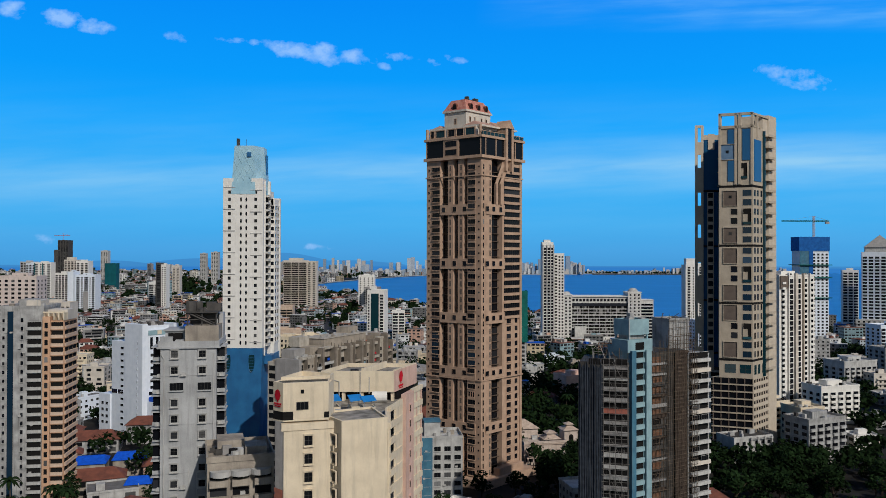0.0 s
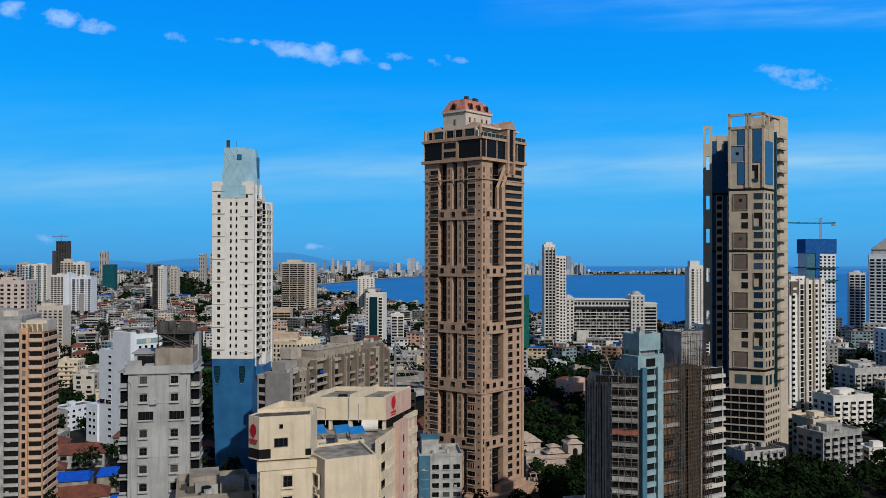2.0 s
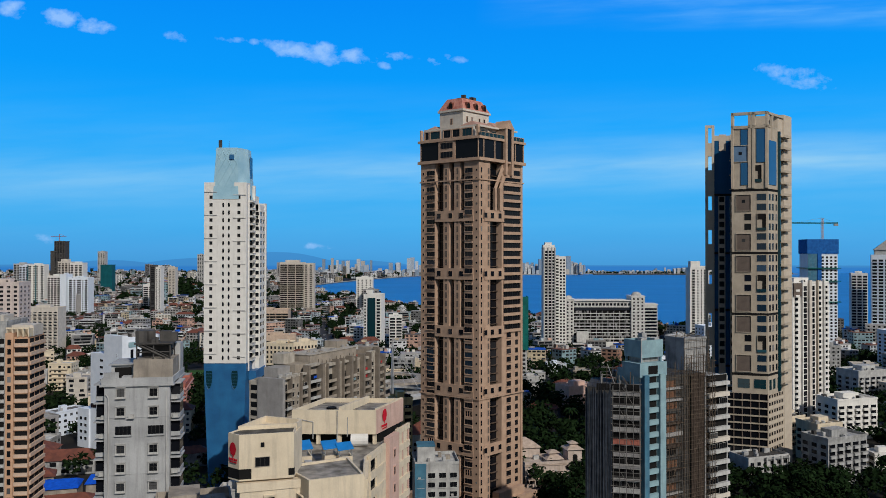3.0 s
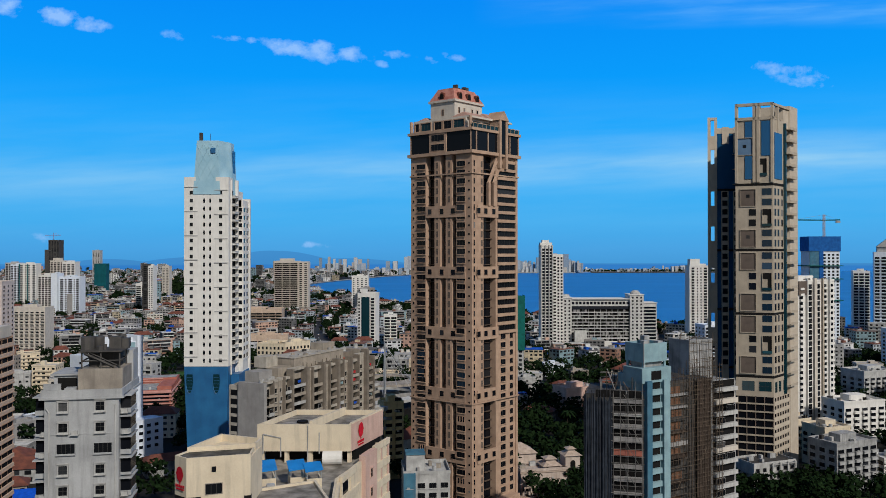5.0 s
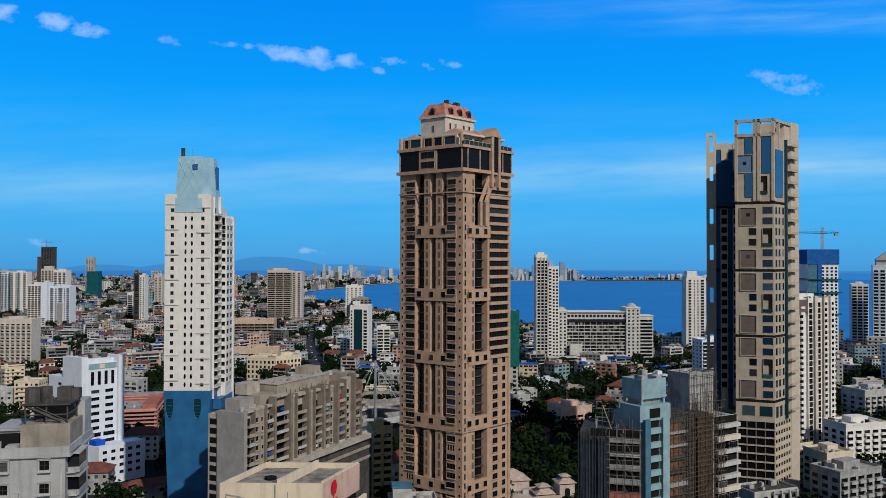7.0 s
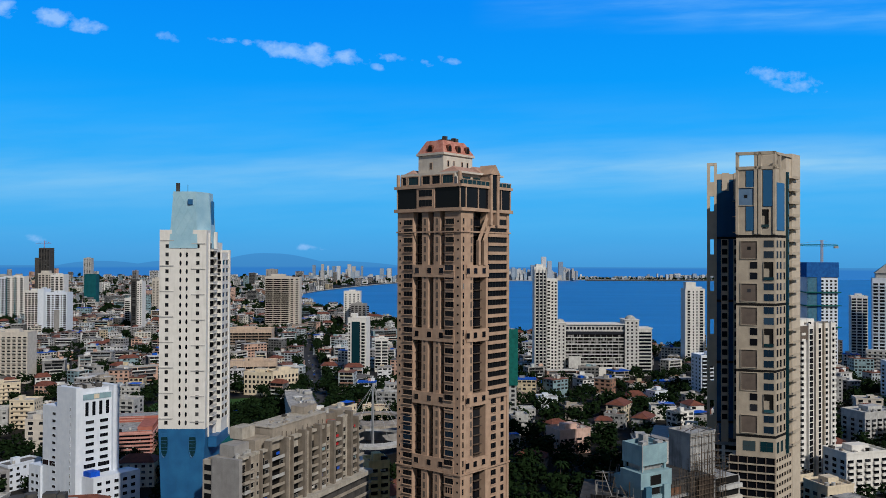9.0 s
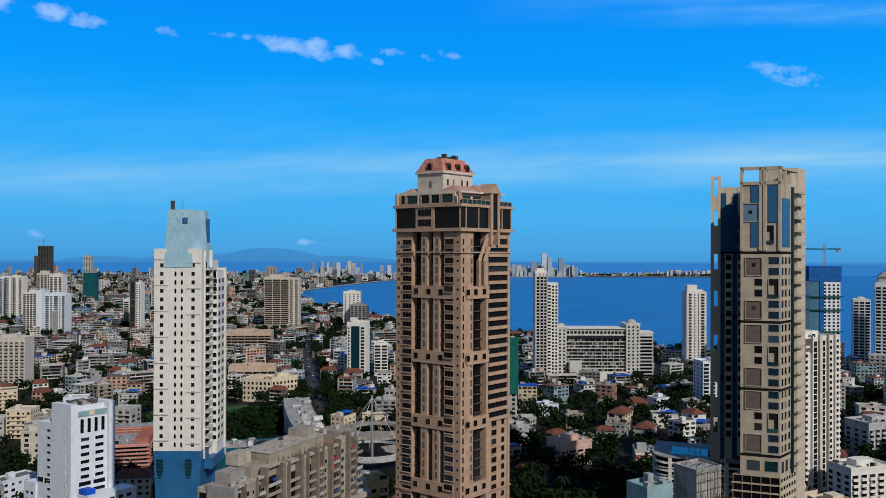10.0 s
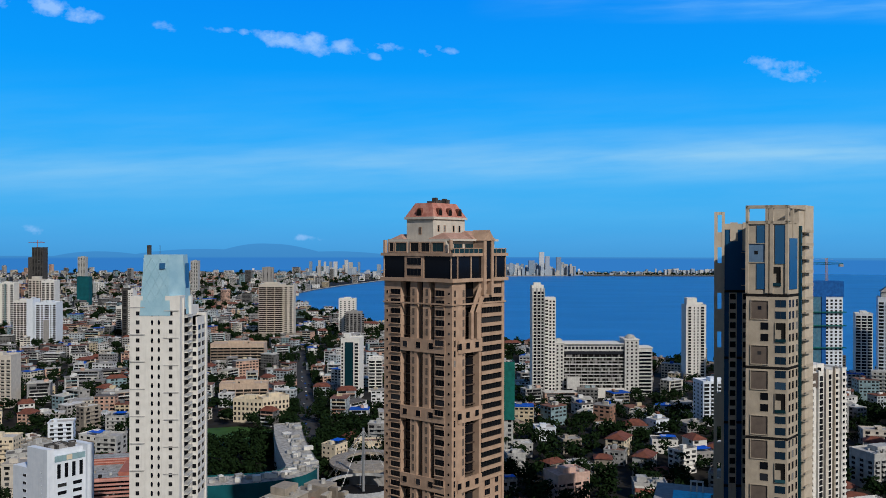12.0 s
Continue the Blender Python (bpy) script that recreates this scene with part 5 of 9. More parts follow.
    # long tank room at the back on columns, with its pink flank
    g = axes(0, 70, o=at(-25.6, 162.0))
    tank = [(-25.6, 162.0), (-10.2, 161.8), (-5.9, 173.6), (-21.4, 174.0)]
    run("tank_room", tank, 66.4, 69.9, M["cream"])
    rim("parapet", tank, 69.9, 0.9, 0.3, M["cream"])
    run("roof_deck", [(-25.2, 162.3), (-10.5, 162.1), (-6.3, 173.2), (-21.2, 173.6)], 69.9, 69.96, deck)
    m = MB()
    m.box(g, 8.4, 8.9, 0.3, 12.2, 69.96, 71.3)
    m.box(g, 15.0, 15.4, 0.3, 12.2, 69.96, 71.0)
    part("roof_wall", m, M["cream"], T)
    m = MB()
    p = g(4.6, 5.5, 0)
    m.rod((p[0], p[1], 69.96), (p[0], p[1], 70.3), 0.95, 14)
    part("tank_hatch", m, M["black"], T, "dark round tank hatch")
    m = MB()
    m.quad([(*at(-10.17, 161.78), 66.4), (*at(-5.87, 173.58), 66.4), (*at(-5.87, 173.58), 70.83), (*at(-10.17, 161.78), 70.83)])
    ob = part("pink_panel", m, M["pink"], T, "salmon pink painted end wall")
    m = MB()
    for u in (0.2, 4.3, 8.2, 12.0, 14.6):
        m.box(g, u, u + 0.5, 0.3, 0.9, 64.47, 66.4)
    part("tank_column", m, M["cream"], T)
    # solid black block in place of the shaded gap under the tank room
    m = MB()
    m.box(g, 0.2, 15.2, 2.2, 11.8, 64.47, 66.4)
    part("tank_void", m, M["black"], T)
    m = MB()
    p = g(12.9, -1.2, 0)
    m.rod((p[0] - 1.6, p[1], 65.6), (p[0] + 1.5, p[1] + 0.2, 65.6), 1.1, 14)
    part("water_tank", m, M["white"], T, "white cylindrical water tank")
    for u, z0, z1 in ((8.3, 64.6, 70.6), (3.9, 65.5, 68.6), (10.2, 66.0, 69.5), (1.0, 66.0, 69.2)):
        m = MB()
        m.rod(g(u, -0.12, z0), g(u, -0.12, z1), 0.1, 6)
        part("drain_pipe", m, M["grey_old"], T)
    m = MB()
    m.rod(g(1.0, -0.12, 69.2), g(3.9, -0.12, 68.6), 0.09, 5)
    part("drain_pipe", m, M["grey_old"], T)
    # red leaf signs: plain disc shapes with short bars below
    lf = MB()
    ring = [(1.0 * math.cos(t * math.pi / 8) * (1 - 0.12 * (t % 2)), 1.2 * math.sin(t * math.pi / 8)) for t in range(16)]
    lf.quad([(x, -0.06, zz) for x, zz in ring])
    lf.box(axes(0), -0.12, 0.12, -0.06, 0, -1.5, -1.0)
    for k in range(5):
        lf.box(axes(0), -1.2 + 0.5 * k, -0.85 + 0.5 * k, -0.06, 0, -2.1, -1.7)
    lf.box(axes(0), -1.0, 1.0, -0.06, 0, -2.5, -2.3)
    leafsign = lf.mesh("leaf_sign", M["red"])
    sx, sy = at(-9.0, 164.9)
    put("leaf_sign", leafsign, T, (sx + 0.06, sy, 69.3), 70, "crimson leaf emblem with bars of lettering")
    put("leaf_sign", leafsign, T, f(-0.75, 1.0, 71.0), 18 - 57, "crimson leaf emblem with bars of lettering").scale = (0.8, 1, 0.8)
    # blue awnings over low roof sheds
    sheet_blue = mat("bright_blue_sheet", (0.02, 0.25, 0.66), rough=0.5)
    for u0, u1, v0, v1 in ((8.6, 12.6, 13.0, 17.2), (14.2, 16.8, 12.4, 16.0), (16.4, 19.0, 11.0, 14.0)):
        m = MB()
        q = [f(u0, v0, 67.0), f(u1, v0, 67.2), f(u1, v1, 67.7), f(u0, v1, 67.6)]
        low = [(x, y, z - 0.08) for x, y, z in q]
        m.quad(q), m.quad(low[::-1])
        for k in range(4):
            m.quad([low[k], low[(k + 1) % 4], q[(k + 1) % 4], q[k]])
        part("blue_awning", m.weld(), sheet_blue, T, "bright blue roof awning")
    for u0, u1, v0, v1 in ((8.8, 12.4, 13.2, 17.0), (14.4, 16.6, 12.6, 15.8), (16.6, 18.8, 11.2, 13.8)):
        m = MB()
        m.box(f, u0, u1, v0, v0 + 0.2, 64.47, 65.9)
        m.box(f, u0, u0 + 0.2, v0 + 0.2, v1, 64.47, 65.9)
        m.box(f, u1 - 0.2, u1, v0 + 0.2, v1, 64.47, 65.9)
        part("shed_wall", m, M["cream"], T)
        m = MB()
        for u, v in ((u0 + 0.1, v0 + 0.1), (u1 - 0.1, v0 + 0.1), (u0 + 0.1, v1), (u1 - 0.1, v1)):
            m.rod(f(u, v, 65.9), f(u, v, 67.1), 0.07, 4)
        part("awning_post", m, M["steel"], T, split=True)
    # windows of the front
    w = window_pair(1.4, 1.7, M["cream"], M["glass"], 1, 1, proud=0.25, fr=0.16, sill=0.35, hood=0.35)
    ws = window_pair(0.55, 0.7, M["cream"], M["glass"], 0, 0, proud=0.06, fr=0.06)
    wb = window_pair(2.0, 1.3, M["beige"], M["glass"], 2, 0, proud=0.06, fr=0.08)
    put_pair(ws, T, f(3.3, -0.12, 71.2), 18)
    put_pair(wb, T, f(3.3, -0.14, 68.45), 18)
    for i in range(19):
        z = 62.3 - 3.15 * i
        if z > 2:
            put_pair(w, T, f(4.3, -0.4, z), 18)
            put_pair(w, T, f(8.7, -1.2, z - 0.1), 18 - 73)
    # right flank: open balconies, a pink pier, and balconies again
    def flank(a, b, n, material, pier, zt):
        d = Vector(b) - Vector(a)
        L, deg = d.length, math.degrees(math.atan2(d.y, d.x))
        q = axes(deg, o=at(*a))
        m = MB()
        m.box(q, 0, L, -0.5, 0, zt - 1.0, zt)
        part("roof_band", m, material, T)
        for k in range(n + 1):
            m = MB()
            s = (L - 0.5) * k / n
            m.box(q, s, s + 0.5, -0.35, -0.02, 0, zt - 1.0)
            part("pier", m, pier, T)
        for i in range(18):
            z = zt - 4.1 - 3.15 * i
            if z < 2:
                break
            m = MB()
            m.box(q, 0.1, L - 0.1, -0.55, -0.02, z - 0.25, z + 0.95)
            part("balcony", m, material, T)
            for k in range(n):
                m = MB()
                s = L * k / n + 0.6
                m.box(q, s, s + L / n - 0.7, -0.12, -0.02, z + 0.95, z + 2.88)
                part("balcony_glazing", m, M["glass_black"], T)
    flank((-9.9, 138.5), (-10.9, 149.6), 2, M["cream"], M["cream"], 65.0)
    flank((-10.6, 150.4), (-8.7, 158.8), 2, M["cream"], M["cream"], 65.6)
    q = axes(74, o=at(-8.6, 159.2))
    m = MB()
    m.box(q, 0, 5.2, -1.1, 0, 0, 66.4)
    part("pink_flank", m, M["pink"], T, "salmon pink painted stair pier")
    wp = window_pair(0.9, 1.4, M["pink"], M["glass"], 0, 1, hood=0.3)
    for i in range(18):
        put_pair(wp, T, q(2.6, -1.1, 62.4 - 3.15 * i), 74)
    flank((-7.0, 164.6), (-4.9, 171.0), 2, M["cream"], M["pink"], 66.6)


cream_block()


# ---- other buildings that can be told apart ----
ac_box = MB()
ac_box.box(axes(0), -0.45, 0.45, -0.5, 0, 0, 0.6)
AC_MESH = ac_box.mesh("air_conditioner", M["offwhite"])
GROVE_HOUSES = ((62.8, 492, -20, 17, 9, 2, "beige", True), (63, 572, 10, 12, 10, 4, "offwhite", False), (54, 535, 15, 11, 9, 2, "grey_old", False), (153, 551, 20, 14, 11, 2, "pink", True),
                (134, 592, -25, 14, 10, 3, "grey_old", False), (87, 563, 30, 12, 9, 3, "beige", True), (121, 572, -10, 11, 9, 3, "beige", True), (70, 610, 5, 18, 11, 3, "offwhite", False),
                (108, 622, 12, 14, 11, 3, "beige", False), (176, 622, -8, 18, 12, 3, "white", False), (110, 467, 35, 11, 8, 2, "beige", True))
KEEP_CLEAR = [(-148, 455, 13)] + [(x, y, 8) for x, y, _, _, _, _, _, _ in GROVE_HOUSES] + [(-140, 309, 14), (-172, 374, 17), (-150, 395, 13), (-120, 330, 9), (-146, 334, 20), (-165, 312, 9), (15, 335, 30), (-89, 355, 22), (150, 385, 34), (122, 415, 30), (142, 362, 14), (-48, 160, 18), (-14, 142, 22), (62, 236, 28)]


def clear(x, y, r):
    KEEP_CLEAR.append((x, y, r))


def tower(name, label, x, y, deg, w, d, h, wall, fl=3.2, front=(), left=(), right=(), z0=3.0, category="building", crown=None, group="", frame_mat=None, glazing="glass"):
    """A block with a window, balcony or strip in each column of each storey. Columns: (place along the face, width, height, kind)."""
    T = thing(name, x, y, label, category, group)
    f = axes(deg)
    m = MB()
    m.box(f, 0, w, 0, d, 0, h)
    part("wall", m, wall, T)
    m = MB()
    parapet(m, f, -0.15, w + 0.15, -0.15, d + 0.15, h, 1.1, 0.3)
    part("parapet", m, wall, T)
    meshes, far, ledge = {}, MB(), MB()
    a = radians(deg)
    for cols, place, turn in ((front, lambda s, z: f(s, 0, z), deg), (right, lambda s, z: f(w, s, z), deg + 90), (left, lambda s, z: f(0, d - s, z), deg - 90)):
        for s, ww, hh, kind in cols:
            key = (ww, hh, kind)
            if key not in meshes:
                if kind == "b":
                    meshes[key] = balcony_mesh(ww, 1.1, wall, M[glazing], hh, 1.0)
                elif kind == "s":
                    meshes[key] = balcony_mesh(ww, 0.7, frame_mat or wall, M[glazing], hh, 0.9)
                elif kind == "g":
                    meshes[key] = window_mesh(ww, hh, frame_mat or wall, M["glass_teal"], 1, 0, proud=0.06)
                else:
                    meshes[key] = window_mesh(ww, hh, frame_mat or wall, M[glazing], 1 if ww > 1.2 else 0, 0, proud=0.1, sill=0.3)
            n = int((h - z0 - 1.0) / fl)
            for i in range(n):
                z = z0 + fl * i + (0.3 if kind in "bs" else 0.8)
                if y < 600:
                    put({"b": "balcony", "s": "balcony"}.get(kind, "window"), meshes[key], T, place(s, z), turn)
                    continue
                # far off: joined
                c, n_ = Vector(place(s, z)), Vector((math.sin(radians(turn)), -math.cos(radians(turn)), 0))
                q = Vector((math.cos(radians(turn)), math.sin(radians(turn)), 0))
                zz0, zz1 = (0.5, hh - 0.2) if kind in "bs" else (0, hh)
                far.quad([c + n_ * 0.06 + q * (-ww / 2) + Vector((0, 0, zz0)), c + n_ * 0.06 + q * (ww / 2) + Vector((0, 0, zz0)), c + n_ * 0.06 + q * (ww / 2) + Vector((0, 0, zz1)), c + n_ * 0.06 + q * (-ww / 2) + Vector((0, 0, zz1))])
                if kind in "bs":
                    fb = lambda uu, vv, zz: tuple(c + q * uu + n_ * -vv + Vector((0, 0, zz)))
                    ledge.box(fb, -ww / 2, ww / 2, -1.2, 0, -0.15, 0.5 if glazing == "black" else 0.6)
    if far.v:
        part("far_glazing", far, M["openings" if glazing == "glass" else glazing], T, kind="stuff")
    if ledge.v:
        part("far_balcony_band", ledge, frame_mat or wall, T, kind="stuff")
    rnd = random.Random(int(abs(x) * 7 + y))
    for u0, u1, v0, v1, hh in crown if crown is not None else ((w * 0.3, w * 0.7, d * 0.3, d * 0.7, 3.2),):
        m = MB()
        m.box(f, u0, u1, v0, v1, h, h + hh)
        part("roof_house", m, wall, T)
    for _ in range(3):
        p = f(rnd.uniform(w * 0.1, w * 0.9), rnd.uniform(d * 0.1, d * 0.28), h)
        m = MB()
        if rnd.random() < 0.6:
            m.rod(p, (p[0], p[1], h + rnd.uniform(1.4, 2.2)), rnd.uniform(0.6, 1.1), 10)
            part("water_tank", m, M[rnd.choice(("black", "offwhite"))], T)
        else:
            m.rod(p, (p[0], p[1], h + rnd.uniform(3, 5)), 0.06, 5)
            part("aerial", m, M["steel"], T)
    if y < 600:
        for _ in range(8):
            p = f(rnd.uniform(0.5, w - 1), 0, rnd.uniform(4, h - 3))
            put("air_conditioner", AC_MESH, T, p, deg)
        for _ in range(5):
            g = axes(deg, o=f(rnd.uniform(0.5, w - 3), rnd.uniform(0.5, d - 3), 0)[:2])
            m = MB()
            m.box(g, 0, rnd.uniform(0.8, 2.6), 0, rnd.uniform(0.8, 2.2), h, h + rnd.uniform(0.5, 1.8))
            part("roof_box", m, M[rnd.choice(("grey", "offwhite", "grey_dark", "beige"))], T)
    n = max(1, int(max(w, d) / 14))
    for k in range(n):
        u, v = (w * (k + 0.5) / n, d / 2) if w >= d else (w / 2, d * (k + 0.5) / n)
        p = f(u, v, 0)
        clear(x + p[0], y + p[1], min(w, d) * 0.5 + 7)
    return T, f


def even(n, span, ww, hh, kind, start=0.0):
    return [(start + span * (k + 0.5) / n, ww, hh, kind) for k in range(n)]


# tall apricot block near the left
T, f = tower("apricot_apartment_tower", "grey-white and apricot apartment tower with recessed balconies", -164.2, 286, 8, 15.2, 18, 75, M["grey_old"], 3.2,
             front=[(1.2, 0.8, 1.2, "w"), (7.6, 0.9, 1.5, "w")], right=even(3, 18, 3, 1.8, "w"), z0=2, glazing="glass_black")
m = MB()
m.box(f, 15.2, 17.8, -1.2, 14, 0, 72)
part("apricot_pier", m, M["orange"], T, "apricot rounded pier")
m = MB()
m.box(f, 17.8, 22.5, -0.4, 14, 0, 70.5)
part("apricot_bay", m, M["orange"], T)
m = MB()
m.box(f, 2.6, 4.6, -0.25, 0, 0, 74)
part("glass_strip", m, M["glass_navy"], T, "dark blue vertical glass strip")
me = balcony_mesh(4.5, 0.6, M["orange"], M["black"], 2.95, 1.1, rail_mat=mat("peach_paint", (0.62, 0.47, 0.37), (0.52, 0.38, 0.29), streak=0.3))
me2 = window_mesh(1.2, 2.0, M["orange"], M["glass"], 0, 0)
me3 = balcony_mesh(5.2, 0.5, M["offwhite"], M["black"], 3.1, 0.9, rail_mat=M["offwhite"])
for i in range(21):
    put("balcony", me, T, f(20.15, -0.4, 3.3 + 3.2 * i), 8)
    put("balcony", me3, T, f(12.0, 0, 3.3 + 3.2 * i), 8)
    put("window", me2, T, f(16.5, -1.2, 3.8 + 3.2 * i), 8)
    for v in (2.6, 7.2, 11.6):
        put("balcony", me, T, f(22.5, v, 3.3 + 3.2 * i), 98)
for k in range(5):
    m = MB()
    m.box(f, 15.4 + 1.75 * k, 15.7 + 1.75 * k, -0.8, 3, 70.6, 73.4)
    part("roof_frame", m, M["cream"], T)
m = MB()
m.box(f, 15.2, 22.8, -0.9, -0.5, 73.4, 73.9)
part("roof_frame", m, M["cream"], T)
for u0, u1, z in ((15.6, 22.8, 72), (8, 13, 75.5)):
    m = MB()
    m.box(f, u0, u1, 3, 12, z - (1.5 if u0 > 10 else 1), z + 2.4)
    part("roof_house", m, M["pale"], T)
tower("cream_plastered_tower", "pale pink apartment tower with brick-edged windows", -342, 590, 3, 30, 18, 78, mat("pale_pink_plaster", (0.62, 0.53, 0.49), (0.52, 0.44, 0.40), streak=0.4), 3.2, front=even(6, 30, 2.4, 1.7, "w"), right=even(3, 18, 2, 1.6, "w"))

# cool white hospital-like block
T = thing("white_clinic_block", -157.5, 404.3, "cool white stepped block with small dark windows and blue tarpaulin", "building")
f = axes(48, 150)
clear(-151, 418, 28), clear(-176, 414, 20)
for name, box in (("wall", (0, 19.5, 0, 14, 0, 55.5)), ("stair_tower", (0, 3.0, 0, 14, 55.5, 58.6)), ("end_pier", (16.6, 19.5, -1.3, 14, 0, 58.4)),
                  ("middle_wing", (0.3, 10, 14, 25, 0, 49)), ("low_wing", (-0.6, 10, 25, 34, 0, 20)), ("front_wing", (2.8, 25, -8.5, 0, 0, 18)), ("roof_storey", (3.4, 16.0, 1.2, 11, 55.5, 57.6))):
    m = MB()
    m.box(f, *box)
    part(name, m, M["white_blue"], T)
m = MB()
m.box(f, 3.0, 7.4, -6.0, -1, 18.05, 20.4)
part("tarpaulin", m, M["tarp"], T, "bright blue tarpaulin")
m = MB()
m.box(f, 3.2, 16.4, -0.15, 0, 52.6, 55.2)
part("sign_band", m, M["teal_pale"], T, "pale blue sign band")
m = MB()
m.box(f, 8.2, 10.6, -0.25, -0.15, 52.9, 55.0)
part("sign_emblem", m, M["cream"], T)
slot = window_mesh(0.5, 1.7, M["white_blue"], M["glass_black"], 0, 0)
pair = window_mesh(2.5, 1.2, M["white_blue"], M["glass_black"], 1, 0)
row = window_mesh(2.0, 1.5, M["white_blue"], M["glass_black"], 1, 0)
wide = window_mesh(3.8, 1.5, M["white_blue"], M["glass_black"], 2, 0, hood=0.3)
ribbon = window_mesh(5.4, 1.9, M["white_blue"], M["glass_black"], 3, 0)
recess = window_mesh(4.4, 2.3, M["white_blue"], M["glass_black"], 2, 0)
tallw = window_mesh(1.5, 6.4, M["white_blue"], M["glass_black"], 0, 2)
for i in range(13):
    z = 4.0 + 3.4 * i
    put("window", slot, T, f(0, 4.0, z + 3), -30)
    put("window", pair, T, f(0.3, 16.4, z), -30)
    if z < 43:
        for a in (6.4, 13.0):
            put("window", wide if z > 21 else ribbon, T, f(a, 0, z), 48)
    if z < 15:
        for a in (5.5, 9.5, 13.5, 17.5, 21.5):
            put("window", row, T, f(a, -8.5, z), 48)
        for b in (27.5, 31):
            put("window", row, T, f(-0.6, b, z), -30)
for a in (5.0, 8.2, 11.4, 14.6):
    put("window", tallw, T, f(a, 0, 45.2), 48)
for b in (17.5, 22.6):
    put("window", recess, T, f(0.3, b, 20.8), -30)
rnd = random.Random(41)
for k in range(34):
    m = MB()
    g = axes(48, 150, o=f(rnd.uniform(3.5, 14), rnd.uniform(1.5, 9), 0)[:2])
    m.box(g, 0, rnd.uniform(1, 3), 0, rnd.uniform(0.6, 2), 57.6, 57.6 + rnd.uniform(0.6, 2.2))
    part("roof_plant", m, M[rnd.choice(("grey_dark", "grey", "grey_dark"))], T)

# beige row of flats with deep piers
def row_of_flats():
    x0, y0 = -54.8, 292.7
    T = thing("beige_row_of_flats", x0, y0, "long beige plastered row of flats with piers and grey end wall", "building")
    f = axes(63, 155)
    L, H = 72.0, 55.6
    buff = mat("buff_plaster", (0.37, 0.322, 0.265), (0.27, 0.235, 0.195), streak=0.55)
    pierm = mat("pier_plaster", (0.25, 0.212, 0.172), (0.16, 0.137, 0.112), streak=0.6)
    pales = mat("pale_plaster", (0.47, 0.43, 0.37), (0.34, 0.31, 0.265), streak=0.7)
    m = MB()
    m.box(f, 1.2, L, 1.6, 13, 0, H - 1)
    part("wall", m, buff, T)
    m = MB()
    m.box(f, -0.3, 1.2, -0.6, 10.4, 0, H - 0.2)
    part("end_wall", m, M["grey"], T, "blank grey end wall")
    m = MB()
    m.box(f, 0.2, 3.4, 10.4, 14.5, 0, H - 1.6)
    part("rear_stair", m, pales, T)
    m = MB()
    for i in range(17):
        m.box(f, 0.15, 0.2, 11.0, 13.8, 1.8 + 3.05 * i, 3.7 + 3.05 * i)
    part("stair_window", m, M["openings"], T)
    # bays between the piers: (start, end, kind, top)
    bays = [(1.2, 4.6, "b", 55.0), (4.6, 7.8, "w", 55.0), (7.8, 10.2, "n", 55.2), (10.2, 14.0, "b", 55.2), (14.0, 22.2, "B", 57.6), (22.2, 26.4, "w", 56.4), (26.4, 32.4, "B", 56.4),
            (32.4, 37.0, "w", 56.4), (37.0, 41.6, "b", 56.4), (41.6, 46.0, "b", 56.4), (46.0, 50.4, "w", 56.4), (50.4, 56.4, "B", 56.0), (56.4, 62.0, "w", 58.0), (62.0, 67.0, "b", 58.0), (67.0, L, "B", 55.0)]
    rnd = random.Random(13)
    win = window_mesh(1.5, 1.5, pales, M["glass"], 1, 1, proud=0.14, sill=0.45, hood=0.6)
    slim = window_mesh(0.8, 1.2, pales, M["glass"], 0, 0, proud=0.12, hood=0.4)
    screen = window_mesh(1.6, 1.2, M["offwhite"], M["glass"], 3, 0, proud=0.05, fr=0.05)
    cloth = MB()
    for k in range(4):
        cloth.box(axes(0), -0.9 + 0.45 * k, -0.55 + 0.45 * k, -0.04, 0, -0.9 - 0.1 * (k % 2), 0)
    washing = [cloth.mesh("washing", M[c]) for c in ("white", "tarp", "red", "teal_pale")]
    for k, (a, b, kind, top) in enumerate(bays):
        out = -1.0 if kind in "wn" else 0.2
        m = MB()
        m.box(f, a + 0.05, b - 0.05, -0.1 if kind in "wn" else 0.9, 1.6, 0, top)
        part("bay_wall", m, buff if k % 3 else pales, T)
        m = MB()
        m.box(f, a + 0.3, b - 0.3, -0.3 if kind in "wn" else -0.6, 1.4, top, top + rnd.uniform(0.7, 1.2))
        part("bay_parapet", m, pales, T)
        for i in range(17):
            z = 1.6 + 3.05 * i + (1.4 if top > 56.5 else 0.0)
            if kind in "wn":
                put("window", slim if kind == "n" else win, T, f((a + b) / 2 + rnd.uniform(-0.2, 0.2), -0.1, z + 0.9), 63)
                if rnd.random() < 0.3:
                    put("air_conditioner", AC_MESH, T, f(a + 0.9, -0.1, z + 0.3), 63)
                continue
            m = MB()
            m.box(f, a + 0.3, b - 0.3, -1.3, 0.9, z - 0.2, z)
            m.box(f, a + 0.3, b - 0.3, -1.3, -1.12, z, z + rnd.choice((0.75, 0.9, 0.95)))
            part("balcony", m, rnd.choice((pales, buff, M["offwhite"], buff)), T)
            # black sheet at the back: the deep balcony's shade as a colour
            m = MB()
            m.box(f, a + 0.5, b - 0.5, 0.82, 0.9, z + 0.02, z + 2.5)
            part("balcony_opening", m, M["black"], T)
            if rnd.random() < 0.28:
                put("balcony_screen", screen, T, f(a + rnd.uniform(1.4, b - a - 1.4), -1.12, z + 0.98), 63)
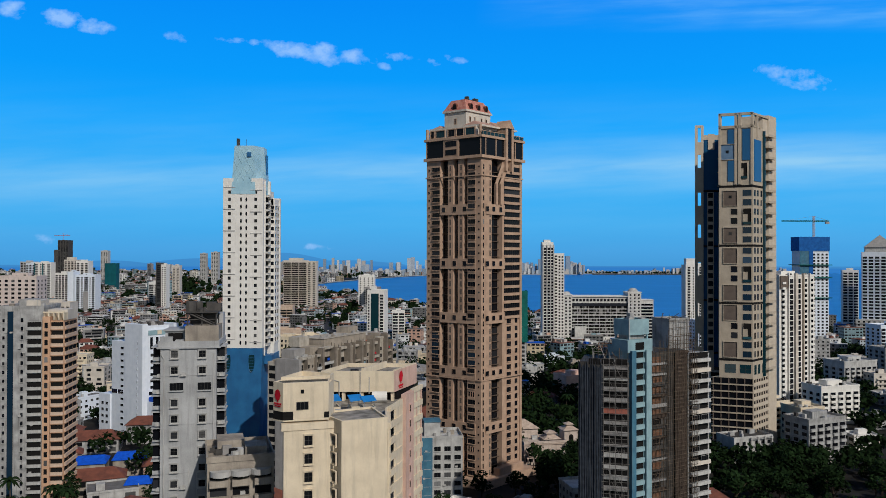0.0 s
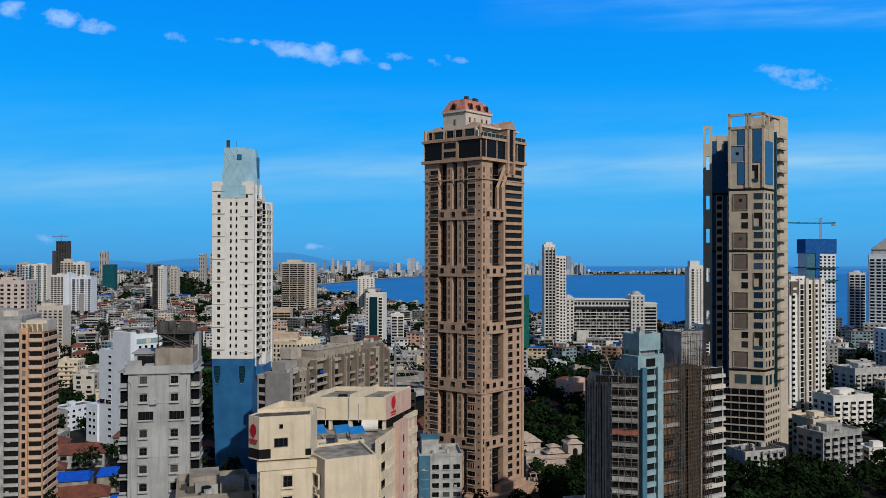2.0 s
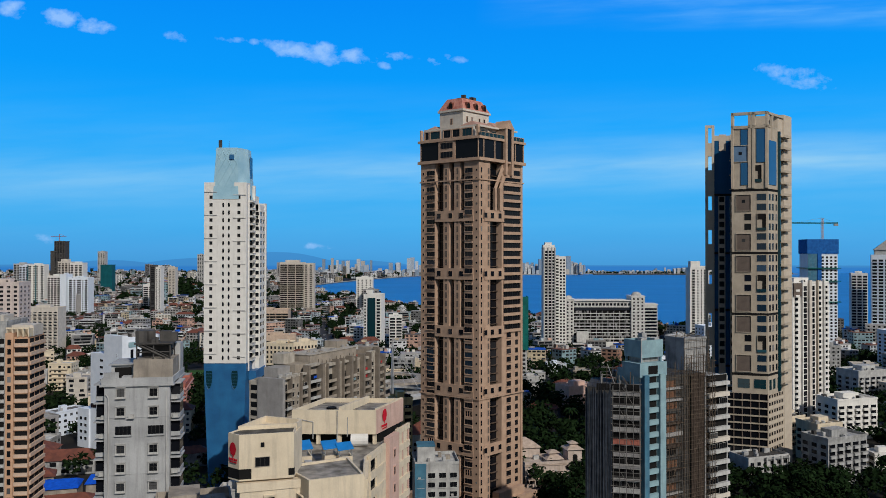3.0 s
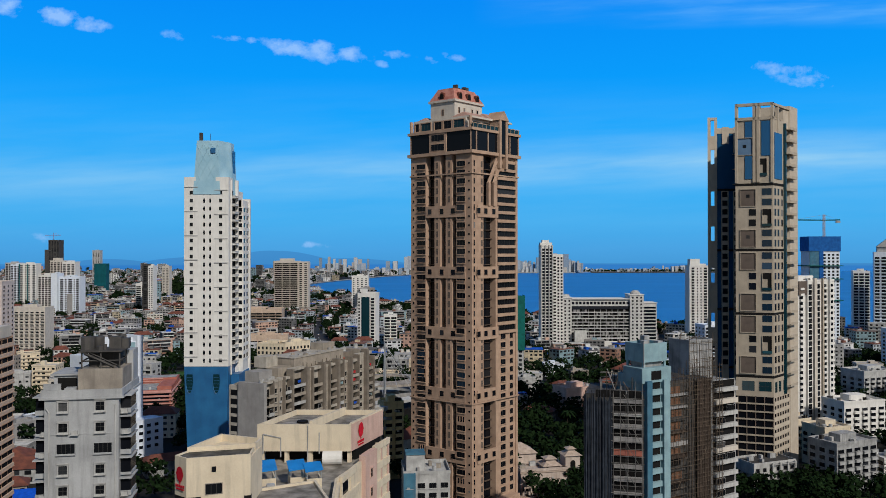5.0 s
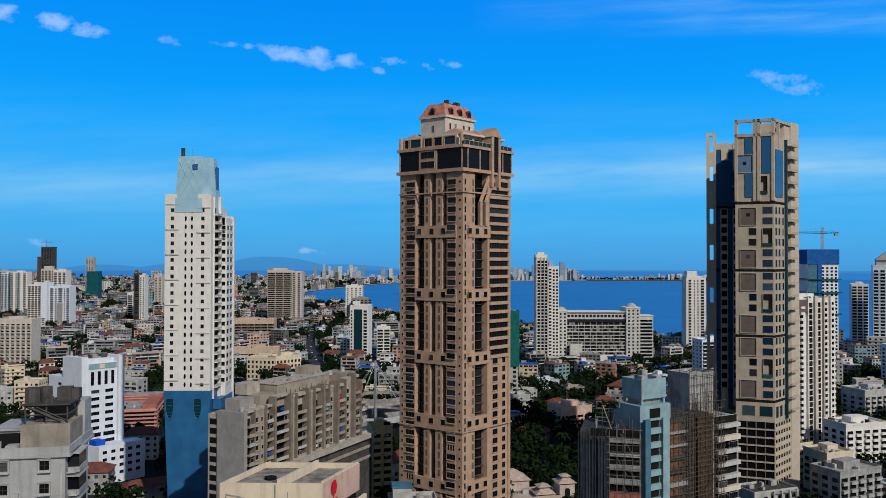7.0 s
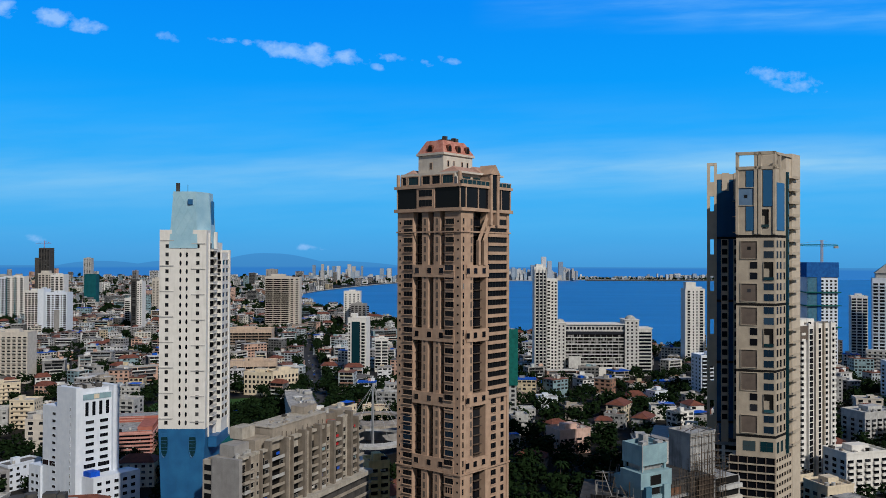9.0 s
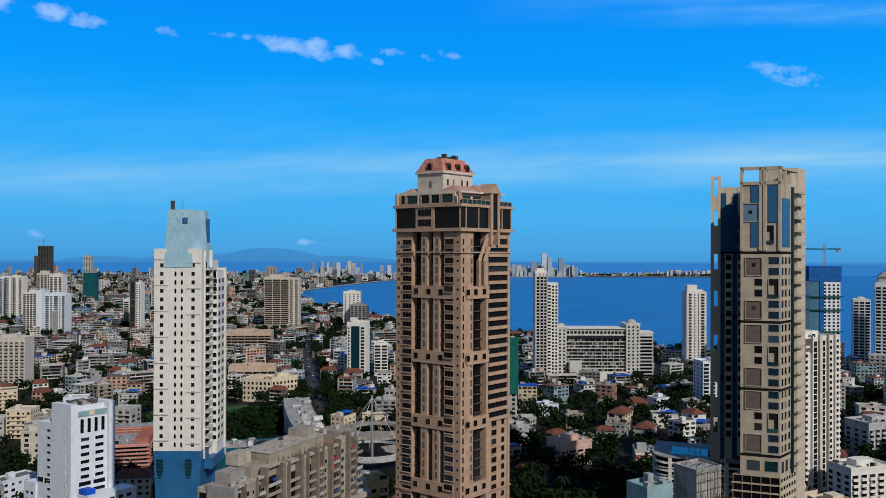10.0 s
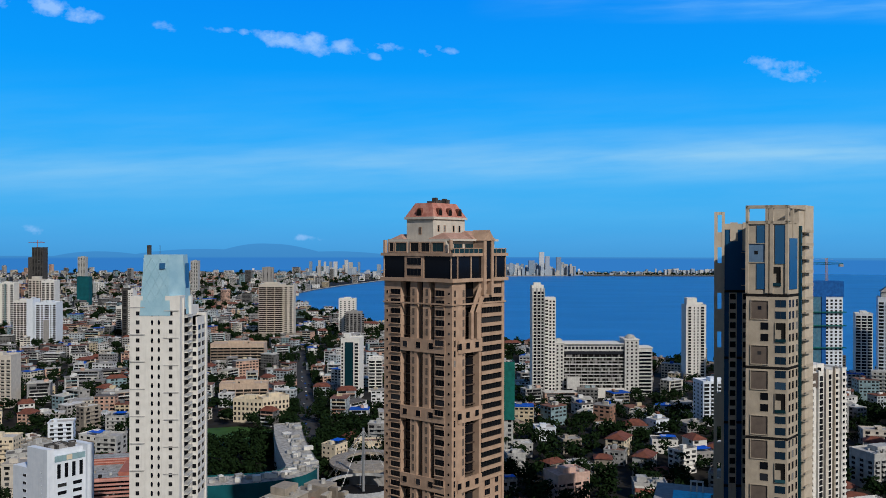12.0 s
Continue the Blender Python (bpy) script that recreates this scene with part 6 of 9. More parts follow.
            if rnd.random() < 0.25:
                put("washing", rnd.choice(washing), T, f((a + b) / 2 + rnd.uniform(-0.8, 0.8), -0.9, z + 2.3), 63)
    for s_, w, o, top in ((4.6, 0.5, 0.9, 55.6), (10.2, 0.6, 1.1, 56.2), (14.0, 0.9, 1.7, 58.4), (22.2, 1.3, 2.0, 58.0), (26.4, 0.6, 1.2, 57.6), (32.4, 1.2, 2.0, 58.6), (37.0, 0.5, 1.2, 58.4), (41.6, 1.3, 2.0, 58.8),
                          (46.0, 0.6, 1.2, 58.0), (50.4, 1.3, 2.0, 58.6), (56.4, 0.7, 1.4, 58.6), (62.0, 1.3, 1.9, 60.2), (67.0, 0.8, 1.6, 57.0)):
        m = MB()
        m.box(f, s_ - w / 2, s_ + w / 2, -o, 1.0, 0, top)
        part("pier", m, pierm, T)
    # blank attic over the middle, low rooms at both ends
    for nm, box, mt in (("attic_wall", (19.5, 50.4, 2.2, 12.6, H - 1, 61.3), buff), ("attic_coping", (19.2, 50.7, 1.9, 12.9, 61.3, 61.6), pales), ("roof_house", (51.0, 61.0, 4.5, 12.5, H - 1, 59.4), pierm),
                        ("roof_house", (61.5, 68.0, 2.0, 12.0, H - 1, 60.0), buff), ("roof_house", (42.5, 50.0, 6.0, 12.0, 61.6, 64.2), buff), ("roof_house", (4.0, 11.0, 5.0, 11.0, H - 1, 58.4), M["grey"]),
                        ("roof_house", (11.5, 19.0, 3.0, 12.0, H - 1, 58.8), buff), ("roof_house", (10.5, 17.0, 7.5, 12.5, 58.8, 62.6), pales), ("red_shed", (52.0, 56.0, 1.8, 4.4, 56.0, 57.6), M["redbrick"]),
                        ("podium_band", (20.0, L + 2, -4.0, 1.5, 33.6, 35.2), pales), ("podium_band", (20.0, L + 2, -3.2, 1.5, 29.6, 30.6), buff), ("podium_band", (20.0, L + 2, -3.2, 1.5, 25.6, 26.6), buff)):
        m = MB()
        m.box(f, *box)
        part(nm, m, mt, T)
    m = MB()
    m.box(f, 20.5, L + 1, -2.6, 1.4, 0, 33.6)
    part("podium", m, M["grey_dark"], T)
    for k in range(12):
        m = MB()
        u = 22 + 2.3 * k + rnd.uniform(-0.4, 0.4)
        m.rod(f(u, 1.7, 55.5), f(u, 1.7, 58.6 + rnd.uniform(-0.6, 1.2)), 0.09, 4)
        part("steel_rod", m, M["bark"], T)
    for k in range(16):
        m = MB()
        u, v = rnd.uniform(20, 49), rnd.uniform(2.6, 11)
        m.box(f, u, u + rnd.uniform(0.5, 2.0), v, v + rnd.uniform(0.4, 1.2), 61.6, 61.6 + rnd.uniform(0.3, 1.0))
        part("roof_box", m, M[rnd.choice(("grey", "offwhite", "grey_dark", "beige"))], T)
    tank = MB()
    tank.rod((0, 0, 0), (0, 0, 1.7), 0.9, 10, 0.8)
    tank_me = tank.mesh("water_tank", M["offwhite"])
    for u, v, z in ((3, 3, 54.6), (6, 2.4, 54.6), (9.0, 3.4, 54.6), (54, 9, 59.4), (58, 7, 59.4), (65, 6, 60.0), (70, 4, 54.6)):
        put("water_tank", tank_me, T, f(u, v, z))
    for k in range(6):
        p = f(6 + 12.5 * k, 6.5, 0)
        clear(x0 + p[0], y0 + p[1], 15)


row_of_flats()
# small yellow block beside the row of flats
tower("yellow_balcony_block", "pale yellow corner block with stacked balconies", -20.5, 372, 20, 9, 10, 33, mat("pale_yellow_paint", (0.66, 0.52, 0.27), (0.52, 0.40, 0.2), streak=0.5), 3.1,
      front=even(2, 9, 3.2, 2.8, "b"), right=even(2, 10, 1.8, 1.6, "w"), left=even(2, 10, 2.4, 2.6, "b"))

M["pole_grey"] = mat("weathered_poles", (0.20, 0.19, 0.18), (0.09, 0.088, 0.085))
M["pole_dark"] = mat("dark_poles", (0.05, 0.052, 0.06), (0.025, 0.026, 0.03))
# pale teal block wrapped in scaffolding
T = thing("scaffolded_apartment_block", 51.0, 222.5, "apartment block under repair with pale teal core and bamboo scaffolding", "building")
f = axes(30)
m = MB()
m.box(f, 3.5, 11.5, 0, 9, 0, 68.5)
part("teal_core", m, M["teal_pale"], T, "pale teal painted stair core")
m = MB()
m.box(f, 2.6, 12.4, -0.6, 6, 67.0, 70.6)
m.box(f, 4.0, 12.0, 0.4, 6.8, 71.9, 75.6)
for u in (4.2, 11.3):
    for v in (0.6, 6.1):
        m.box(f, u, u + 0.5, v, v + 0.5, 70.6, 71.9)
part("core_cap", m, M["teal_pale"], T)
m = MB()
parapet(m, f, 4.0, 12.0, 0.4, 6.8, 75.6, 0.9, 0.3)
part("cap_parapet", m, M["teal_pale"], T)
m = MB()
m.box(f, 5.6, 9.0, -0.64, -0.6, 67.6, 69.8)
part("cap_opening", m, M["black"], T)
m = MB()
m.box(f, 5.0, 11.0, 1.4, 5.8, 70.6, 71.9)
part("cap_core", m, M["grey_old"], T)
m = MB()
m.rod(f(3.9, 0.2, 67.5), f(3.9, 0.2, 77.0), 0.14, 5)
part("vent_pipe", m, M["offwhite"], T)
m = MB()
for u, v, z in ((5.5, 1.6, 1.6), (8.6, 4.6, 2.4), (10.6, 2.0, 1.2)):
    m.box(f, u - 0.8, u + 0.9, v - 0.7, v + 0.8, 75.6, 75.6 + z)
part("roof_box", m, M["grey_old"], T)
# dark grey strip laid on the core in place of its shaded recess
m = MB()
m.box(f, 5.4, 9.2, -0.05, 0, 2, 67.5)
part("shaft_recess", m, M["grey_dark"], T)
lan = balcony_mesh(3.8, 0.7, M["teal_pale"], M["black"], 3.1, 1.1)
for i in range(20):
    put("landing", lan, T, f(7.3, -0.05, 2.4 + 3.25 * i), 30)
# left pier in deeper teal: its shaded side is put into the colour
m = MB()
m.box(f, 3.5, 5.2, -1.4, 0, 0, 67.5)
part("core_pier", m, M["teal_deep"], T)
m = MB()
m.box(f, 9.4, 11.5, -1.2, 0, 0, 67.5)
part("core_pier", m, M["teal_pale"], T)
wing = axes(75, 165, o=(3.2, 1.4))
# wing bodies coloured dark for the shaded bays behind the slab edges
m = MB()
m.box(wing, 0, 16, 0.2, 14.2, 0, 64)
part("left_wing", m, M["grey_dark"], T)
# loose poles and a broken lean-to on the wing's roof
r4 = random.Random(8)
for k in range(30):
    m = MB()
    u, v = r4.uniform(0.5, 11), r4.uniform(0.5, 11)
    lean = r4.choice((0.0, 0.0, 2.5, 4.0))
    m.rod(wing(u, v, 64), wing(u + r4.uniform(-1, 1) * lean, v + r4.uniform(-1, 1) * lean, 64 + r4.uniform(2.0, 6.5)), 0.11, 5)
    part("loose_pole", m, M[r4.choice(("pole_grey", "bamboo", "grey"))], T)
for k in range(8):
    m = MB()
    u, z = r4.uniform(0.6, 10), 64.6 + 0.6 * k
    m.rod(wing(u, 0.4, z), wing(u + r4.uniform(-2, 2), 11, z + r4.uniform(-0.8, 0.8)), 0.09, 5)
    part("loose_pole", m, M["pole_grey"], T)
for k in range(4):
    m = MB()
    a, b = 1.0 + 2.6 * k, 1.0 + 1.2 * k
    m.prism([wing(a, b, 0)[:2], wing(a + 2.2, b, 0)[:2], wing(a + 2.2, b + 3.4, 0)[:2], wing(a, b + 3.4, 0)[:2]], 64 + 0.5 * k, 64.5 + 0.9 * k)
    part("broken_slab", m, M[r4.choice(("grey", "grey_old"))], T)
m = MB()
m.box(f, 11.5, 30, 3.2, 15, 0, 66)
part("right_wing", m, M["grey_dark"], T)
m = MB()
m.box(f, 27.6, 36.6, 7.4, 14.6, 64, 74.8)
part("tank_room", m, M["grey_old"], T)
m = MB()
parapet(m, f, 27.4, 36.8, 7.2, 14.8, 74.8, 0.6, 0.3)
part("tank_room_parapet", m, M["grey_old"], T)
m = MB()
r3 = random.Random(17)
for k in range(9):
    u = 27.0 + 1.25 * k
    m.rod(f(u, 6.7, 64.5), f(u + r3.uniform(-0.3, 0.3), 6.7, 75.5 + r3.uniform(-1.5, 1.8)), 0.08, 4)
for z in (68, 70.2, 72.4, 74.6):
    m.rod(f(26.6, 6.65, z), f(37.6, 6.65, z + r3.uniform(-0.3, 0.3)), 0.07, 4)
for k in range(6):
    u, v = r3.uniform(28, 33), r3.uniform(8.5, 13)
    m.rod(f(u, v, 75.0), f(u + r3.uniform(1, 4), v + r3.uniform(-2, 2), 75.2 + r3.uniform(0, 1.5)), 0.09, 4)
part("tank_room_scaffolding", m, M["bamboo"], T, kind="stuff")
m = MB()
m.box(f, 30, 39.5, 2.0, 15, 0, 64.5)
part("balcony_block", m, M["grey_old"], T)
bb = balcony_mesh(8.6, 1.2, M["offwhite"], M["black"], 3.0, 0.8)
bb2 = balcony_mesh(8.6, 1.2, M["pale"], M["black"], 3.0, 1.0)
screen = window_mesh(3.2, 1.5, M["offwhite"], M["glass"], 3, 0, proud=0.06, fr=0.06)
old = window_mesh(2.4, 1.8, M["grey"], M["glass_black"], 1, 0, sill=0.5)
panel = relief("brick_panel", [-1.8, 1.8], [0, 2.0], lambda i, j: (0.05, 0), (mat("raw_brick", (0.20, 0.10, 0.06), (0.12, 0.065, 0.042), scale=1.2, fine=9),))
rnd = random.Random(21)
# flat black sheet for the unlit inside of a bay
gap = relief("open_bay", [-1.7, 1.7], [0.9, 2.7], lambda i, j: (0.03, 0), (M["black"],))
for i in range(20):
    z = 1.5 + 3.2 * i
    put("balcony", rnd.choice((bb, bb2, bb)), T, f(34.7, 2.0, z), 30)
    for u in (32.4, 36.4):
        if rnd.random() < 0.45:
            put("balcony_screen", screen, T, f(u, 1.0, z + 1.0), 30)
    m = MB()
    m.box(wing, -0.9, 0.0, 0.4, 7.3, z - 0.2, z + rnd.choice((0.3, 0.6, 0.9, 1.0)))
    part("floor_slab", m, M[rnd.choice(("grey", "offwhite", "grey_old", "offwhite", "redbrick", "grey"))], T)
    m = MB()
    m.box(f, 11.6, 21.5, 2.4, 3.2, z - 0.2, z + rnd.choice((0.15, 0.4, 0.8)))
    part("floor_slab", m, M[rnd.choice(("grey", "hessian", "grey_dark"))], T)
    for b in (2.4, 6.2, 10.0):
        put("open_bay", gap, T, wing(0, b, z), -15)
        if rnd.random() < 0.25:
            put("window", old, T, wing(0, b + 0.4, z + 0.8), -15)
    for u in (13.8, 18.0):
        if rnd.random() < 0.55:
            put("brick_panel", panel, T, f(u + rnd.uniform(-0.3, 0.3), 3.18, z + rnd.choice((0.2, 0.7))), 30)
        else:
            put("open_bay", gap, T, f(u, 3.2, z), 30)
for k, (fr, deg, s0, s1, off, top) in enumerate(((wing, -15, 0.4, 7.4, -1.4, 66), (f, 30, 12.2, 21, 1.7, 68), (f, 30, 21, 30.5, 1.2, 71), (f, 30, 30.5, 32.5, 0.6, 70))):
    m = MB()
    r2 = random.Random(k)
    P = (lambda s, o, z: fr(o, s, z)) if k == 0 else (lambda s, o, z: fr(s, o, z))
    step = 1.6 if k != 2 else 0.95
    n = max(2, int((s1 - s0) / step))
    for oo in (off, off + 1.0):
        for i in range(n + 1):
            s = s0 + (s1 - s0) * i / n
            z = 0
            while z < top:
                z1 = min(top + r2.uniform(-2, 1.5), z + 9)
                m.rod(P(s + r2.uniform(-0.12, 0.12), oo, z), P(s + r2.uniform(-0.12, 0.12), oo, z1 + 0.5), 0.075, 4)
                z += 9
    nz = int(top / (1.75 if k != 2 else 1.2))
    for j in range(nz):
        z = (j + 0.6) * top / nz
        m.rod(P(s0 - 0.5, off, z + r2.uniform(-0.15, 0.15)), P(s1 + 0.5, off, z + r2.uniform(-0.15, 0.15)), 0.07, 4)
    for j in range(12):
        s, z = r2.uniform(s0, s1 - 3), r2.uniform(5, top - 6)
        m.rod(P(s, off - 0.1, z), P(s + 3, off - 0.1, z + 5), 0.06, 4)
    part("scaffolding", m, M["bamboo" if k != 0 else "pole_grey"], T, "lashed bamboo scaffolding", kind="stuff")
r2 = random.Random(29)
m = MB()
prev = None
folds = [(-1.0 - r2.uniform(0, 0.5) * (k % 2), 7.6 + 0.34 * k) for k in range(21)] + [(-1.0 + 0.6 * k, 14.4 + r2.uniform(0, 0.4) * (k % 2)) for k in range(21)]
for a, b in folds:
    col = []
    for k in range(10):
        z = 7.1 * k
        col.append(wing(a + r2.uniform(-0.12, 0.12), b + r2.uniform(-0.05, 0.05), min(z, 63 + r2.uniform(-0.8, 1.6))))
    if prev:
        for k in range(9):
            m.quad([col[k], prev[k], prev[k + 1], col[k + 1]])
    prev = col
part("scaffold_net", m.weld(), M["slate_net"], T, "slate grey net hung in folds over the scaffolding")
for k in range(9):
    m = MB()
    b = 7.9 + 0.8 * k
    m.rod(wing(-1.75, b, 0), wing(-1.75 + r2.uniform(-0.1, 0.1), b + r2.uniform(-0.2, 0.2), 64 + r2.uniform(-1, 3)), 0.07, 4)
    part("scaffold_pole", m, M["pole_dark"], T)
m = MB()
m.box(f, 25, 30.3, 2.2, 2.25, 0, 66)
part("scaffold_net", m, M["hessian"], T, "brown net over the scaffolding")

# white balcony tower with dark slots
T, f = tower("white_balcony_tower", "white apartment tower with rows of small balconies", 198.5, 455, 32, 35, 20, 83, M["white"], 3.15,
             front=[(3.6, 3.4, 2.9, "b"), (32.0, 3.8, 2.9, "b"), (26.0, 3.2, 2.9, "s")], glazing="glass_black")
grid = window_mesh(4.6, 2.55, M["grey_dark"], M["glass_black"], 2, 1, proud=0.05, fr=0.05)
slot_me = window_mesh(2.9, 2.5, M["grey"], M["glass_black"], 0, 0, proud=0.05, fr=0.1)
for i in range(25):
    put("window", grid, T, f(11.2, -0.02, 3.4 + 3.15 * i), 32)
    put("window", slot_me, T, f(19.6, -0.02, 3.5 + 3.15 * i), 32)
m = MB()
m.box(f, 0.2, 8.5, -0.8, -0.1, 76, 83.5)
part("brown_fascia", m, M["taupe"], T)
for u0, u1, mt in ((7.6, 8.5, "white"), (14.2, 16.8, "pale"), (22.2, 23.2, "tan_light"), (28.6, 29.6, "white")):
    m = MB()
    m.box(f, u0, u1, -1.3, -0.05, 0, 85)
    part("front_pier", m, M[mt], T)
# blue-topped tower under construction with its crane
T, f = tower("tower_under_construction", "pale concrete tower with blue net top", 369, 797, 0, 30, 18, 101, M["white_blue"], 3.3, front=even(7, 30, 2.2, 2.0, "w"), crown=())
m = MB()
m.box(f, -0.8, 30.8, -0.8, 18.8, 101, 115.5)
part("blue_net", m, M["blue"], T, "bright blue safety net")
m = MB()
m.box(f, 9.5, 13.5, -0.9, -0.1, 0, 101)
part("blue_net_strip", m, M["blue"], T)
m = MB()
m.box(f, 0.2, 9.5, -0.3, -0.12, 3, 101)
part("curtain_glazing", m, M["teal_deep"], T)
for z in (52, 73, 86):
    m = MB()
    m.box(f, -2.5, 32.5, -2.5, 20.5, z, z + 0.8)
    part("catch_net", m, M["net_green"], T)
C = thing("tower_crane", 388, 806, "slim tower crane standing above a blue net", "crane", z=115.5)
m = MB()
for sx, sy in ((-0.8, -0.8), (0.8, -0.8), (0.8, 0.8), (-0.8, 0.8)):
    m.rod((sx, sy, 0), (sx, sy, 22), 0.22, 4)
for k in range(11):
    m.rod((-0.8, -0.8, 2 * k), (0.8, -0.8, 2 * k + 2), 0.14, 4)
part("mast", m, M["orange"], C)
for nm, x0, x1 in (("jib", 0, -34), ("counter_jib", 0, 16)):
    m = MB()
    m.rod((x0, 0, 16), (x1, 0, 16.5), 0.3, 4)
    m.rod((x0, 0, 17.6), (x1, 0, 17.2), 0.24, 4)
    n = abs(x1) // 2
    for k in range(n):
        a, b = x1 * k / n, x1 * (k + 1) / n
        m.rod((a, 0, 16.1), (b, 0, 17.4), 0.12, 4)
    part(nm, m, M["net_green"], C)
m = MB()
m.rod((0, 0, 22), (-26, 0, 17.4), 0.08, 4)
m.rod((0, 0, 22), (14, 0, 17.4), 0.08, 4)
part("tie_rods", m, M["steel"], C)
m = MB()
m.box(axes(0), 12, 16, -0.9, 0.9, 13.8, 16)
part("counterweight", m, M["grey"], C)
# right edge pair
tower("grey_slim_tower", "slim grey apartment tower near the bay", 446, 860, -20, 16, 15, 79, M["white"], 3.1, front=even(3, 16, 4.2, 2.9, "b"))
T, f = tower("pointed_roof_tower", "white apartment tower with balconies and pyramid roof", 438, 806, -27, 40, 26, 99, M["white_blue"], 3.3, front=even(6, 34, 4.0, 2.9, "b"), right=even(3, 26, 3, 1.7, "w"), crown=())
m = MB()
m.prism([f(2, 2, 0)[:2], f(32, 2, 0)[:2], f(32, 24, 0)[:2], f(2, 24, 0)[:2]], 105, 118, [f(16.9, 12.9, 0)[:2], f(17.1, 12.9, 0)[:2], f(17.1, 13.1, 0)[:2], f(16.9, 13.1, 0)[:2]])
part("pyramid_roof", m, M["grey"], T)
m = MB()
m.box(f, 3, 31, 3, 23, 99, 105)
part("roof_house", m, M["offwhite"], T)
m = MB()
m.box(f, -6, 46, -12, 0, 0, 30)
part("lower_block", m, M["offwhite"], T)
low = balcony_mesh(3.4, 1.0, M["offwhite"], M["black"], 2.9, 0.8)
for i in range(8):
    for k in range(11):
        put("balcony", low, T, f(-3.6 + 4.7 * k, -12, 2.4 + 3.4 * i), -31)
    for k in range(2):
        put("balcony", low, T, f(-6, -3.4 - 5.2 * k, 2.4 + 3.4 * i), -121)
# slim pale tower and the long slab by the bay
T, f = tower("slim_pale_tower", "slim pale grey apartment tower beside the bay", 106, 821, 0, 12.5, 16, 106, M["white"], 3.2, front=(), crown=((0, 12, 2, 14, 4.0), (2, 9, 3, 10, 6.5)))
m = MB()
m.box(f, 12.5, 23.5, 1.5, 16, 0, 98)
part("lower_shaft", m, M["white"], T)
for u0, u1 in ((0.0, 1.4), (4.4, 5.4), (8.2, 9.2), (11.4, 12.5)):
    m = MB()
    m.box(f, u0, u1, -0.9, -0.02, 0, 107.2)
    part("front_pier", m, M["offwhite"], T)
wn = window_mesh(1.9, 1.9, M["white"], M["glass_black"], 1, 0)
wv = window_mesh(2.4, 2.3, M["grey"], M["glass_black"], 1, 0, proud=0.05, fr=0.1)
bsl = balcony_mesh(3.0, 0.9, M["white"], M["black"], 2.9, 0.9)
for i in range(31):
    for u in (2.9, 6.8, 10.3):
        put("window", wv, T, f(u, 0, 4 + 3.25 * i), 0)
    if i < 28:
        put("balcony", bsl, T, f(14.6, 1.5, 4 + 3.3 * i), 0)
        for u in (18.3, 21.6):
            put("window", wn, T, f(u, 1.5, 4 + 3.3 * i), 0)


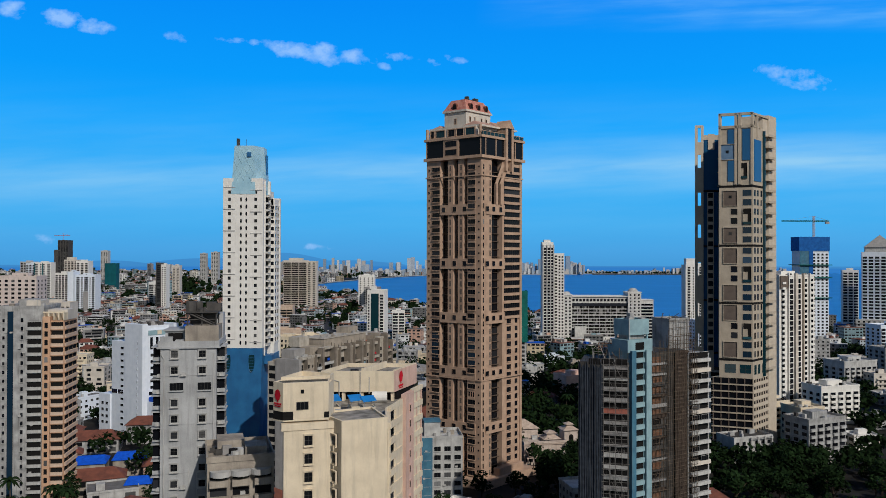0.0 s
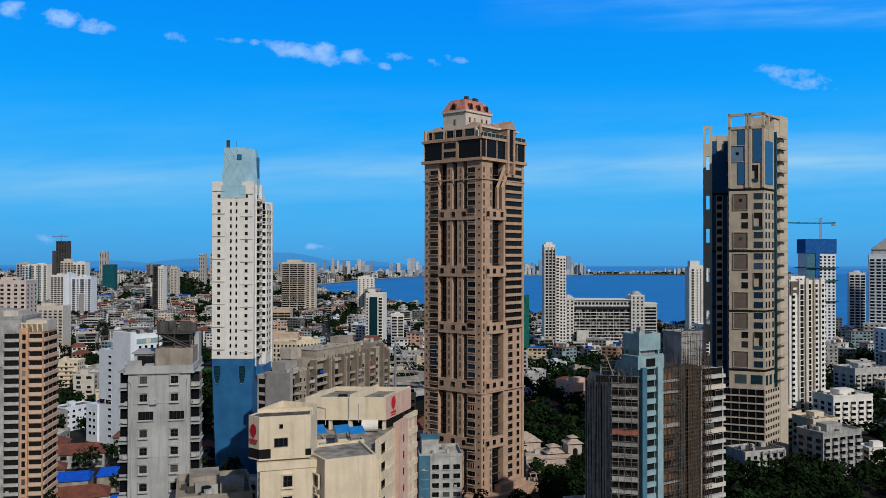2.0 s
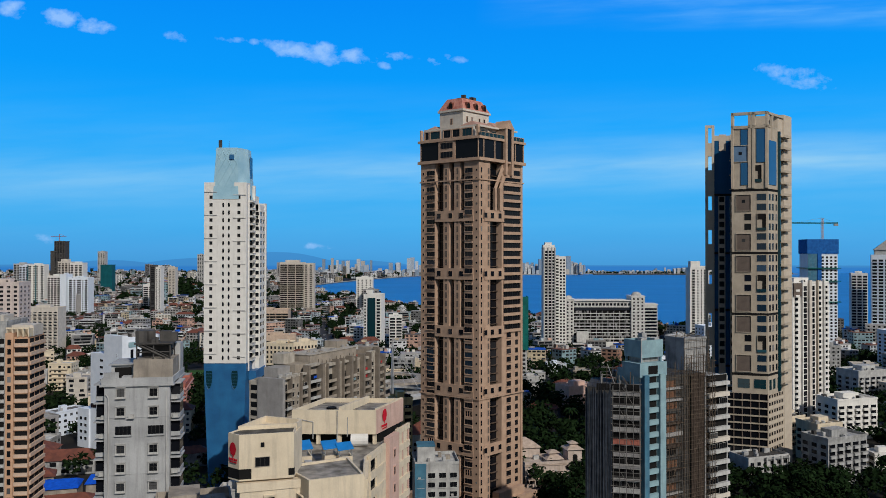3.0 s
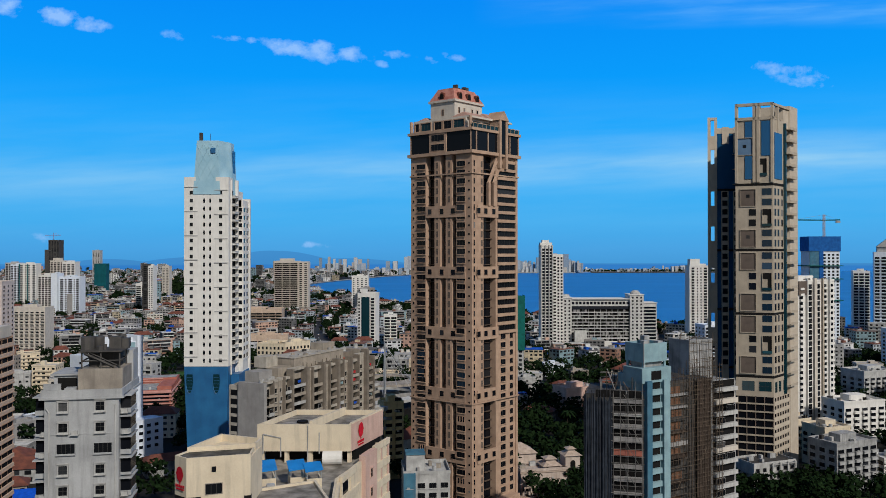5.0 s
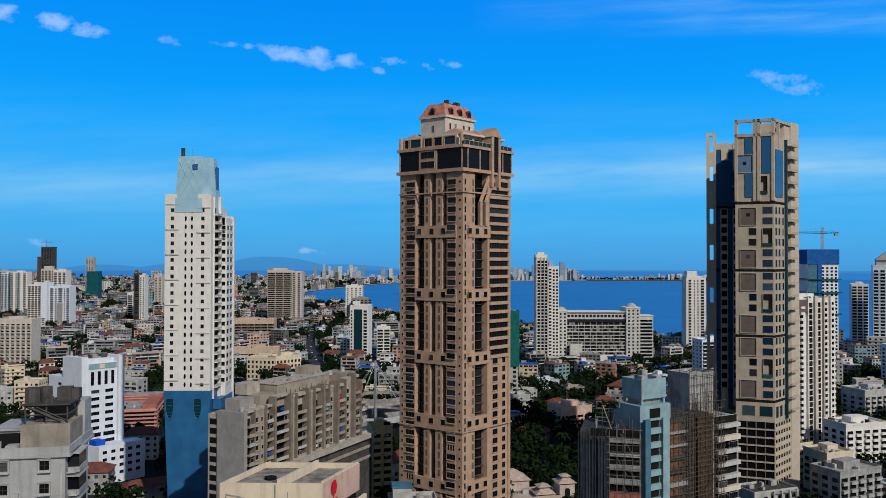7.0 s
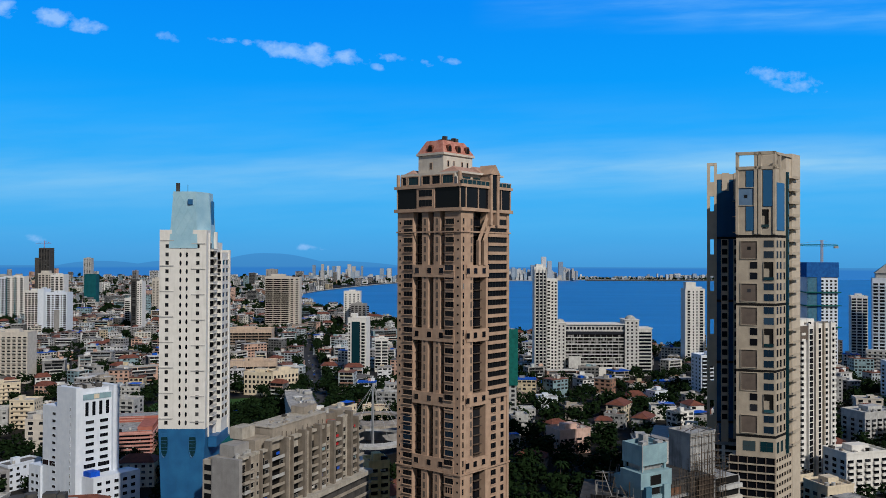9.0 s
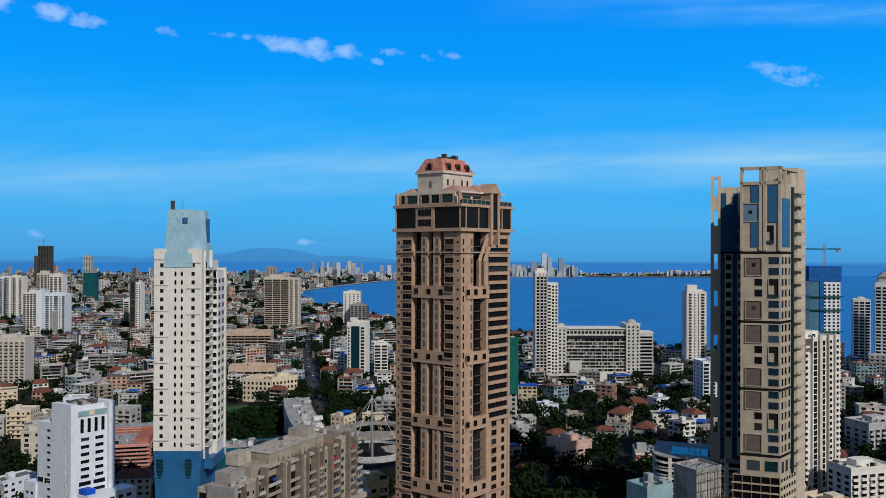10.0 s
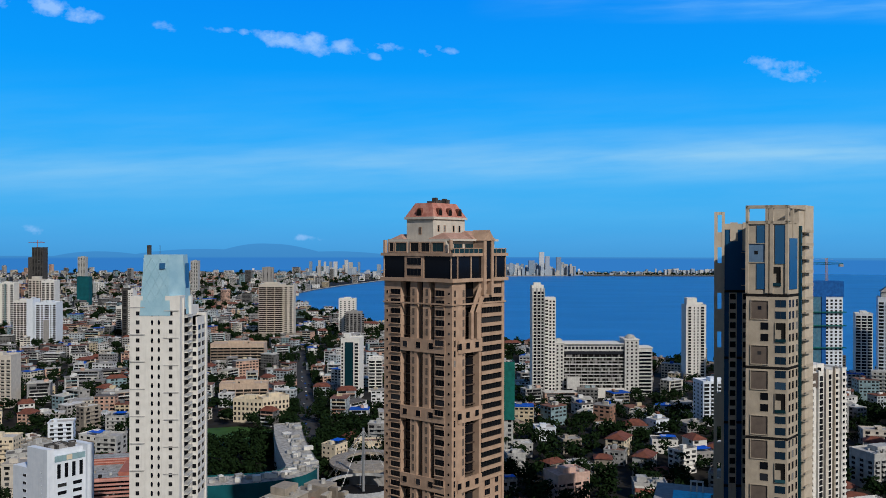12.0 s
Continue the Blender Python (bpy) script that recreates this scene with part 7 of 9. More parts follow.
def bay_slab():
    T = thing("pale_slab_block", 138.5, 828, "long pale grey slab block with balconies and corner pavilions", "building")
    f = axes(0)
    W, H = 60.0, 51.0
    # solid black core stands for the shaded depth behind the balconies
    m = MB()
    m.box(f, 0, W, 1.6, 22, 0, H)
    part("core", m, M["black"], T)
    edge = mat("pale_slab_paint", (0.62, 0.61, 0.58), (0.48, 0.47, 0.45), streak=0.5)
    rnd = random.Random(23)
    for i in range(12):
        z = 1.0 + 3.35 * i
        d = 0.0 if i > 2 else -2.5 + 0.6 * i
        m = MB()
        m.box(f, 0, W, d, 1.6, z, z + 0.45)
        part("floor_slab", m, edge, T)
        m = MB()
        m.box(f, 0, W, d + 0.1, d + 0.2, z + 0.45, z + 0.95 + 0.3 * (i % 3 == 0))
        part("balcony_rail", m, edge if i % 2 else M["grey"], T)
        for k in range(10):
            if rnd.random() < 0.4:
                m = MB()
                u = 6.0 * k + rnd.uniform(0.3, 2.5)
                m.box(f, u, u + rnd.uniform(1.2, 3.0), 1.2, 1.6, z + 0.5, z + 3.2)
                part("partition", m, M["grey"], T)
    for k in range(11):
        m = MB()
        m.box(f, 6.0 * k - 0.15, 6.0 * k + 0.15, 0.2, 1.6, 1.0, 41.0)
        part("pier", m, M["offwhite"], T)
    # upper storeys: a band of square windows below a white roof edge
    m = MB()
    m.box(f, 0, W, 0.6, 1.6, 44.6, H + 0.6)
    part("attic_wall", m, edge, T)
    m = MB()
    m.box(f, -0.5, W + 0.5, -1.4, 22, H + 0.6, H + 1.4)
    part("roof_edge", m, M["white"], T)
    sq = window_mesh(2.6, 2.6, edge, M["glass_black"], 1, 0, proud=0.1)
    for k in range(16):
        put("window", sq, T, f(1.9 + 3.75 * k, 0.6, 46.4), 0)
    m = MB()
    m.box(f, 0, W, 0.2, 1.6, 41.6, 44.6)
    part("glass_band", m, M["glass_black"], T)
    for u0, u1, v0, hh in ((-9.0, 0, -2, 53.0), (W, W + 14, -2, 56), (W + 14, W + 28, 1, 47.5)):
        m = MB()
        m.box(f, u0, u1, v0, 20, 0, hh)
        part("pavilion", m, edge, T)
        m = MB()
        m.box(f, u0 - 0.6, u1 + 0.6, v0 - 0.6, 20, hh, hh + 0.8)
        part("pavilion_cornice", m, M["white"], T)
        for i in range(int(hh / 3.5) - 1):
            if u0 > W + 5:
                m = MB()
                m.box(f, u0 + 0.8, u1 - 0.8, v0 - 0.06, v0, 3.4 + 3.5 * i, 5.3 + 3.5 * i)
                part("window_band", m, M["glass_black"], T)
                m = MB()
                m.box(f, u0 + 0.2, u1 - 0.2, v0 - 1.2, v0 - 0.06, 2.4 + 3.5 * i, 3.3 + 3.5 * i)
                part("balcony", m, edge, T)
            else:
                for u in ((u0 + 2.4, u1 - 2.4) if u0 < 0 else (u0 + 2.6, u0 + 7, u1 - 2.6)):
                    put("window", wn, T, f(u, v0, 3.5 + 3.5 * i), 0)
    for c, r, z in ((-4.5, 4.2, 53.8), (W + 7, 5.4, 56.8)):
        m = MB()
        for k in range(6):
            a0, a1 = k * math.pi / 12, (k + 1) * math.pi / 12
            ring = lambda a: [(c + r * math.cos(a) * math.cos(t * math.pi / 7), 6 + r * math.cos(a) * math.sin(t * math.pi / 7)) for t in range(14)]
            m.prism(ring(a0), z + r * 0.75 * math.sin(a0), z + r * 0.75 * math.sin(a1), ring(a1))
        me = m.weld().mesh("roof_dome", M["offwhite"])
        part("roof_dome", me, None, T)
    m = MB()
    m.box(f, 8, W - 2, -9, -2.6, 0, 9)
    part("entrance_block", m, M["white"], T)
    m = MB()
    m.box(f, 2, 14, -9, -2.6, 9, 20)
    part("entrance_tower", m, edge, T)
    for k in range(4):
        clear(146 + 20 * k, 838, 18)


bay_slab()
# block under repair in a green net, behind the brown tower
T, f = tower("netted_block", "grey block under repair hung with green netting", 50, 600, 0, 15, 16, 66, M["offwhite"], 3.2, right=even(3, 16, 2.4, 1.8, "w"), front=even(3, 15, 2.4, 1.8, "w"))
m = MB()
m.box(f, -0.8, 15.8, -0.9, -0.7, 28, 68)
m.box(f, 15.7, 15.9, -0.7, 15, 28, 68)
part("green_net", m, M["net_green"], T, "deep green safety netting")
tower("white_fin_tower", "white slim tower with a curved roof fin by the bay", 285, 905, 0, 22, 16, 84, M["white"], 3.2, front=[(4, 3.0, 2.9, "b"), (9, 1.4, 1.8, "w"), (13, 1.2, 2.2, "w"), (18, 3.6, 2.9, "b")], crown=((1, 12, 1, 10, 8.5), (12, 20, 4, 12, 3)))
tower("white_balcony_block", "white mid-rise block with rounded balconies", 232, 700, 8, 30, 18, 36, M["white_blue"], 3.2, front=even(5, 30, 4.4, 2.9, "b"), left=even(3, 18, 2, 1.6, "w"))
# left and middle distance
T, f = tower("brown_hotel_tower", "brown hotel tower with rows of balconies above a podium", -265, 1281, 0, 38, 24, 86, M["pale"], 3.1, front=even(3, 38, 11.6, 2.8, "s"), right=even(4, 24, 4.6, 2.8, "s"), crown=((8, 30, 4, 18, 5),), glazing="black")
m = MB()
m.box(f, 38, 54, 4, 24, 0, 86)
part("east_wing", m, M["pale"], T)
bl = balcony_mesh(4.4, 0.8, M["pale"], M["glass"], 2.9, 0.9)
for i in range(25):
    for u in (42, 50):
        put("balcony", bl, T, f(u, 4, 4 + 3.2 * i), 0)
m = MB()
m.box(f, -10, 70, -10, 0, 0, 12)
part("podium", m, M["beige"], T)
tower("white_bay_tower", "plain white apartment tower above bayside trees", -148, 1350, 0, 28, 20, 60, M["white"], 3.2, front=even(4, 28, 2.6, 1.7, "w"))
tower("grey_bay_block", "grey apartment block with balconies above bayside trees", -134, 1330, -6, 24, 20, 40, M["grey"], 3.2, front=even(5, 32, 4, 2.8, "s"))
T, f = tower("teal_glass_block", "white apartment block with teal glass front", -80, 815, -8, 18.5, 18, 58, M["white"], 3.2, front=[(1.6, 1.6, 2.0, "w"), (15.5, 3.4, 2.9, "b")], crown=((2, 8, 3, 10, 5),))
m = MB()
m.box(f, 4.2, 12.4, -0.6, 0, 3, 55)
part("glass_front", m, M["glass_teal"], T, "teal glass front")
tower("white_round_balcony_block", "white mid-rise block with stacked balconies", -56, 850, 4, 14, 16, 33, M["white"], 3.2, front=even(2, 14, 5.6, 2.9, "b"))
tower("yellow_institution", "pale yellow colonial institution building with green roof", -158, 716, -12, 26, 16, 19, M["cream"], 4.2, front=even(7, 26, 1.8, 2.4, "w"), right=even(4, 16, 1.8, 2.4, "w"), z0=1.2)
tower("yellow_institution", "pale yellow colonial wing with arched windows", -132, 712, 38, 24, 14, 20, M["cream"], 4.2, front=even(7, 24, 1.8, 2.4, "w"), z0=1.2)
PEACH = mat("peach_render", (0.56, 0.43, 0.33), (0.45, 0.34, 0.26), streak=0.4)
tower("apricot_office_block", "peach office block with long window bands", -261, 1007, 4, 64, 26, 28, PEACH, 3.6, front=even(8, 64, 7.6, 2.8, "s"), glazing="black")
tower("apricot_office_block", "low peach school block with window bands", -190, 790, 8, 44, 16, 18, PEACH, 3.6, front=even(6, 44, 6.6, 2.8, "s"), glazing="black")
tower("white_twin_block", "tall white apartment slab with balcony rows", -608, 1208, 0, 20, 22, 66, M["white"], 3.2, front=even(4, 20, 3.6, 2.8, "b"), glazing="black")
tower("white_pier_block", "tall blank white lift shaft between slabs", -587.5, 1206, 0, 9, 22, 68, M["white_blue"], 3.2, front=())
T, f = tower("white_twin_block", "tall white apartment slab with wide balconies", -578, 1212, 0, 31, 20, 63, M["white_blue"], 3.2, front=[(4, 5.0, 2.8, "b"), (10, 3.0, 1.8, "w"), (17, 6.0, 2.8, "b"), (23, 1.6, 1.8, "w"), (28, 4.0, 2.8, "b")], glazing="black")
m = MB()
m.box(f, 13.0, 21.0, -2.0, -1.3, 0, 38)
part("shaded_screen", m, M["grey"], T)
tower("grey_block_tower", "grey apartment tower among low houses", -823, 1500, 0, 26, 20, 81, M["offwhite"], 3.2, front=even(4, 26, 4, 2.8, "s"), glazing="black")
tower("white_block_tower", "white apartment tower with balcony rows among low houses", -796, 1470, 0, 24, 20, 78, M["white_blue"], 3.2, front=even(4, 24, 4, 2.8, "b"), glazing="black")
T, f = tower("green_trimmed_tower", "white apartment tower with green glass corners", -769, 1450, 0, 31, 18, 80, M["white"], 3.3, front=[(4, 5.0, 2.4, "b"), (12, 3.0, 1.8, "w"), (18, 3.0, 1.8, "w"), (27, 5.0, 2.4, "b")])
m = MB()
m.box(f, -0.3, 1.6, -0.4, -0.02, 3, 80)
m.box(f, 14.4, 16.4, -0.4, -0.02, 3, 80)
part("green_strip", m, M["teal"], T)
tower("pale_block_tower", "pale apartment tower with stepped roof among low houses", -733, 1490, 0, 26, 20, 85, M["pale"], 3.2, front=even(4, 26, 4, 2.8, "s"), crown=((4, 18, 4, 14, 6),), glazing="black")
tower("white_block_tower", "pale grey apartment tower among low houses", -705, 1480, 0, 24, 20, 83, M["white"], 3.2, front=even(3, 24, 5, 2.8, "b"), glazing="black")
tower("pale_block_tower", "pale ochre apartment tower", -562, 1600, 0, 15, 16, 73, M["pale"], 3.2, front=even(2, 15, 4, 1.8, "s"))
tower("white_dark_tower", "dark slim apartment tower with glass front", -466, 1250, 0, 9, 16, 82, M["grey_dark"], 3.2, front=even(1, 9, 5, 2.6, "s"), crown=())
tower("white_dark_tower", "white slim apartment slab", -456.9, 1250, 0, 8, 16, 79, M["white"], 3.2, front=even(2, 8, 2, 1.8, "w"))
tower("white_mid_block", "white mid-rise apartment block with rounded balconies", -508, 1330, 0, 19, 16, 48, M["white"], 3.2, front=even(2, 19, 7.6, 2.8, "b"), glazing="black")
tower("beige_slab_block", "beige apartment slab with small windows", -407, 770, 2, 34, 18, 47, M["pale"], 3.2, front=even(7, 34, 3.0, 2.0, "b"))
T, f = tower("distant_dark_tower", "distant dark tower under construction", -1240, 2480, 0, 34, 30, 142, M["grey_dark"], 3.6, front=even(4, 34, 5, 2.4, "w"), crown=())
m = MB()
m.box(f, -12, 0, 0, 26, 0, 112)
part("side_wing", m, M["grey_dark"], T)
m = MB()
m.rod(f(12, 10, 142), f(12, 10, 166), 0.9, 4)
m.rod(f(-16, 10, 158), f(34, 10, 158), 0.7, 4)
m.rod(f(12, 10, 166), f(30, 10, 158.4), 0.3, 4)
part("crane", m, M["redbrick"], T, split=True)
tower("distant_pale_tower", "distant pale slim tower", -1200, 2700, 0, 26, 20, 110, M["offwhite"], 4, front=even(3, 26, 4, 2, "w"))
tower("distant_teal_tower", "distant tower wrapped in teal net", -834, 1900, 0, 28, 20, 74, M["teal"], 4, crown=())
for x, y, w, h in ((-735, 2330, 18, 100), (-706, 2345, 22, 104), (-620, 2900, 40, 70)):
    tower("distant_twin_tower", "distant pale grey apartment tower", x, y, 0, w, 20, h, M["offwhite"] if h > 95 else M["grey"], 4, front=even(3, w, 3.4, 2.2, "w"))
# red sandstone block
T, f = tower("red_sandstone_block", "red block with pale ledges and ribbon windows", -206, 505, 12, 44, 46, 13.5, M["redbrick"], 3.6, crown=((0.4, 43.6, 33, 45.6, 3.6), (0.4, 8, 8, 33, 2.4), (35, 43.6, 6, 33, 2.4)))
M["ledge_pink"] = mat("faded_pink_ledges", (0.58, 0.31, 0.27), (0.48, 0.24, 0.20), streak=0.4)
for i in range(6):
    z = 1.2 + 2.3 * i
    for name, box, material in (("ledge", (-0.9, 44.9, -0.9, 0, z, z + 0.8), "ledge_pink"), ("ledge", (44, 44.9, 0, 46, z, z + 0.8), "ledge_pink"),
                                ("ribbon_window", (1, 43, -0.05, 0, z + 0.95, z + 1.9), "glass_black"), ("ribbon_window", (44, 44.05, 1, 45, z + 0.95, z + 1.9), "glass_black")):
        m = MB()
        m.box(f, *box)
        part(name, m, M[material], T)
for box in ((0.5, 43.5, 0.7, 6, 13.5, 13.7), (8.2, 34.8, 6, 32.5, 13.5, 13.6), (1.4, 42.6, 34, 44.6, 17.1, 17.2)):
    m = MB()
    m.box(f, *box)
    part("flat_roof", m, M["grey_old"], T, "weathered grey flat roof")
for box in ((8.2, 34.8, 32.6, 33, 14.6, 15.2), (8.2, 34.8, 32.6, 33, 16.2, 16.9), (34.6, 35, 6, 33, 14.9, 15.6), (0, 44, -0.2, 0.6, 13.5, 14.3)):
    m = MB()
    m.box(f, *box)
    part("court_ledge", m, M["ledge_pink"], T)
# small blocks close to the towers
T, f = tower("blue_white_block", "grey-white stepped apartment block with deep teal trim", -7.5, 284, 6, 15, 14, 27.5, M["offwhite"], 3.2, front=even(4, 15, 2.4, 1.7, "w"), right=even(3, 14, 2.2, 1.7, "w"), crown=((1, 7, 3, 9, 5.5),))
m = MB()
m.box(f, 0.8, 7.2, 2.8, 9.2, 33, 33.5)
m.box(f, -0.1, 3.8, -0.25, -0.1, 0, 28)
part("blue_trim", m, M["teal_deep"], T)
T, f = tower("beige_balcony_block", "beige balcony block with crowded roof", -43, 141, 18, 12, 14, 57, M["beige"], 3.1, front=even(3, 12, 3.2, 2.8, "b"), right=even(3, 14, 2.2, 1.7, "w"), crown=((2, 7, 6, 12, 2.5), (7, 11, 3, 8, 1.8)))
rnd = random.Random(61)
for k in range(30):
    m = MB()
    u, v = rnd.uniform(0.3, 10.6), rnd.uniform(0.3, 12.6)
    h = rnd.uniform(0.3, 1.1)
    m.box(f, u, u + rnd.uniform(0.4, 1.4), v, v + rnd.uniform(0.3, 1.0), 57.0, 57.0 + h)
    part("roof_box", m, M[rnd.choice(("white", "offwhite", "grey", "grey_dark", "beige"))], T)
for k in range(3):
    m = MB()
    c = f(2.4 + 3.6 * k, -0.2, 0)
    arc = [(c[0] + 1.9 * math.cos(t), c[1] + 1.9 * math.sin(t)) for t in [math.radians(18 + 180 + 15 * q) for q in range(13)]]
    m.prism(arc, 54.6, 55.6)
    part("rounded_balcony", m, M["offwhite"], T)
M["villa_wall"] = mat("shell_pink_paint", (0.55, 0.46, 0.40), (0.42, 0.34, 0.29), streak=0.5)
M["villa_roof"] = mat("pale_clay_tiles", (0.50, 0.40, 0.33), (0.36, 0.28, 0.23), scale=0.6, fine=8)
T, f = tower("pink_villa", "pale pink villa with tiered hipped roofs and arched tower", 37, 350, 12, 20, 13, 9.6, M["villa_wall"], 4.0, front=even(5, 20, 2.2, 2.4, "w"), right=even(3, 13, 1.9, 2.2, "w"), crown=(), z0=0.8, glazing="glass_black")
for name, material, (u0, u1, v0, v1, z0, z1), rise, keep in (("rear_hall", "villa_wall", (-7, 11, 13.05, 23, 0, 13.6), 3.6, 0.45), ("front_pavilion", "villa_wall", (10.5, 17.5, 1.5, 8.5, 9.6, 11.0), 1.3, 0.6),
                                                     ("pavilion_lantern", "villa_wall", (12.0, 16.0, 3.0, 7.0, 12.3, 13.4), 1.1, 0.2), ("corner_tower", "villa_wall", (20.05, 26.5, 2, 8.5, 0, 14.6), 1.6, 0.4),
                                                     ("tower_lantern", "villa_wall", (21.9, 24.7, 3.8, 6.7, 16.0, 16.9), 1.0, 0.1)):
    m = MB()
    m.box(f, u0, u1, v0, v1, z0, z1)
    part(name, m, M[material], T)
    m = MB()
    q = [f(u0 - 0.8, v0 - 0.8, 0)[:2], f(u1 + 0.8, v0 - 0.8, 0)[:2], f(u1 + 0.8, v1 + 0.8, 0)[:2], f(u0 - 0.8, v1 + 0.8, 0)[:2]]
    cu, cv, du, dv = (u0 + u1) / 2, (v0 + v1) / 2, (u1 - u0) / 2 * keep, (v1 - v0) / 2 * min(keep, 0.12 if u1 - u0 > 12 else keep)
    m.prism(q, z1, z1 + rise, [f(cu + a * du, cv + b * dv, 0)[:2] for a, b in ((-1, -1), (1, -1), (1, 1), (-1, 1))])
    part("hipped_roof", m, M["villa_roof"], T)
m = MB()
m.box(f, 22.2, 24.4, 1.9, 2, 8.6, 11.6)
m.rod(f(23.3, 1.9, 11.6), f(23.3, 2.0, 11.6), 1.1, 14)
part("arched_opening", m, M["black"], T)
for name, boxes, material in (("cornice", ((-0.4, 20.4, -0.4, 0, 9.0, 9.5), (20.0, 26.7, 1.7, 2, 7.2, 7.6)), "villa_roof"), ("string_course", ((-0.3, 20.3, -0.3, 0, 4.5, 4.9),), "villa_wall"),
                              ("portico", ((0.6, 14.4, -2.6, 0, 3.6, 4.1),), "villa_roof"), ("garden_wall", ((-8, 27, -7.4, -7.0, 0, 1.6),), "villa_wall")):
    m = MB()
    for box in boxes:
        m.box(f, *box)
    part(name, m, M[material], T)
for k in range(6):
    m = MB()
    m.box(f, 0.9 + 2.55 * k, 1.4 + 2.55 * k, -2.4, -1.9, 0, 3.6)
    part("portico_column", m, M["villa_wall"], T)
for k in range(7):
    m = MB()
    m.box(f, 20.6, 25.6, -0.9 * k - 0.9 + 2, -0.9 * k + 2, 0, 6.4 - 0.9 * k)
    part("stair_step", m, M["villa_wall"], T)
m = MB()
m.box(f, -8, 27, -7.0, -2.7, 0.02, 0.3)
part("paved_court", m, M["redbrick"], T, "reddish brown paved forecourt")
for x, y, a, w, d, h, wl in ((180, 388, 18, 15, 14, 18, "cream"), (166, 350, 24, 24, 14, 20, "grey_old"), (213, 434, 15, 26, 16, 21, "white"), (276, 452, 15, 30, 18, 22, "offwhite"), (226, 372, 30, 16, 12, 9, "beige"),
                             (276, 530, 20, 30, 18, 22, "offwhite"), (330, 575, 10, 34, 18, 26, "grey_old"), (300, 470, 25, 24, 16, 19, "cream"), (244, 590, 12, 30, 18, 22, "beige"), (372, 655, 6, 44, 20, 36, "white_blue"), (174, 405, 24, 11, 12, 18, "cream")):
    tower("mid_rise_block", {"white": "white", "offwhite": "grey-white", "cream": "pale cream", "beige": "beige", "white_blue": "cool white", "grey_old": "stained grey"}[wl] + " mid-rise apartment block with flat cluttered roof", x, y, a, w, d, h, M[wl], 3.1,
          front=even(max(3, int(w / 4.6)), w, 3.7, 2.9, "b"), left=even(3, d, 2.6, 1.7, "w"), glazing="glass_black", group="mid-rise blocks beside the tan tower")

tower("pink_flats", "salmon pink flats with open galleries among trees", 82, 512, 24, 22, 16, 14.5, M["pink"], 3.3, front=even(4, 22, 4.4, 2.8, "b"), left=even(3, 16, 2, 1.6, "w"), z0=0.6)
T, f = tower("white_roofed_hall", "white-roofed hall with dark red verandas", 127, 516, -8, 19, 13, 9.0, M["offwhite"], 3.6, left=even(2, 13, 2, 1.6, "w"), crown=((2, 8, 5, 11, 3.0), (11, 15, 3, 8, 2.4)))
for i in range(2):
    m = MB()
    m.box(f, 0.6, 18.4, -0.9, -0.02, 1.2 + 3.7 * i, 3.6 + 3.7 * i)
    part("veranda", m, M["redbrick"], T, "dark red veranda front")
    m = MB()
    m.box(f, 0.3, 18.7, -1.1, -0.02, 3.65 + 3.7 * i, 4.4 + 3.7 * i)
    part("veranda_slab", m, M["white"], T)


# ---- curved teal building, arena, lawn ----
T = thing("curved_teal_building", -77, 530, "curved building with teal cladding and cluttered grey roof", "building")
cl = [(-60, -54), (-34, -47), (-11, -42), (7, -33), (12, -18), (7, 0), (0, 22), (-9, 55), (-17, 90)]


def smooth(pts, k=5):
    out = []
    for i in range(len(pts) - 1):
        p0, p1, p2, p3 = pts[max(i - 1, 0)], pts[i], pts[i + 1], pts[min(i + 2, len(pts) - 1)]
        for j in range(k):
            t = j / k
            out.append(tuple(0.5 * (2 * b + (c - a) * t + (2 * a - 5 * b + 4 * c - d) * t * t + (3 * b - a - 3 * c + d) * t ** 3) for a, b, c, d in zip(p0, p1, p2, p3)))
    return out + [pts[-1]]


def offset(pts, d):
    out = []
    for i, p in enumerate(pts):
        a, b = Vector(pts[max(i - 1, 0)]), Vector(pts[min(i + 1, len(pts) - 1)])
        n = (b - a).normalized()
        out.append((p[0] - n.y * d, p[1] + n.x * d))
    return out


line = smooth(cl)
L1, L2 = offset(line, 10), offset(line, -9)


def band(mb, a, b, z0, z1):
    for i in range(len(a) - 1):
        mb.quad([(*a[i], z0), (*a[i + 1], z0), (*a[i + 1], z1), (*a[i], z1)])
        mb.quad([(*b[i + 1], z0), (*b[i], z0), (*b[i], z1), (*b[i + 1], z1)])
    for i in (0, len(a) - 1):
        mb.quad([(*a[i], z0), (*b[i], z0), (*b[i], z1), (*a[i], z1)])


cut = 20
m = MB()
band(m, L1[:cut], L2[:cut], 0, 21.4)
part("teal_wall", m, M["teal"], T, "curved teal cladding")
m = MB()
band(m, L1[cut - 1:], L2[cut - 1:], 0, 21.2)
part("pale_wall", m, M["offwhite"], T)
m = MB()
for i in range(len(L1) - 1):
    zr = 20.6
    m.quad([(*L1[i], zr), (*L2[i], zr), (*L2[i + 1], zr), (*L1[i + 1], zr)])
part("roof", m, M["roof_grey"], T)
rnd = random.Random(31)
for i in range(2, len(line) - 1):
    for _ in range(2):
        p = line[i]
        g = axes(rnd.uniform(0, 40), o=(p[0] + rnd.uniform(-6, 5), p[1] + rnd.uniform(-3, 3)))
        m = MB()
        zr = 20.62
        m.box(g, 0, rnd.uniform(2, 6), 0, rnd.uniform(1.5, 4), zr, zr + rnd.uniform(0.8, 3))
        part("roof_plant", m, M[rnd.choice(("grey_old", "white", "roof_grey", "offwhite"))], T)
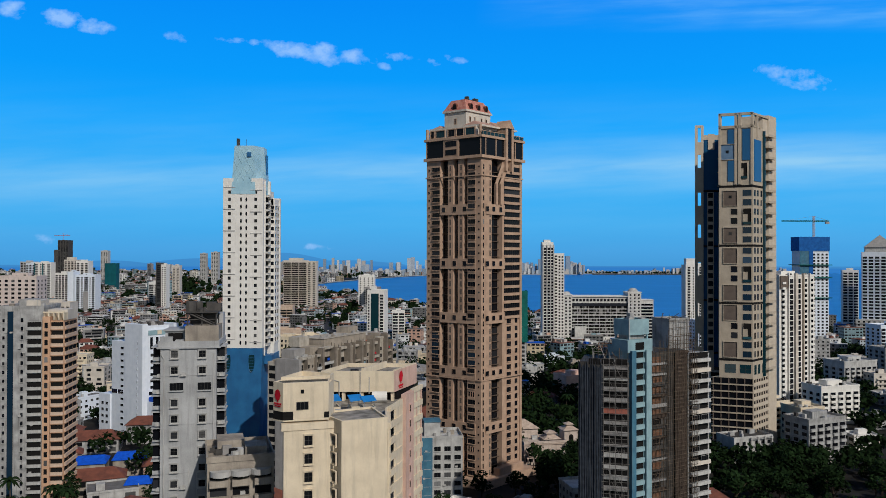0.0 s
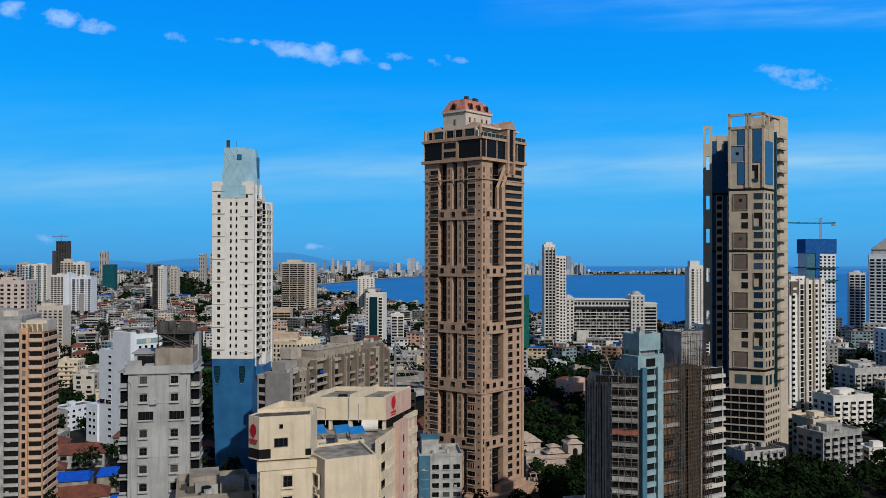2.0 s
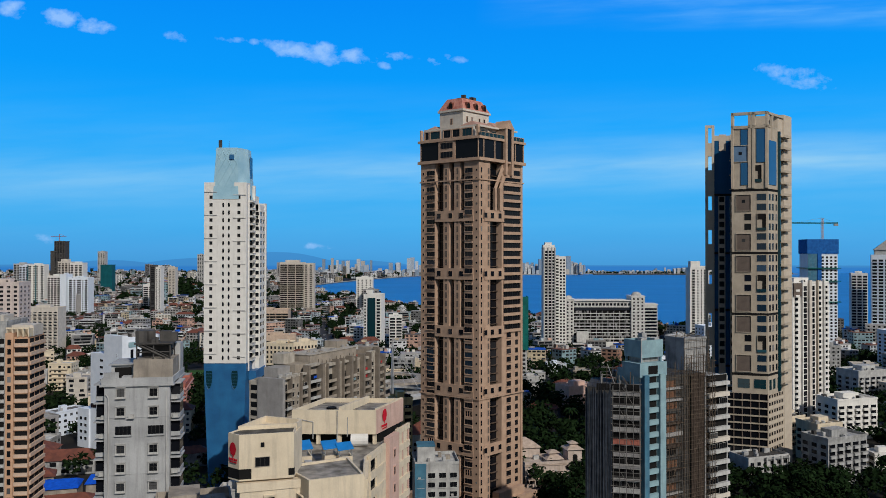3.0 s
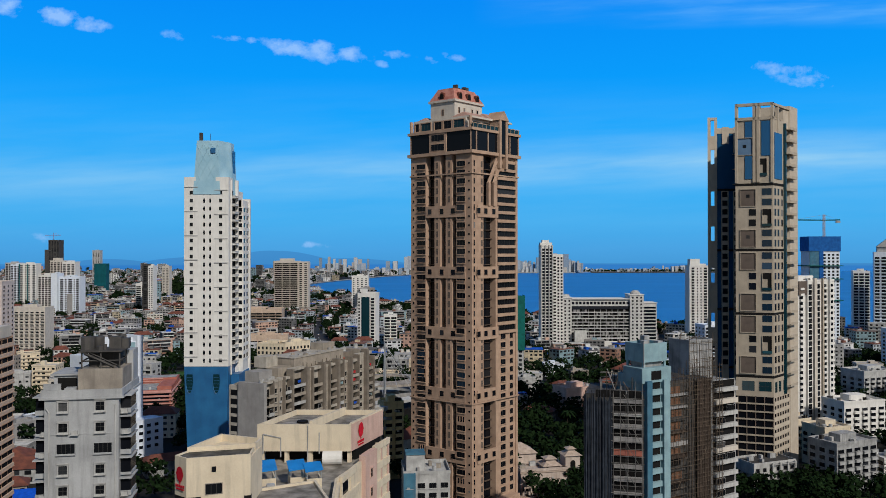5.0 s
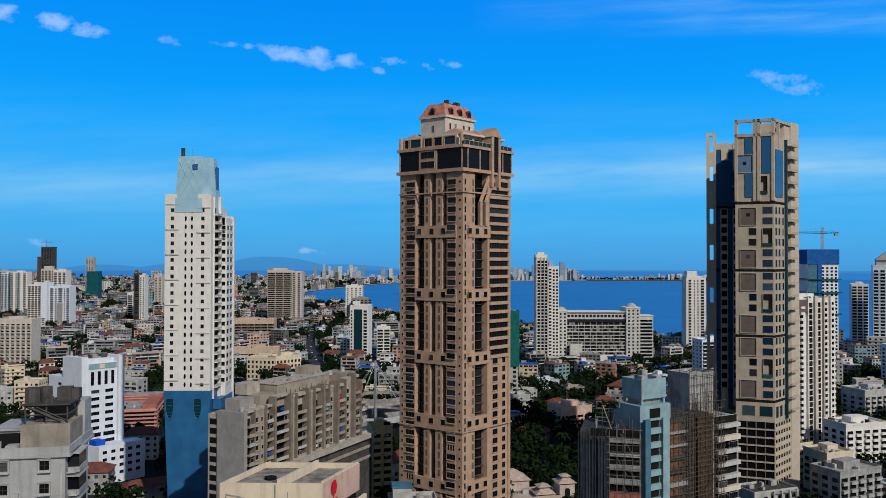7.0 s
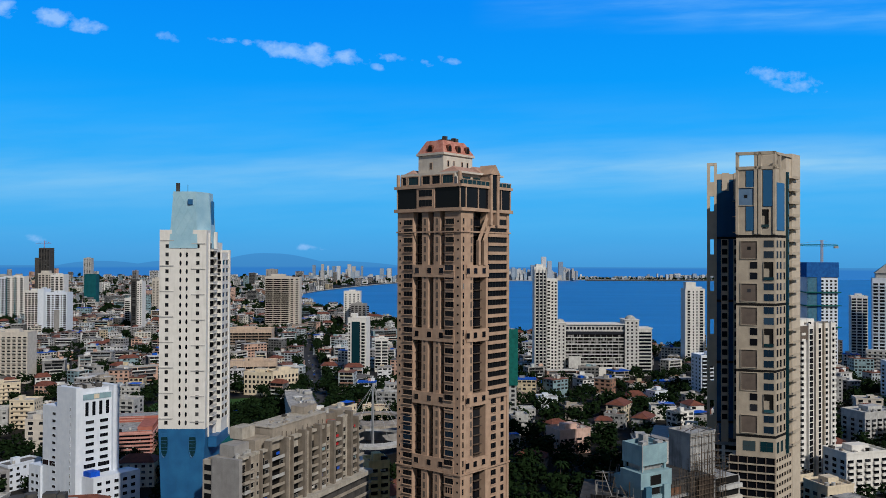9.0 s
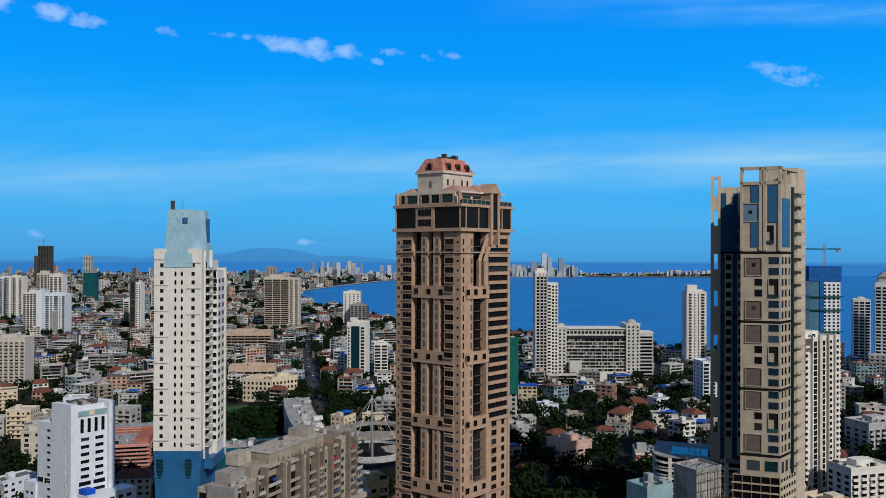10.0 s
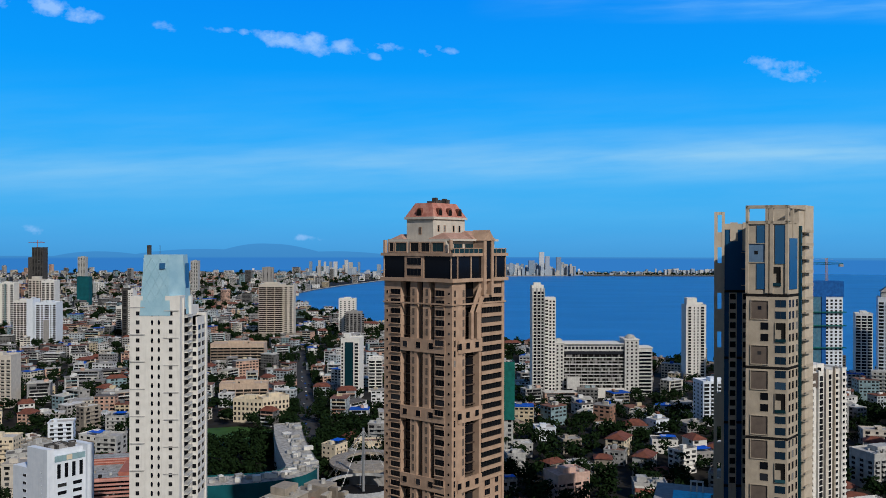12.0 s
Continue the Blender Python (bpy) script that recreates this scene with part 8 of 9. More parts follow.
for k in range(9):
    clear(-77 + cl[k][0], 530 + cl[k][1], 15)
clear(-108, 530, 26), clear(-112, 575, 28), clear(-140, 520, 22)

T = thing("cable_stayed_canopy", -30, 508, "round pale canopy hung by cables from a steel mast", "arena")
clear(-30, 508, 34), clear(-32, 545, 26)
m = MB()
m.rod((0, 0, 0), (0, 0, 44), 0.9, 10, 0.6)
part("mast", m, M["steel"], T)
for k in range(12):
    a = 2 * math.pi * k / 12
    m = MB()
    m.rod((0, 0, 43), (20 * math.cos(a), 20 * math.sin(a), 16), 0.09, 4)
    part("cable", m, M["steel"], T)
for r0, r1, z, oy, name in ((19, 23, 15, -8, "ring_beam"), (14, 24, 17, 36, "ring_roof")):
    m = MB()
    for k in range(40):
        a0, a1 = 2 * math.pi * k / 40, 2 * math.pi * (k + 1) / 40
        for (ra, za), (rb, zb) in (((r0, z), (r1, z - 1)), ((r1, z - 1), (r1, z - 2.5)), ((r1, z - 2.5), (r0, z - 1.5)), ((r0, z - 1.5), (r0, z))):
            m.quad([(ra * math.cos(a0), oy + ra * math.sin(a0), za), (rb * math.cos(a0), oy + rb * math.sin(a0), zb), (rb * math.cos(a1), oy + rb * math.sin(a1), zb), (ra * math.cos(a1), oy + ra * math.sin(a1), za)])
    part(name, m, M["offwhite" if name == "ring_beam" else "beige"], T)
# the front drum is solid black in place of the ring's dark inside
for oy, r, z in ((-8, 20, 8), (36, 17, 11)):
    m = MB()
    m.prism([(r * math.cos(2 * math.pi * k / 24), oy + r * math.sin(2 * math.pi * k / 24)) for k in range(24)], 0, z)
    part("drum", m, M["black" if oy < 0 else "grey"], T)
lawn = sheet("lawn", [(-215, 600), (-130, 610), (-120, 690), (-150, 700), (-220, 680)], 0.12, M["grass"], "mown green sports lawn", "lawn", depth=0.1)
strip = tagged(new("court_cover", (lambda b: (b.box(axes(12, o=(-205, 628)), 0, 62, 0, 9, 0.14, 1.2), b.mesh("court_cover", M["tarp"]))[1])(MB())), "bright blue ground cover beside the lawn", "cover")
clear(-170, 650, 55)
road = sheet("road", [(-88, 640), (-72, 640), (-100, 800), (-132, 980), (-170, 1150), (-190, 1150), (-152, 980), (-118, 800)], 0.06, M["asphalt"], "dark asphalt street between trees", "road", depth=0.05)
for k in range(30):
    t = k / 29
    clear(-80 - 95 * t, 640 + 500 * t, 10)


# ---- houses ----
WALLS = {"white": "white", "offwhite": "grey-white", "pale": "pale cream", "beige": "beige", "grey_old": "stained grey", "cream": "cream", "pink": "salmon pink", "white_blue": "cool white", "orange": "apricot", "grey": "grey"}
NUM = {1: "one", 2: "two", 3: "three", 4: "four", 5: "five", 6: "six", 7: "seven"}


def house_windows(mb, f, w, d, floors, fl, rnd):
    style = rnd.random()
    for side in range(4):
        s = w if side % 2 == 0 else d
        n = max(2, int(s / (3.2 if style < 0.6 else 5.0)))
        for i in range(floors):
            z = 0.9 + fl * i
            for k in range(n):
                if rnd.random() < 0.1:
                    continue
                c, ww, hh = s * (k + 0.5) / n, rnd.uniform(0.5, 1.0) * (1 if style < 0.6 else 1.9), rnd.uniform(1.2, 1.6) + (0 if style < 0.6 else 0.4)
                p = 0.05
                if side == 0:
                    q = [f(c - ww, -p, z), f(c + ww, -p, z), f(c + ww, -p, z + hh), f(c - ww, -p, z + hh)]
                elif side == 1:
                    q = [f(w + p, c - ww, z), f(w + p, c + ww, z), f(w + p, c + ww, z + hh), f(w + p, c - ww, z + hh)]
                elif side == 2:
                    q = [f(c + ww, d + p, z), f(c - ww, d + p, z), f(c - ww, d + p, z + hh), f(c + ww, d + p, z + hh)]
                else:
                    q = [f(-p, c + ww, z), f(-p, c - ww, z), f(-p, c - ww, z + hh), f(-p, c + ww, z + hh)]
                mb.quad(q)


def house(x, y, deg, w, d, floors, wall, tiled, rnd):
    fl = 3.1
    h = floors * fl + 0.4
    kind = "with red tiled roof" if tiled else rnd.choice(("with flat grey roof", "with flat roof and water tanks", "with balconies and flat roof"))
    T = thing("tiled_house" if tiled else "apartment_house", x, y, NUM[floors] + "-storey " + WALLS[wall] + " plastered house " + kind, "house", "houses between the towers")
    f = axes(deg, o=(0, 0))
    g = lambda u, v, z: f(u - w / 2, v - d / 2, z)
    m = MB()
    m.box(g, 0, w, 0, d, 0, h)
    part("wall", m, M[wall], T)
    m = MB()
    house_windows(m, g, w, d, floors, fl, rnd)
    part("house_glazing", m, M["openings"], T, kind="stuff")
    m = MB()
    if tiled:
        e, r = 0.8, h + min(w, d) * 0.28
        if w >= d:
            a, b = [g(-e, -e, h), g(w + e, -e, h), g(w - d * 0.35, d / 2, r), g(d * 0.35, d / 2, r)], [g(w + e, d + e, h), g(-e, d + e, h), g(d * 0.35, d / 2, r), g(w - d * 0.35, d / 2, r)]
            c, k = [g(-e, d + e, h), g(-e, -e, h), g(d * 0.35, d / 2, r)], [g(w + e, -e, h), g(w + e, d + e, h), g(w - d * 0.35, d / 2, r)]
        else:
            a, b = [g(w + e, -e, h), g(w + e, d + e, h), g(w / 2, d - w * 0.35, r), g(w / 2, w * 0.35, r)], [g(-e, d + e, h), g(-e, -e, h), g(w / 2, w * 0.35, r), g(w / 2, d - w * 0.35, r)]
            c, k = [g(-e, -e, h), g(w + e, -e, h), g(w / 2, w * 0.35, r)], [g(w + e, d + e, h), g(-e, d + e, h), g(w / 2, d - w * 0.35, r)]
        for q in (a, b, c, k):
            m.quad(q)
        m.quad([g(-e, -e, h - 0.02), g(-e, d + e, h - 0.02), g(w + e, d + e, h - 0.02), g(w + e, -e, h - 0.02)])
        part("tiled_roof", m, M["terracotta"], T)
        return T
    parapet(m, g, -0.2, w + 0.2, -0.2, d + 0.2, h, rnd.uniform(0.7, 1.1), 0.25)
    part("parapet", m, M[wall], T)
    m = MB()
    m.box(g, 0.1, w - 0.1, 0.1, d - 0.1, h + 0.005, h + 0.06)
    part("roof_deck", m, M["house_roofs"], T)
    m = MB()
    u, v = rnd.uniform(0.1, 0.5) * w, rnd.uniform(0.2, 0.5) * d
    m.box(g, u, u + rnd.uniform(2.5, 5), v, v + rnd.uniform(2.5, 4), h + 0.06, h + rnd.uniform(2.2, 3.2))
    part("stair_head", m, M[wall], T)
    if rnd.random() < 0.6:
        p = g(rnd.uniform(0.1, 0.9) * w, rnd.uniform(0.1, 0.9) * d, h)
        m = MB()
        m.rod((p[0], p[1], h + 0.06), (p[0], p[1], h + 1.7), 0.8, 8)
        part("water_tank", m, M[rnd.choice(("black", "white", "offwhite"))], T)
    if rnd.random() < 0.10:
        m = MB()
        m.box(g, w * 0.35, w * 0.95, d * 0.1, d * 0.7, h + 2.2, h + 2.3)
        for uu in (0.36, 0.94):
            for vv in (0.11, 0.69):
                p = g(w * uu, d * vv, h)
                m.rod(p, (p[0], p[1], h + 2.2), 0.06, 4)
        part("roof_tarpaulin", m, M["tarp"], T, "blue tarpaulin roof cover")
    if rnd.random() < 0.5:
        m = MB()
        for i in range(1, floors):
            m.box(g, w * 0.15, w * 0.85, -1.1, 0, fl * i - 0.15, fl * i + 0.85)
        part("balcony", m, M[wall], T)
    return T


def free(x, y, r=0.0):
    return all((x - a) ** 2 + (y - b) ** 2 > (c + r) ** 2 for a, b, c in KEEP_CLEAR)


def shore_y(x):
    pts = SHORE_NEAR[:14]
    for (x0, y0), (x1, y1) in zip(pts, pts[1:]):
        if x1 <= x <= x0:
            return y0 + (y1 - y0) * (x0 - x) / max(x0 - x1, 1e-6)
    return None


def on_land(x, y, margin=25):
    """True on the mainland, away from the bay."""
    if x > -405:
        s = shore_y(x)
        if s is not None and y < s - margin:
            return True
        if s is None and y < 900:
            return True
        # beyond the bay, along the far drive
        far = SHORE_NEAR[13:]
        for (x0, y0), (x1, y1) in zip(far, far[1:]):
            if y0 <= y <= y1 and x < x0 + (x1 - x0) * (y - y0) / (y1 - y0) - margin:
                return y < 4250
        return False
    return y < 4300 + x * 0.02 if x > -2400 else y < 4200 + (x + 2400) * 0.7


rnd = random.Random(77)
houses, trees, far_houses, far_trees = [], [], [], []
y = 110.0
while y < 1500:
    cell = 23.0 if y < 760 else 27.0
    half = 0.66 * y + 70
    x = -half
    while x < half:
        px, py = x + rnd.uniform(-5, 5), y + rnd.uniform(-5, 5)
        wooded = 0.52 if (20 < px < 330 and 360 < py < 860) else (0.36 if px < -20 else 0.45)
        if 20 < px < 125 and 300 < py < 500:
            wooded = 0.85
        if 50 < px < 175 and 470 < py < 700:
            wooded = 0.68
        if px > 130 and py < 380:
            wooded = 0.97
        if -230 < px < -10 and 560 < py < 760:
            wooded = 0.72
        if -130 < px < 120 and py > 1050:
            wooded = 0.6
        r = rnd.random()
        if 16 < px < 185 and 290 < py < 500:
            r = 0.0
        if 16 < px < 185 and 500 <= py < 640:
            r = 0.2 if r < 0.7 else r
        if not on_land(px, py):
            pass
        elif r < wooded:
            for _ in range(4):
                tx, ty = px + rnd.uniform(-11, 11), py + rnd.uniform(-9, 9)
                if free(tx, ty, -4.0) and on_land(tx, ty, 12):
                    (trees if ty < 640 and abs(tx) < 0.62 * ty + 20 and len(trees) < 290 else far_trees).append((tx, ty, rnd.uniform(0.75, 1.35), rnd.uniform(0, 360)))
        elif r < 0.97 and free(px, py, 5.0):
            w, d = rnd.uniform(11, 20), rnd.uniform(9, 15)
            fl = rnd.choice((2, 3, 3, 4, 4, 5, 6) if px < 0 else (2, 2, 3, 3, 4, 5))
            if px > 330:
                fl = min(7, fl + 2)
            if -190 < px < -95 and py < 420:
                fl = min(fl, 2)
            (houses if py < 700 and abs(px) < 0.60 * py + 20 else far_houses).append((px, py, rnd.choice((0, 10, 20, 30, 60, -10, -25)) + rnd.uniform(-6, 6), w, d, fl))
            # a tree squeezed beside it
            if rnd.random() < 0.75:
                tx, ty = px + rnd.choice((-11, 11)), py + rnd.uniform(-10, 10)
                if free(tx, ty, -4.0):
                    (trees if ty < 640 and abs(tx) < 0.62 * ty + 20 and len(trees) < 290 else far_trees).append((tx, ty, rnd.uniform(0.6, 1.0), rnd.uniform(0, 360)))
        x += cell
    y += cell
for px, py, deg, w, d, fl in houses:
    wall = rnd.choice(("white", "offwhite", "white", "offwhite", "pale", "beige", "grey_old", "cream", "white_blue", "pink", "grey", "grey_old"))
    if px < 0 and py < 420:
        wall = rnd.choice(("beige", "grey_old", "offwhite", "grey"))
    if px < -140 and py > 440:
        wall = rnd.choice(("white", "offwhite", "white", "pale", "cream", "white_blue", "beige"))
    house(px, py, deg, w, d, fl, wall, rnd.random() < ((0.6 if px < 0 and py < 420 else 0.28) if fl < 5 else 0.0), rnd)

# low houses among the trees behind the scaffolded block
for px, py, deg, w, d, fl, wall, tiled in GROVE_HOUSES:
    house(px, py, deg, w, d, fl, wall, tiled, rnd)

# long tiled sheds and houses below the apricot tower
for px, py, deg, w, d, fl, wall in ((-140, 309, 20, 24, 12, 2, "beige"), (-172, 374, 14, 30, 13, 2, "grey_old"), (-150, 395, 10, 20, 12, 3, "grey_old"), (-170, 345, 24, 16, 10, 2, "beige"), (-120, 330, 18, 14, 10, 2, "pink"), (-148, 455, 8, 18, 12, 4, "cream")):
    house(px, py, deg, w, d, fl, wall, True, rnd)

# blue-covered sheds near the left
for px, py, w, d in ((-152, 330, 16, 12), (-136, 338, 14, 11), (-165, 312, 12, 9), (-118, 300, 9, 7), (225, 520, 10, 8)):
    T = thing("covered_shed", px, py, "low shed roof under a bright blue tarpaulin", "shed")
    f = axes(15)
    m = MB()
    m.box(f, -w / 2, w / 2, -d / 2, d / 2, 0, 7)
    part("wall", m, M["beige"], T)
    m = MB()
    q = [f(-w / 2 - 0.6, -d / 2 - 0.6, 0)[:2], f(w / 2 + 0.6, -d / 2 - 0.6, 0)[:2], f(w / 2 + 0.6, d / 2 + 0.6, 0)[:2], f(-w / 2 - 0.6, d / 2 + 0.6, 0)[:2]]
    m.prism(q, 7.0, 9.4, [f(-w / 2 + 1, -0.2, 0)[:2], f(w / 2 - 1, -0.2, 0)[:2], f(w / 2 - 1, 0.2, 0)[:2], f(-w / 2 + 1, 0.2, 0)[:2]])
    part("tarpaulin", m, M["tarp"], T)

# the houses farther off, joined
y = 1500.0
while y < 4250:
    cell = 34.0 + (y - 1500) * 0.012
    half = 0.64 * y
    x = -half
    while x < min(half, 900):
        px, py = x + rnd.uniform(-9, 9), y + rnd.uniform(-9, 9)
        if on_land(px, py, 20) and free(px, py, 8):
            if rnd.random() < (0.97 if 1600 < py < 2500 and -0.355 * py < px < -0.30 * py else 0.42):
                far_trees.append((px, py, rnd.uniform(1.2, 2.4), 0))
            else:
                fl = rnd.choice((3, 3, 4, 4, 5, 6, 7)) + (1 if py > 2400 else 0)
                if rnd.random() < 0.03:
                    fl = rnd.randint(11, 17)
                if rnd.random() < 0.006 and py > 2200:
                    fl = rnd.randint(20, 28)
                far_houses.append((px, py, rnd.choice((0, 12, 25, 60, -15)) + rnd.uniform(-6, 6), rnd.uniform(14, 30), rnd.uniform(10, 18), fl))
        x += cell
    y += cell
for k in range(60):
    tx, ty = rnd.uniform(110, 300), rnd.uniform(290, 400)
    if free(tx, ty, -11.0) and len(trees) < 299:
        trees.append((tx, ty, rnd.uniform(0.7, 1.1), rnd.uniform(0, 360)))
for k in range(460):
    tx, ty = rnd.uniform(18, 185), rnd.uniform(300, 560)
    near = any(abs(tx - gx) < 10 and -24 < ty - gy < 9 for gx, gy, *_ in GROVE_HOUSES) or (74 < tx < 106 and 480 < ty < 525) or (120 < tx < 150 and 490 < ty < 530)
    if free(tx, ty, -1.0) and not near and rnd.random() < (1.0 if ty < 480 else 0.5):
        far_trees.append((tx, ty, rnd.uniform(0.7, 1.2), 0))
for k in range(130):
    far_trees.append((rnd.uniform(-165, -98), rnd.uniform(505, 640), rnd.uniform(0.9, 1.3), 0))
for k in range(80):
    far_trees.append((rnd.uniform(-74, -38), rnd.uniform(530, 700), rnd.uniform(0.9, 1.3), 0))
walls, panes, roofs, decks = MB(), MB(), MB(), MB()
for px, py, deg, w, d, fl in far_houses:
    if rnd.random() < 0.15:
        w *= rnd.uniform(1.4, 2.0)
    f = axes(deg, o=(px, py))
    h = fl * 3.1
    w0, d0 = w / 2, d / 2
    walls.box(f, -w0, w0, -d0, d0, 0, h)
    if fl < 6 and rnd.random() < 0.14:
        roofs.prism([f(-w0 - 0.6, -d0 - 0.6, 0)[:2], f(w0 + 0.6, -d0 - 0.6, 0)[:2], f(w0 + 0.6, d0 + 0.6, 0)[:2], f(-w0 - 0.6, d0 + 0.6, 0)[:2]], h, h + 3.2,
                    [f(-w0 * 0.6, -0.3, 0)[:2], f(w0 * 0.6, -0.3, 0)[:2], f(w0 * 0.6, 0.3, 0)[:2], f(-w0 * 0.6, 0.3, 0)[:2]])
    else:
        decks.box(f, -w0 - 0.3, w0 + 0.3, -d0 - 0.3, d0 + 0.3, h, h + 0.5)
        for _ in range(rnd.choice((1, 1, 2, 3))):
            u, v = rnd.uniform(-0.8, 0.5) * w0, rnd.uniform(-0.8, 0.4) * d0
            (walls if rnd.random() < 0.6 else decks).box(f, u, u + rnd.uniform(2, 5), v, v + rnd.uniform(2, 4), h + 0.5, h + rnd.uniform(1.6, 3.4))
    style = rnd.random()
    n = 3 if py > 2200 else max(3, int(w / 3.6))
    for i in range(fl):
        z = 0.8 + 3.1 * i
        if style < 0.45:       # open galleries
            a0, a1 = -w0 * rnd.uniform(0.75, 0.95), w0 * rnd.uniform(0.75, 0.95)
            cuts = [a0, a0 + (a1 - a0) * rnd.uniform(0.3, 0.7), a1]
            for c0, c1 in zip(cuts, cuts[1:]):
                panes.quad([f(c0 + 0.3, -d0 - 0.06, z), f(c1 - 0.3, -d0 - 0.06, z), f(c1 - 0.3, -d0 - 0.06, z + 1.9), f(c0 + 0.3, -d0 - 0.06, z + 1.9)])
            if py < 1500:
                walls.box(f, a0, a1, -d0 - 1.1, -d0, z - 0.9, z - 0.1)
        else:
            for k in range(n):
                if rnd.random() < 0.12:
                    continue
                c, ww = -w0 + w * (k + 0.5) / n, w / n * rnd.uniform(0.22, 0.42)
                panes.quad([f(c - ww, -d0 - 0.06, z), f(c + ww, -d0 - 0.06, z), f(c + ww, -d0 - 0.06, z + 1.6), f(c - ww, -d0 - 0.06, z + 1.6)])
        if py < 2200:
            for sgn in (1, -1):
                for k in range(3):
                    if rnd.random() < 0.3:
                        continue
                    c, ww = -d0 + d * (k + 0.5) / 3, d / 3 * 0.3
                    panes.quad([f(sgn * (w0 + 0.06), c - sgn * ww, z), f(sgn * (w0 + 0.06), c + sgn * ww, z), f(sgn * (w0 + 0.06), c + sgn * ww, z + 1.6), f(sgn * (w0 + 0.06), c - sgn * ww, z + 1.6)])
FAR = tagged(new("distant_houses", walls.mesh("distant_houses", M["far_walls"])), "crowded low and mid-rise houses stretching to the far shore", "houses", kind="stuff")
part("far_glazing", panes, M["openings"], FAR, kind="stuff")
part("tiled_roofs", roofs, M["terracotta"], FAR, kind="stuff")
part("flat_roofs", decks, M["far_roofs"], FAR, kind="stuff")

# skylines across the bay
sky1 = MB()
for k in range(190):
    x, y = rnd.uniform(150, 740), rnd.uniform(4030, 4300)
    h = rnd.choice((12, 16, 20, 26, 32, 40, 50, 60)) * rnd.uniform(0.8, 1.1)
    w = rnd.uniform(8, 20)
    sky1.box(axes(0, o=(x, y)), 0, w, 0, 16, 1, h)
for x, h, w in ((560, 122, 26), (592, 100, 22), (650, 96, 24), (505, 78, 30), (330, 72, 24), (300, 66, 22), (690, 60, 20)):
    sky1.box(axes(0, o=(x, 4080)), 0, w, 0, 20, 1, h)
for k in range(170):
    x, y = rnd.uniform(760, 1890), rnd.uniform(4180, 4300)
    h = rnd.uniform(8, 18) if x < 1150 else rnd.uniform(14, 34)
    sky1.box(axes(0, o=(x, y)), 0, rnd.uniform(7, 20), 0, 12, 1, h)
for k in range(150):
    x, y = rnd.uniform(-620, 20), rnd.uniform(3500, 4200)
    h = rnd.choice((22, 24, 26, 28, 30, 34, 38, 50, 64, 80)) * rnd.uniform(0.9, 1.1)
    if on_land(x, y, 30):
        w = rnd.uniform(9, 22)
        sky1.box(axes(0, o=(x, y)), 0, w, 0, 16, 0, h)
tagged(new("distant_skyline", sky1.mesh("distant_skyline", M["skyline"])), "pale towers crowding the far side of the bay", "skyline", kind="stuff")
drive = MB()
sea_wall = SHORE_NEAR[12:]
for (x0, y0), (x1, y1) in zip(sea_wall, sea_wall[1:]):
    drive.rod((x0, y0, 0.4), (x1, y1, 0.4), 2.2, 4)
tagged(new("sea_wall", drive.mesh("sea_wall", M["grey"])), "grey curved promenade wall along the bay", "sea wall", kind="structure")
mole = MB()
mole.box(axes(1, o=(780, 4020)), 0, 900, 0, 8, -2, 4)
tagged(new("breakwater", mole.mesh("breakwater", M["grey_dark"])), "long dark breakwater across the bay", "breakwater", kind="structure")


# ---- trees ----
def leaf_cloud(verts, faces, centre, radius, n, size, rnd):
    for _ in range(n):
        d = Vector((rnd.gauss(0, 1), rnd.gauss(0, 1), rnd.gauss(0, 1))).normalized()
        c = Vector(centre) + Vector((d.x * radius[0], d.y * radius[1], d.z * radius[2])) * rnd.uniform(0.55, 1.05) ** 0.6
        a = Vector((rnd.gauss(0, 1), rnd.gauss(0, 1), rnd.gauss(0, 0.7))).normalized()
        b = a.cross(d).normalized() if a.cross(d).length > 0.05 else Vector((0, 0, 1))
        s = size * rnd.uniform(0.6, 1.3)
        k = len(verts)
        verts += [tuple(c - a * s), tuple(c + b * s * 0.6 + d * s * 0.2), tuple(c + a * s), tuple(c - b * s * 0.6 - d * s * 0.15)]
        faces.append((k, k + 1, k + 2, k + 3))


def tree_kind(seed):
    rnd = random.Random(seed)
    T = tagged(new("tree"), "broad dark green tree with a dense uneven crown", "tree", "trees between the houses")
    T.location = (0, 0, -200)
    h = rnd.uniform(9, 13)
    m = MB()
    m.rod((0, 0, 0), (0.2, 0.1, h * 0.45), 0.42, 7, 0.28)
    v, fc = [], []
    for k in range(7):
        a = 2 * math.pi * k / 7 + rnd.uniform(-0.3, 0.3)
        r = rnd.uniform(1.6, 3.6)
        e = (r * math.cos(a), r * math.sin(a), h * rnd.uniform(0.58, 0.85))
        m.rod((0.2, 0.1, h * rnd.uniform(0.3, 0.45)), e, 0.18, 5, 0.06)
        leaf_cloud(v, fc, e, (rnd.uniform(1.7, 2.6), rnd.uniform(1.7, 2.6), rnd.uniform(1.3, 2.0)), 58, 0.55, rnd)
    leaf_cloud(v, fc, (0, 0, h * 0.9), (2.4, 2.4, 1.7), 70, 0.55, rnd)
    part("trunk", m, M["bark"], T)
    me = bpy.data.meshes.new("crown")
    me.from_pydata(v, [], fc)
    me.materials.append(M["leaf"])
    ob = new("crown", me)
    ob.parent = T
    return T


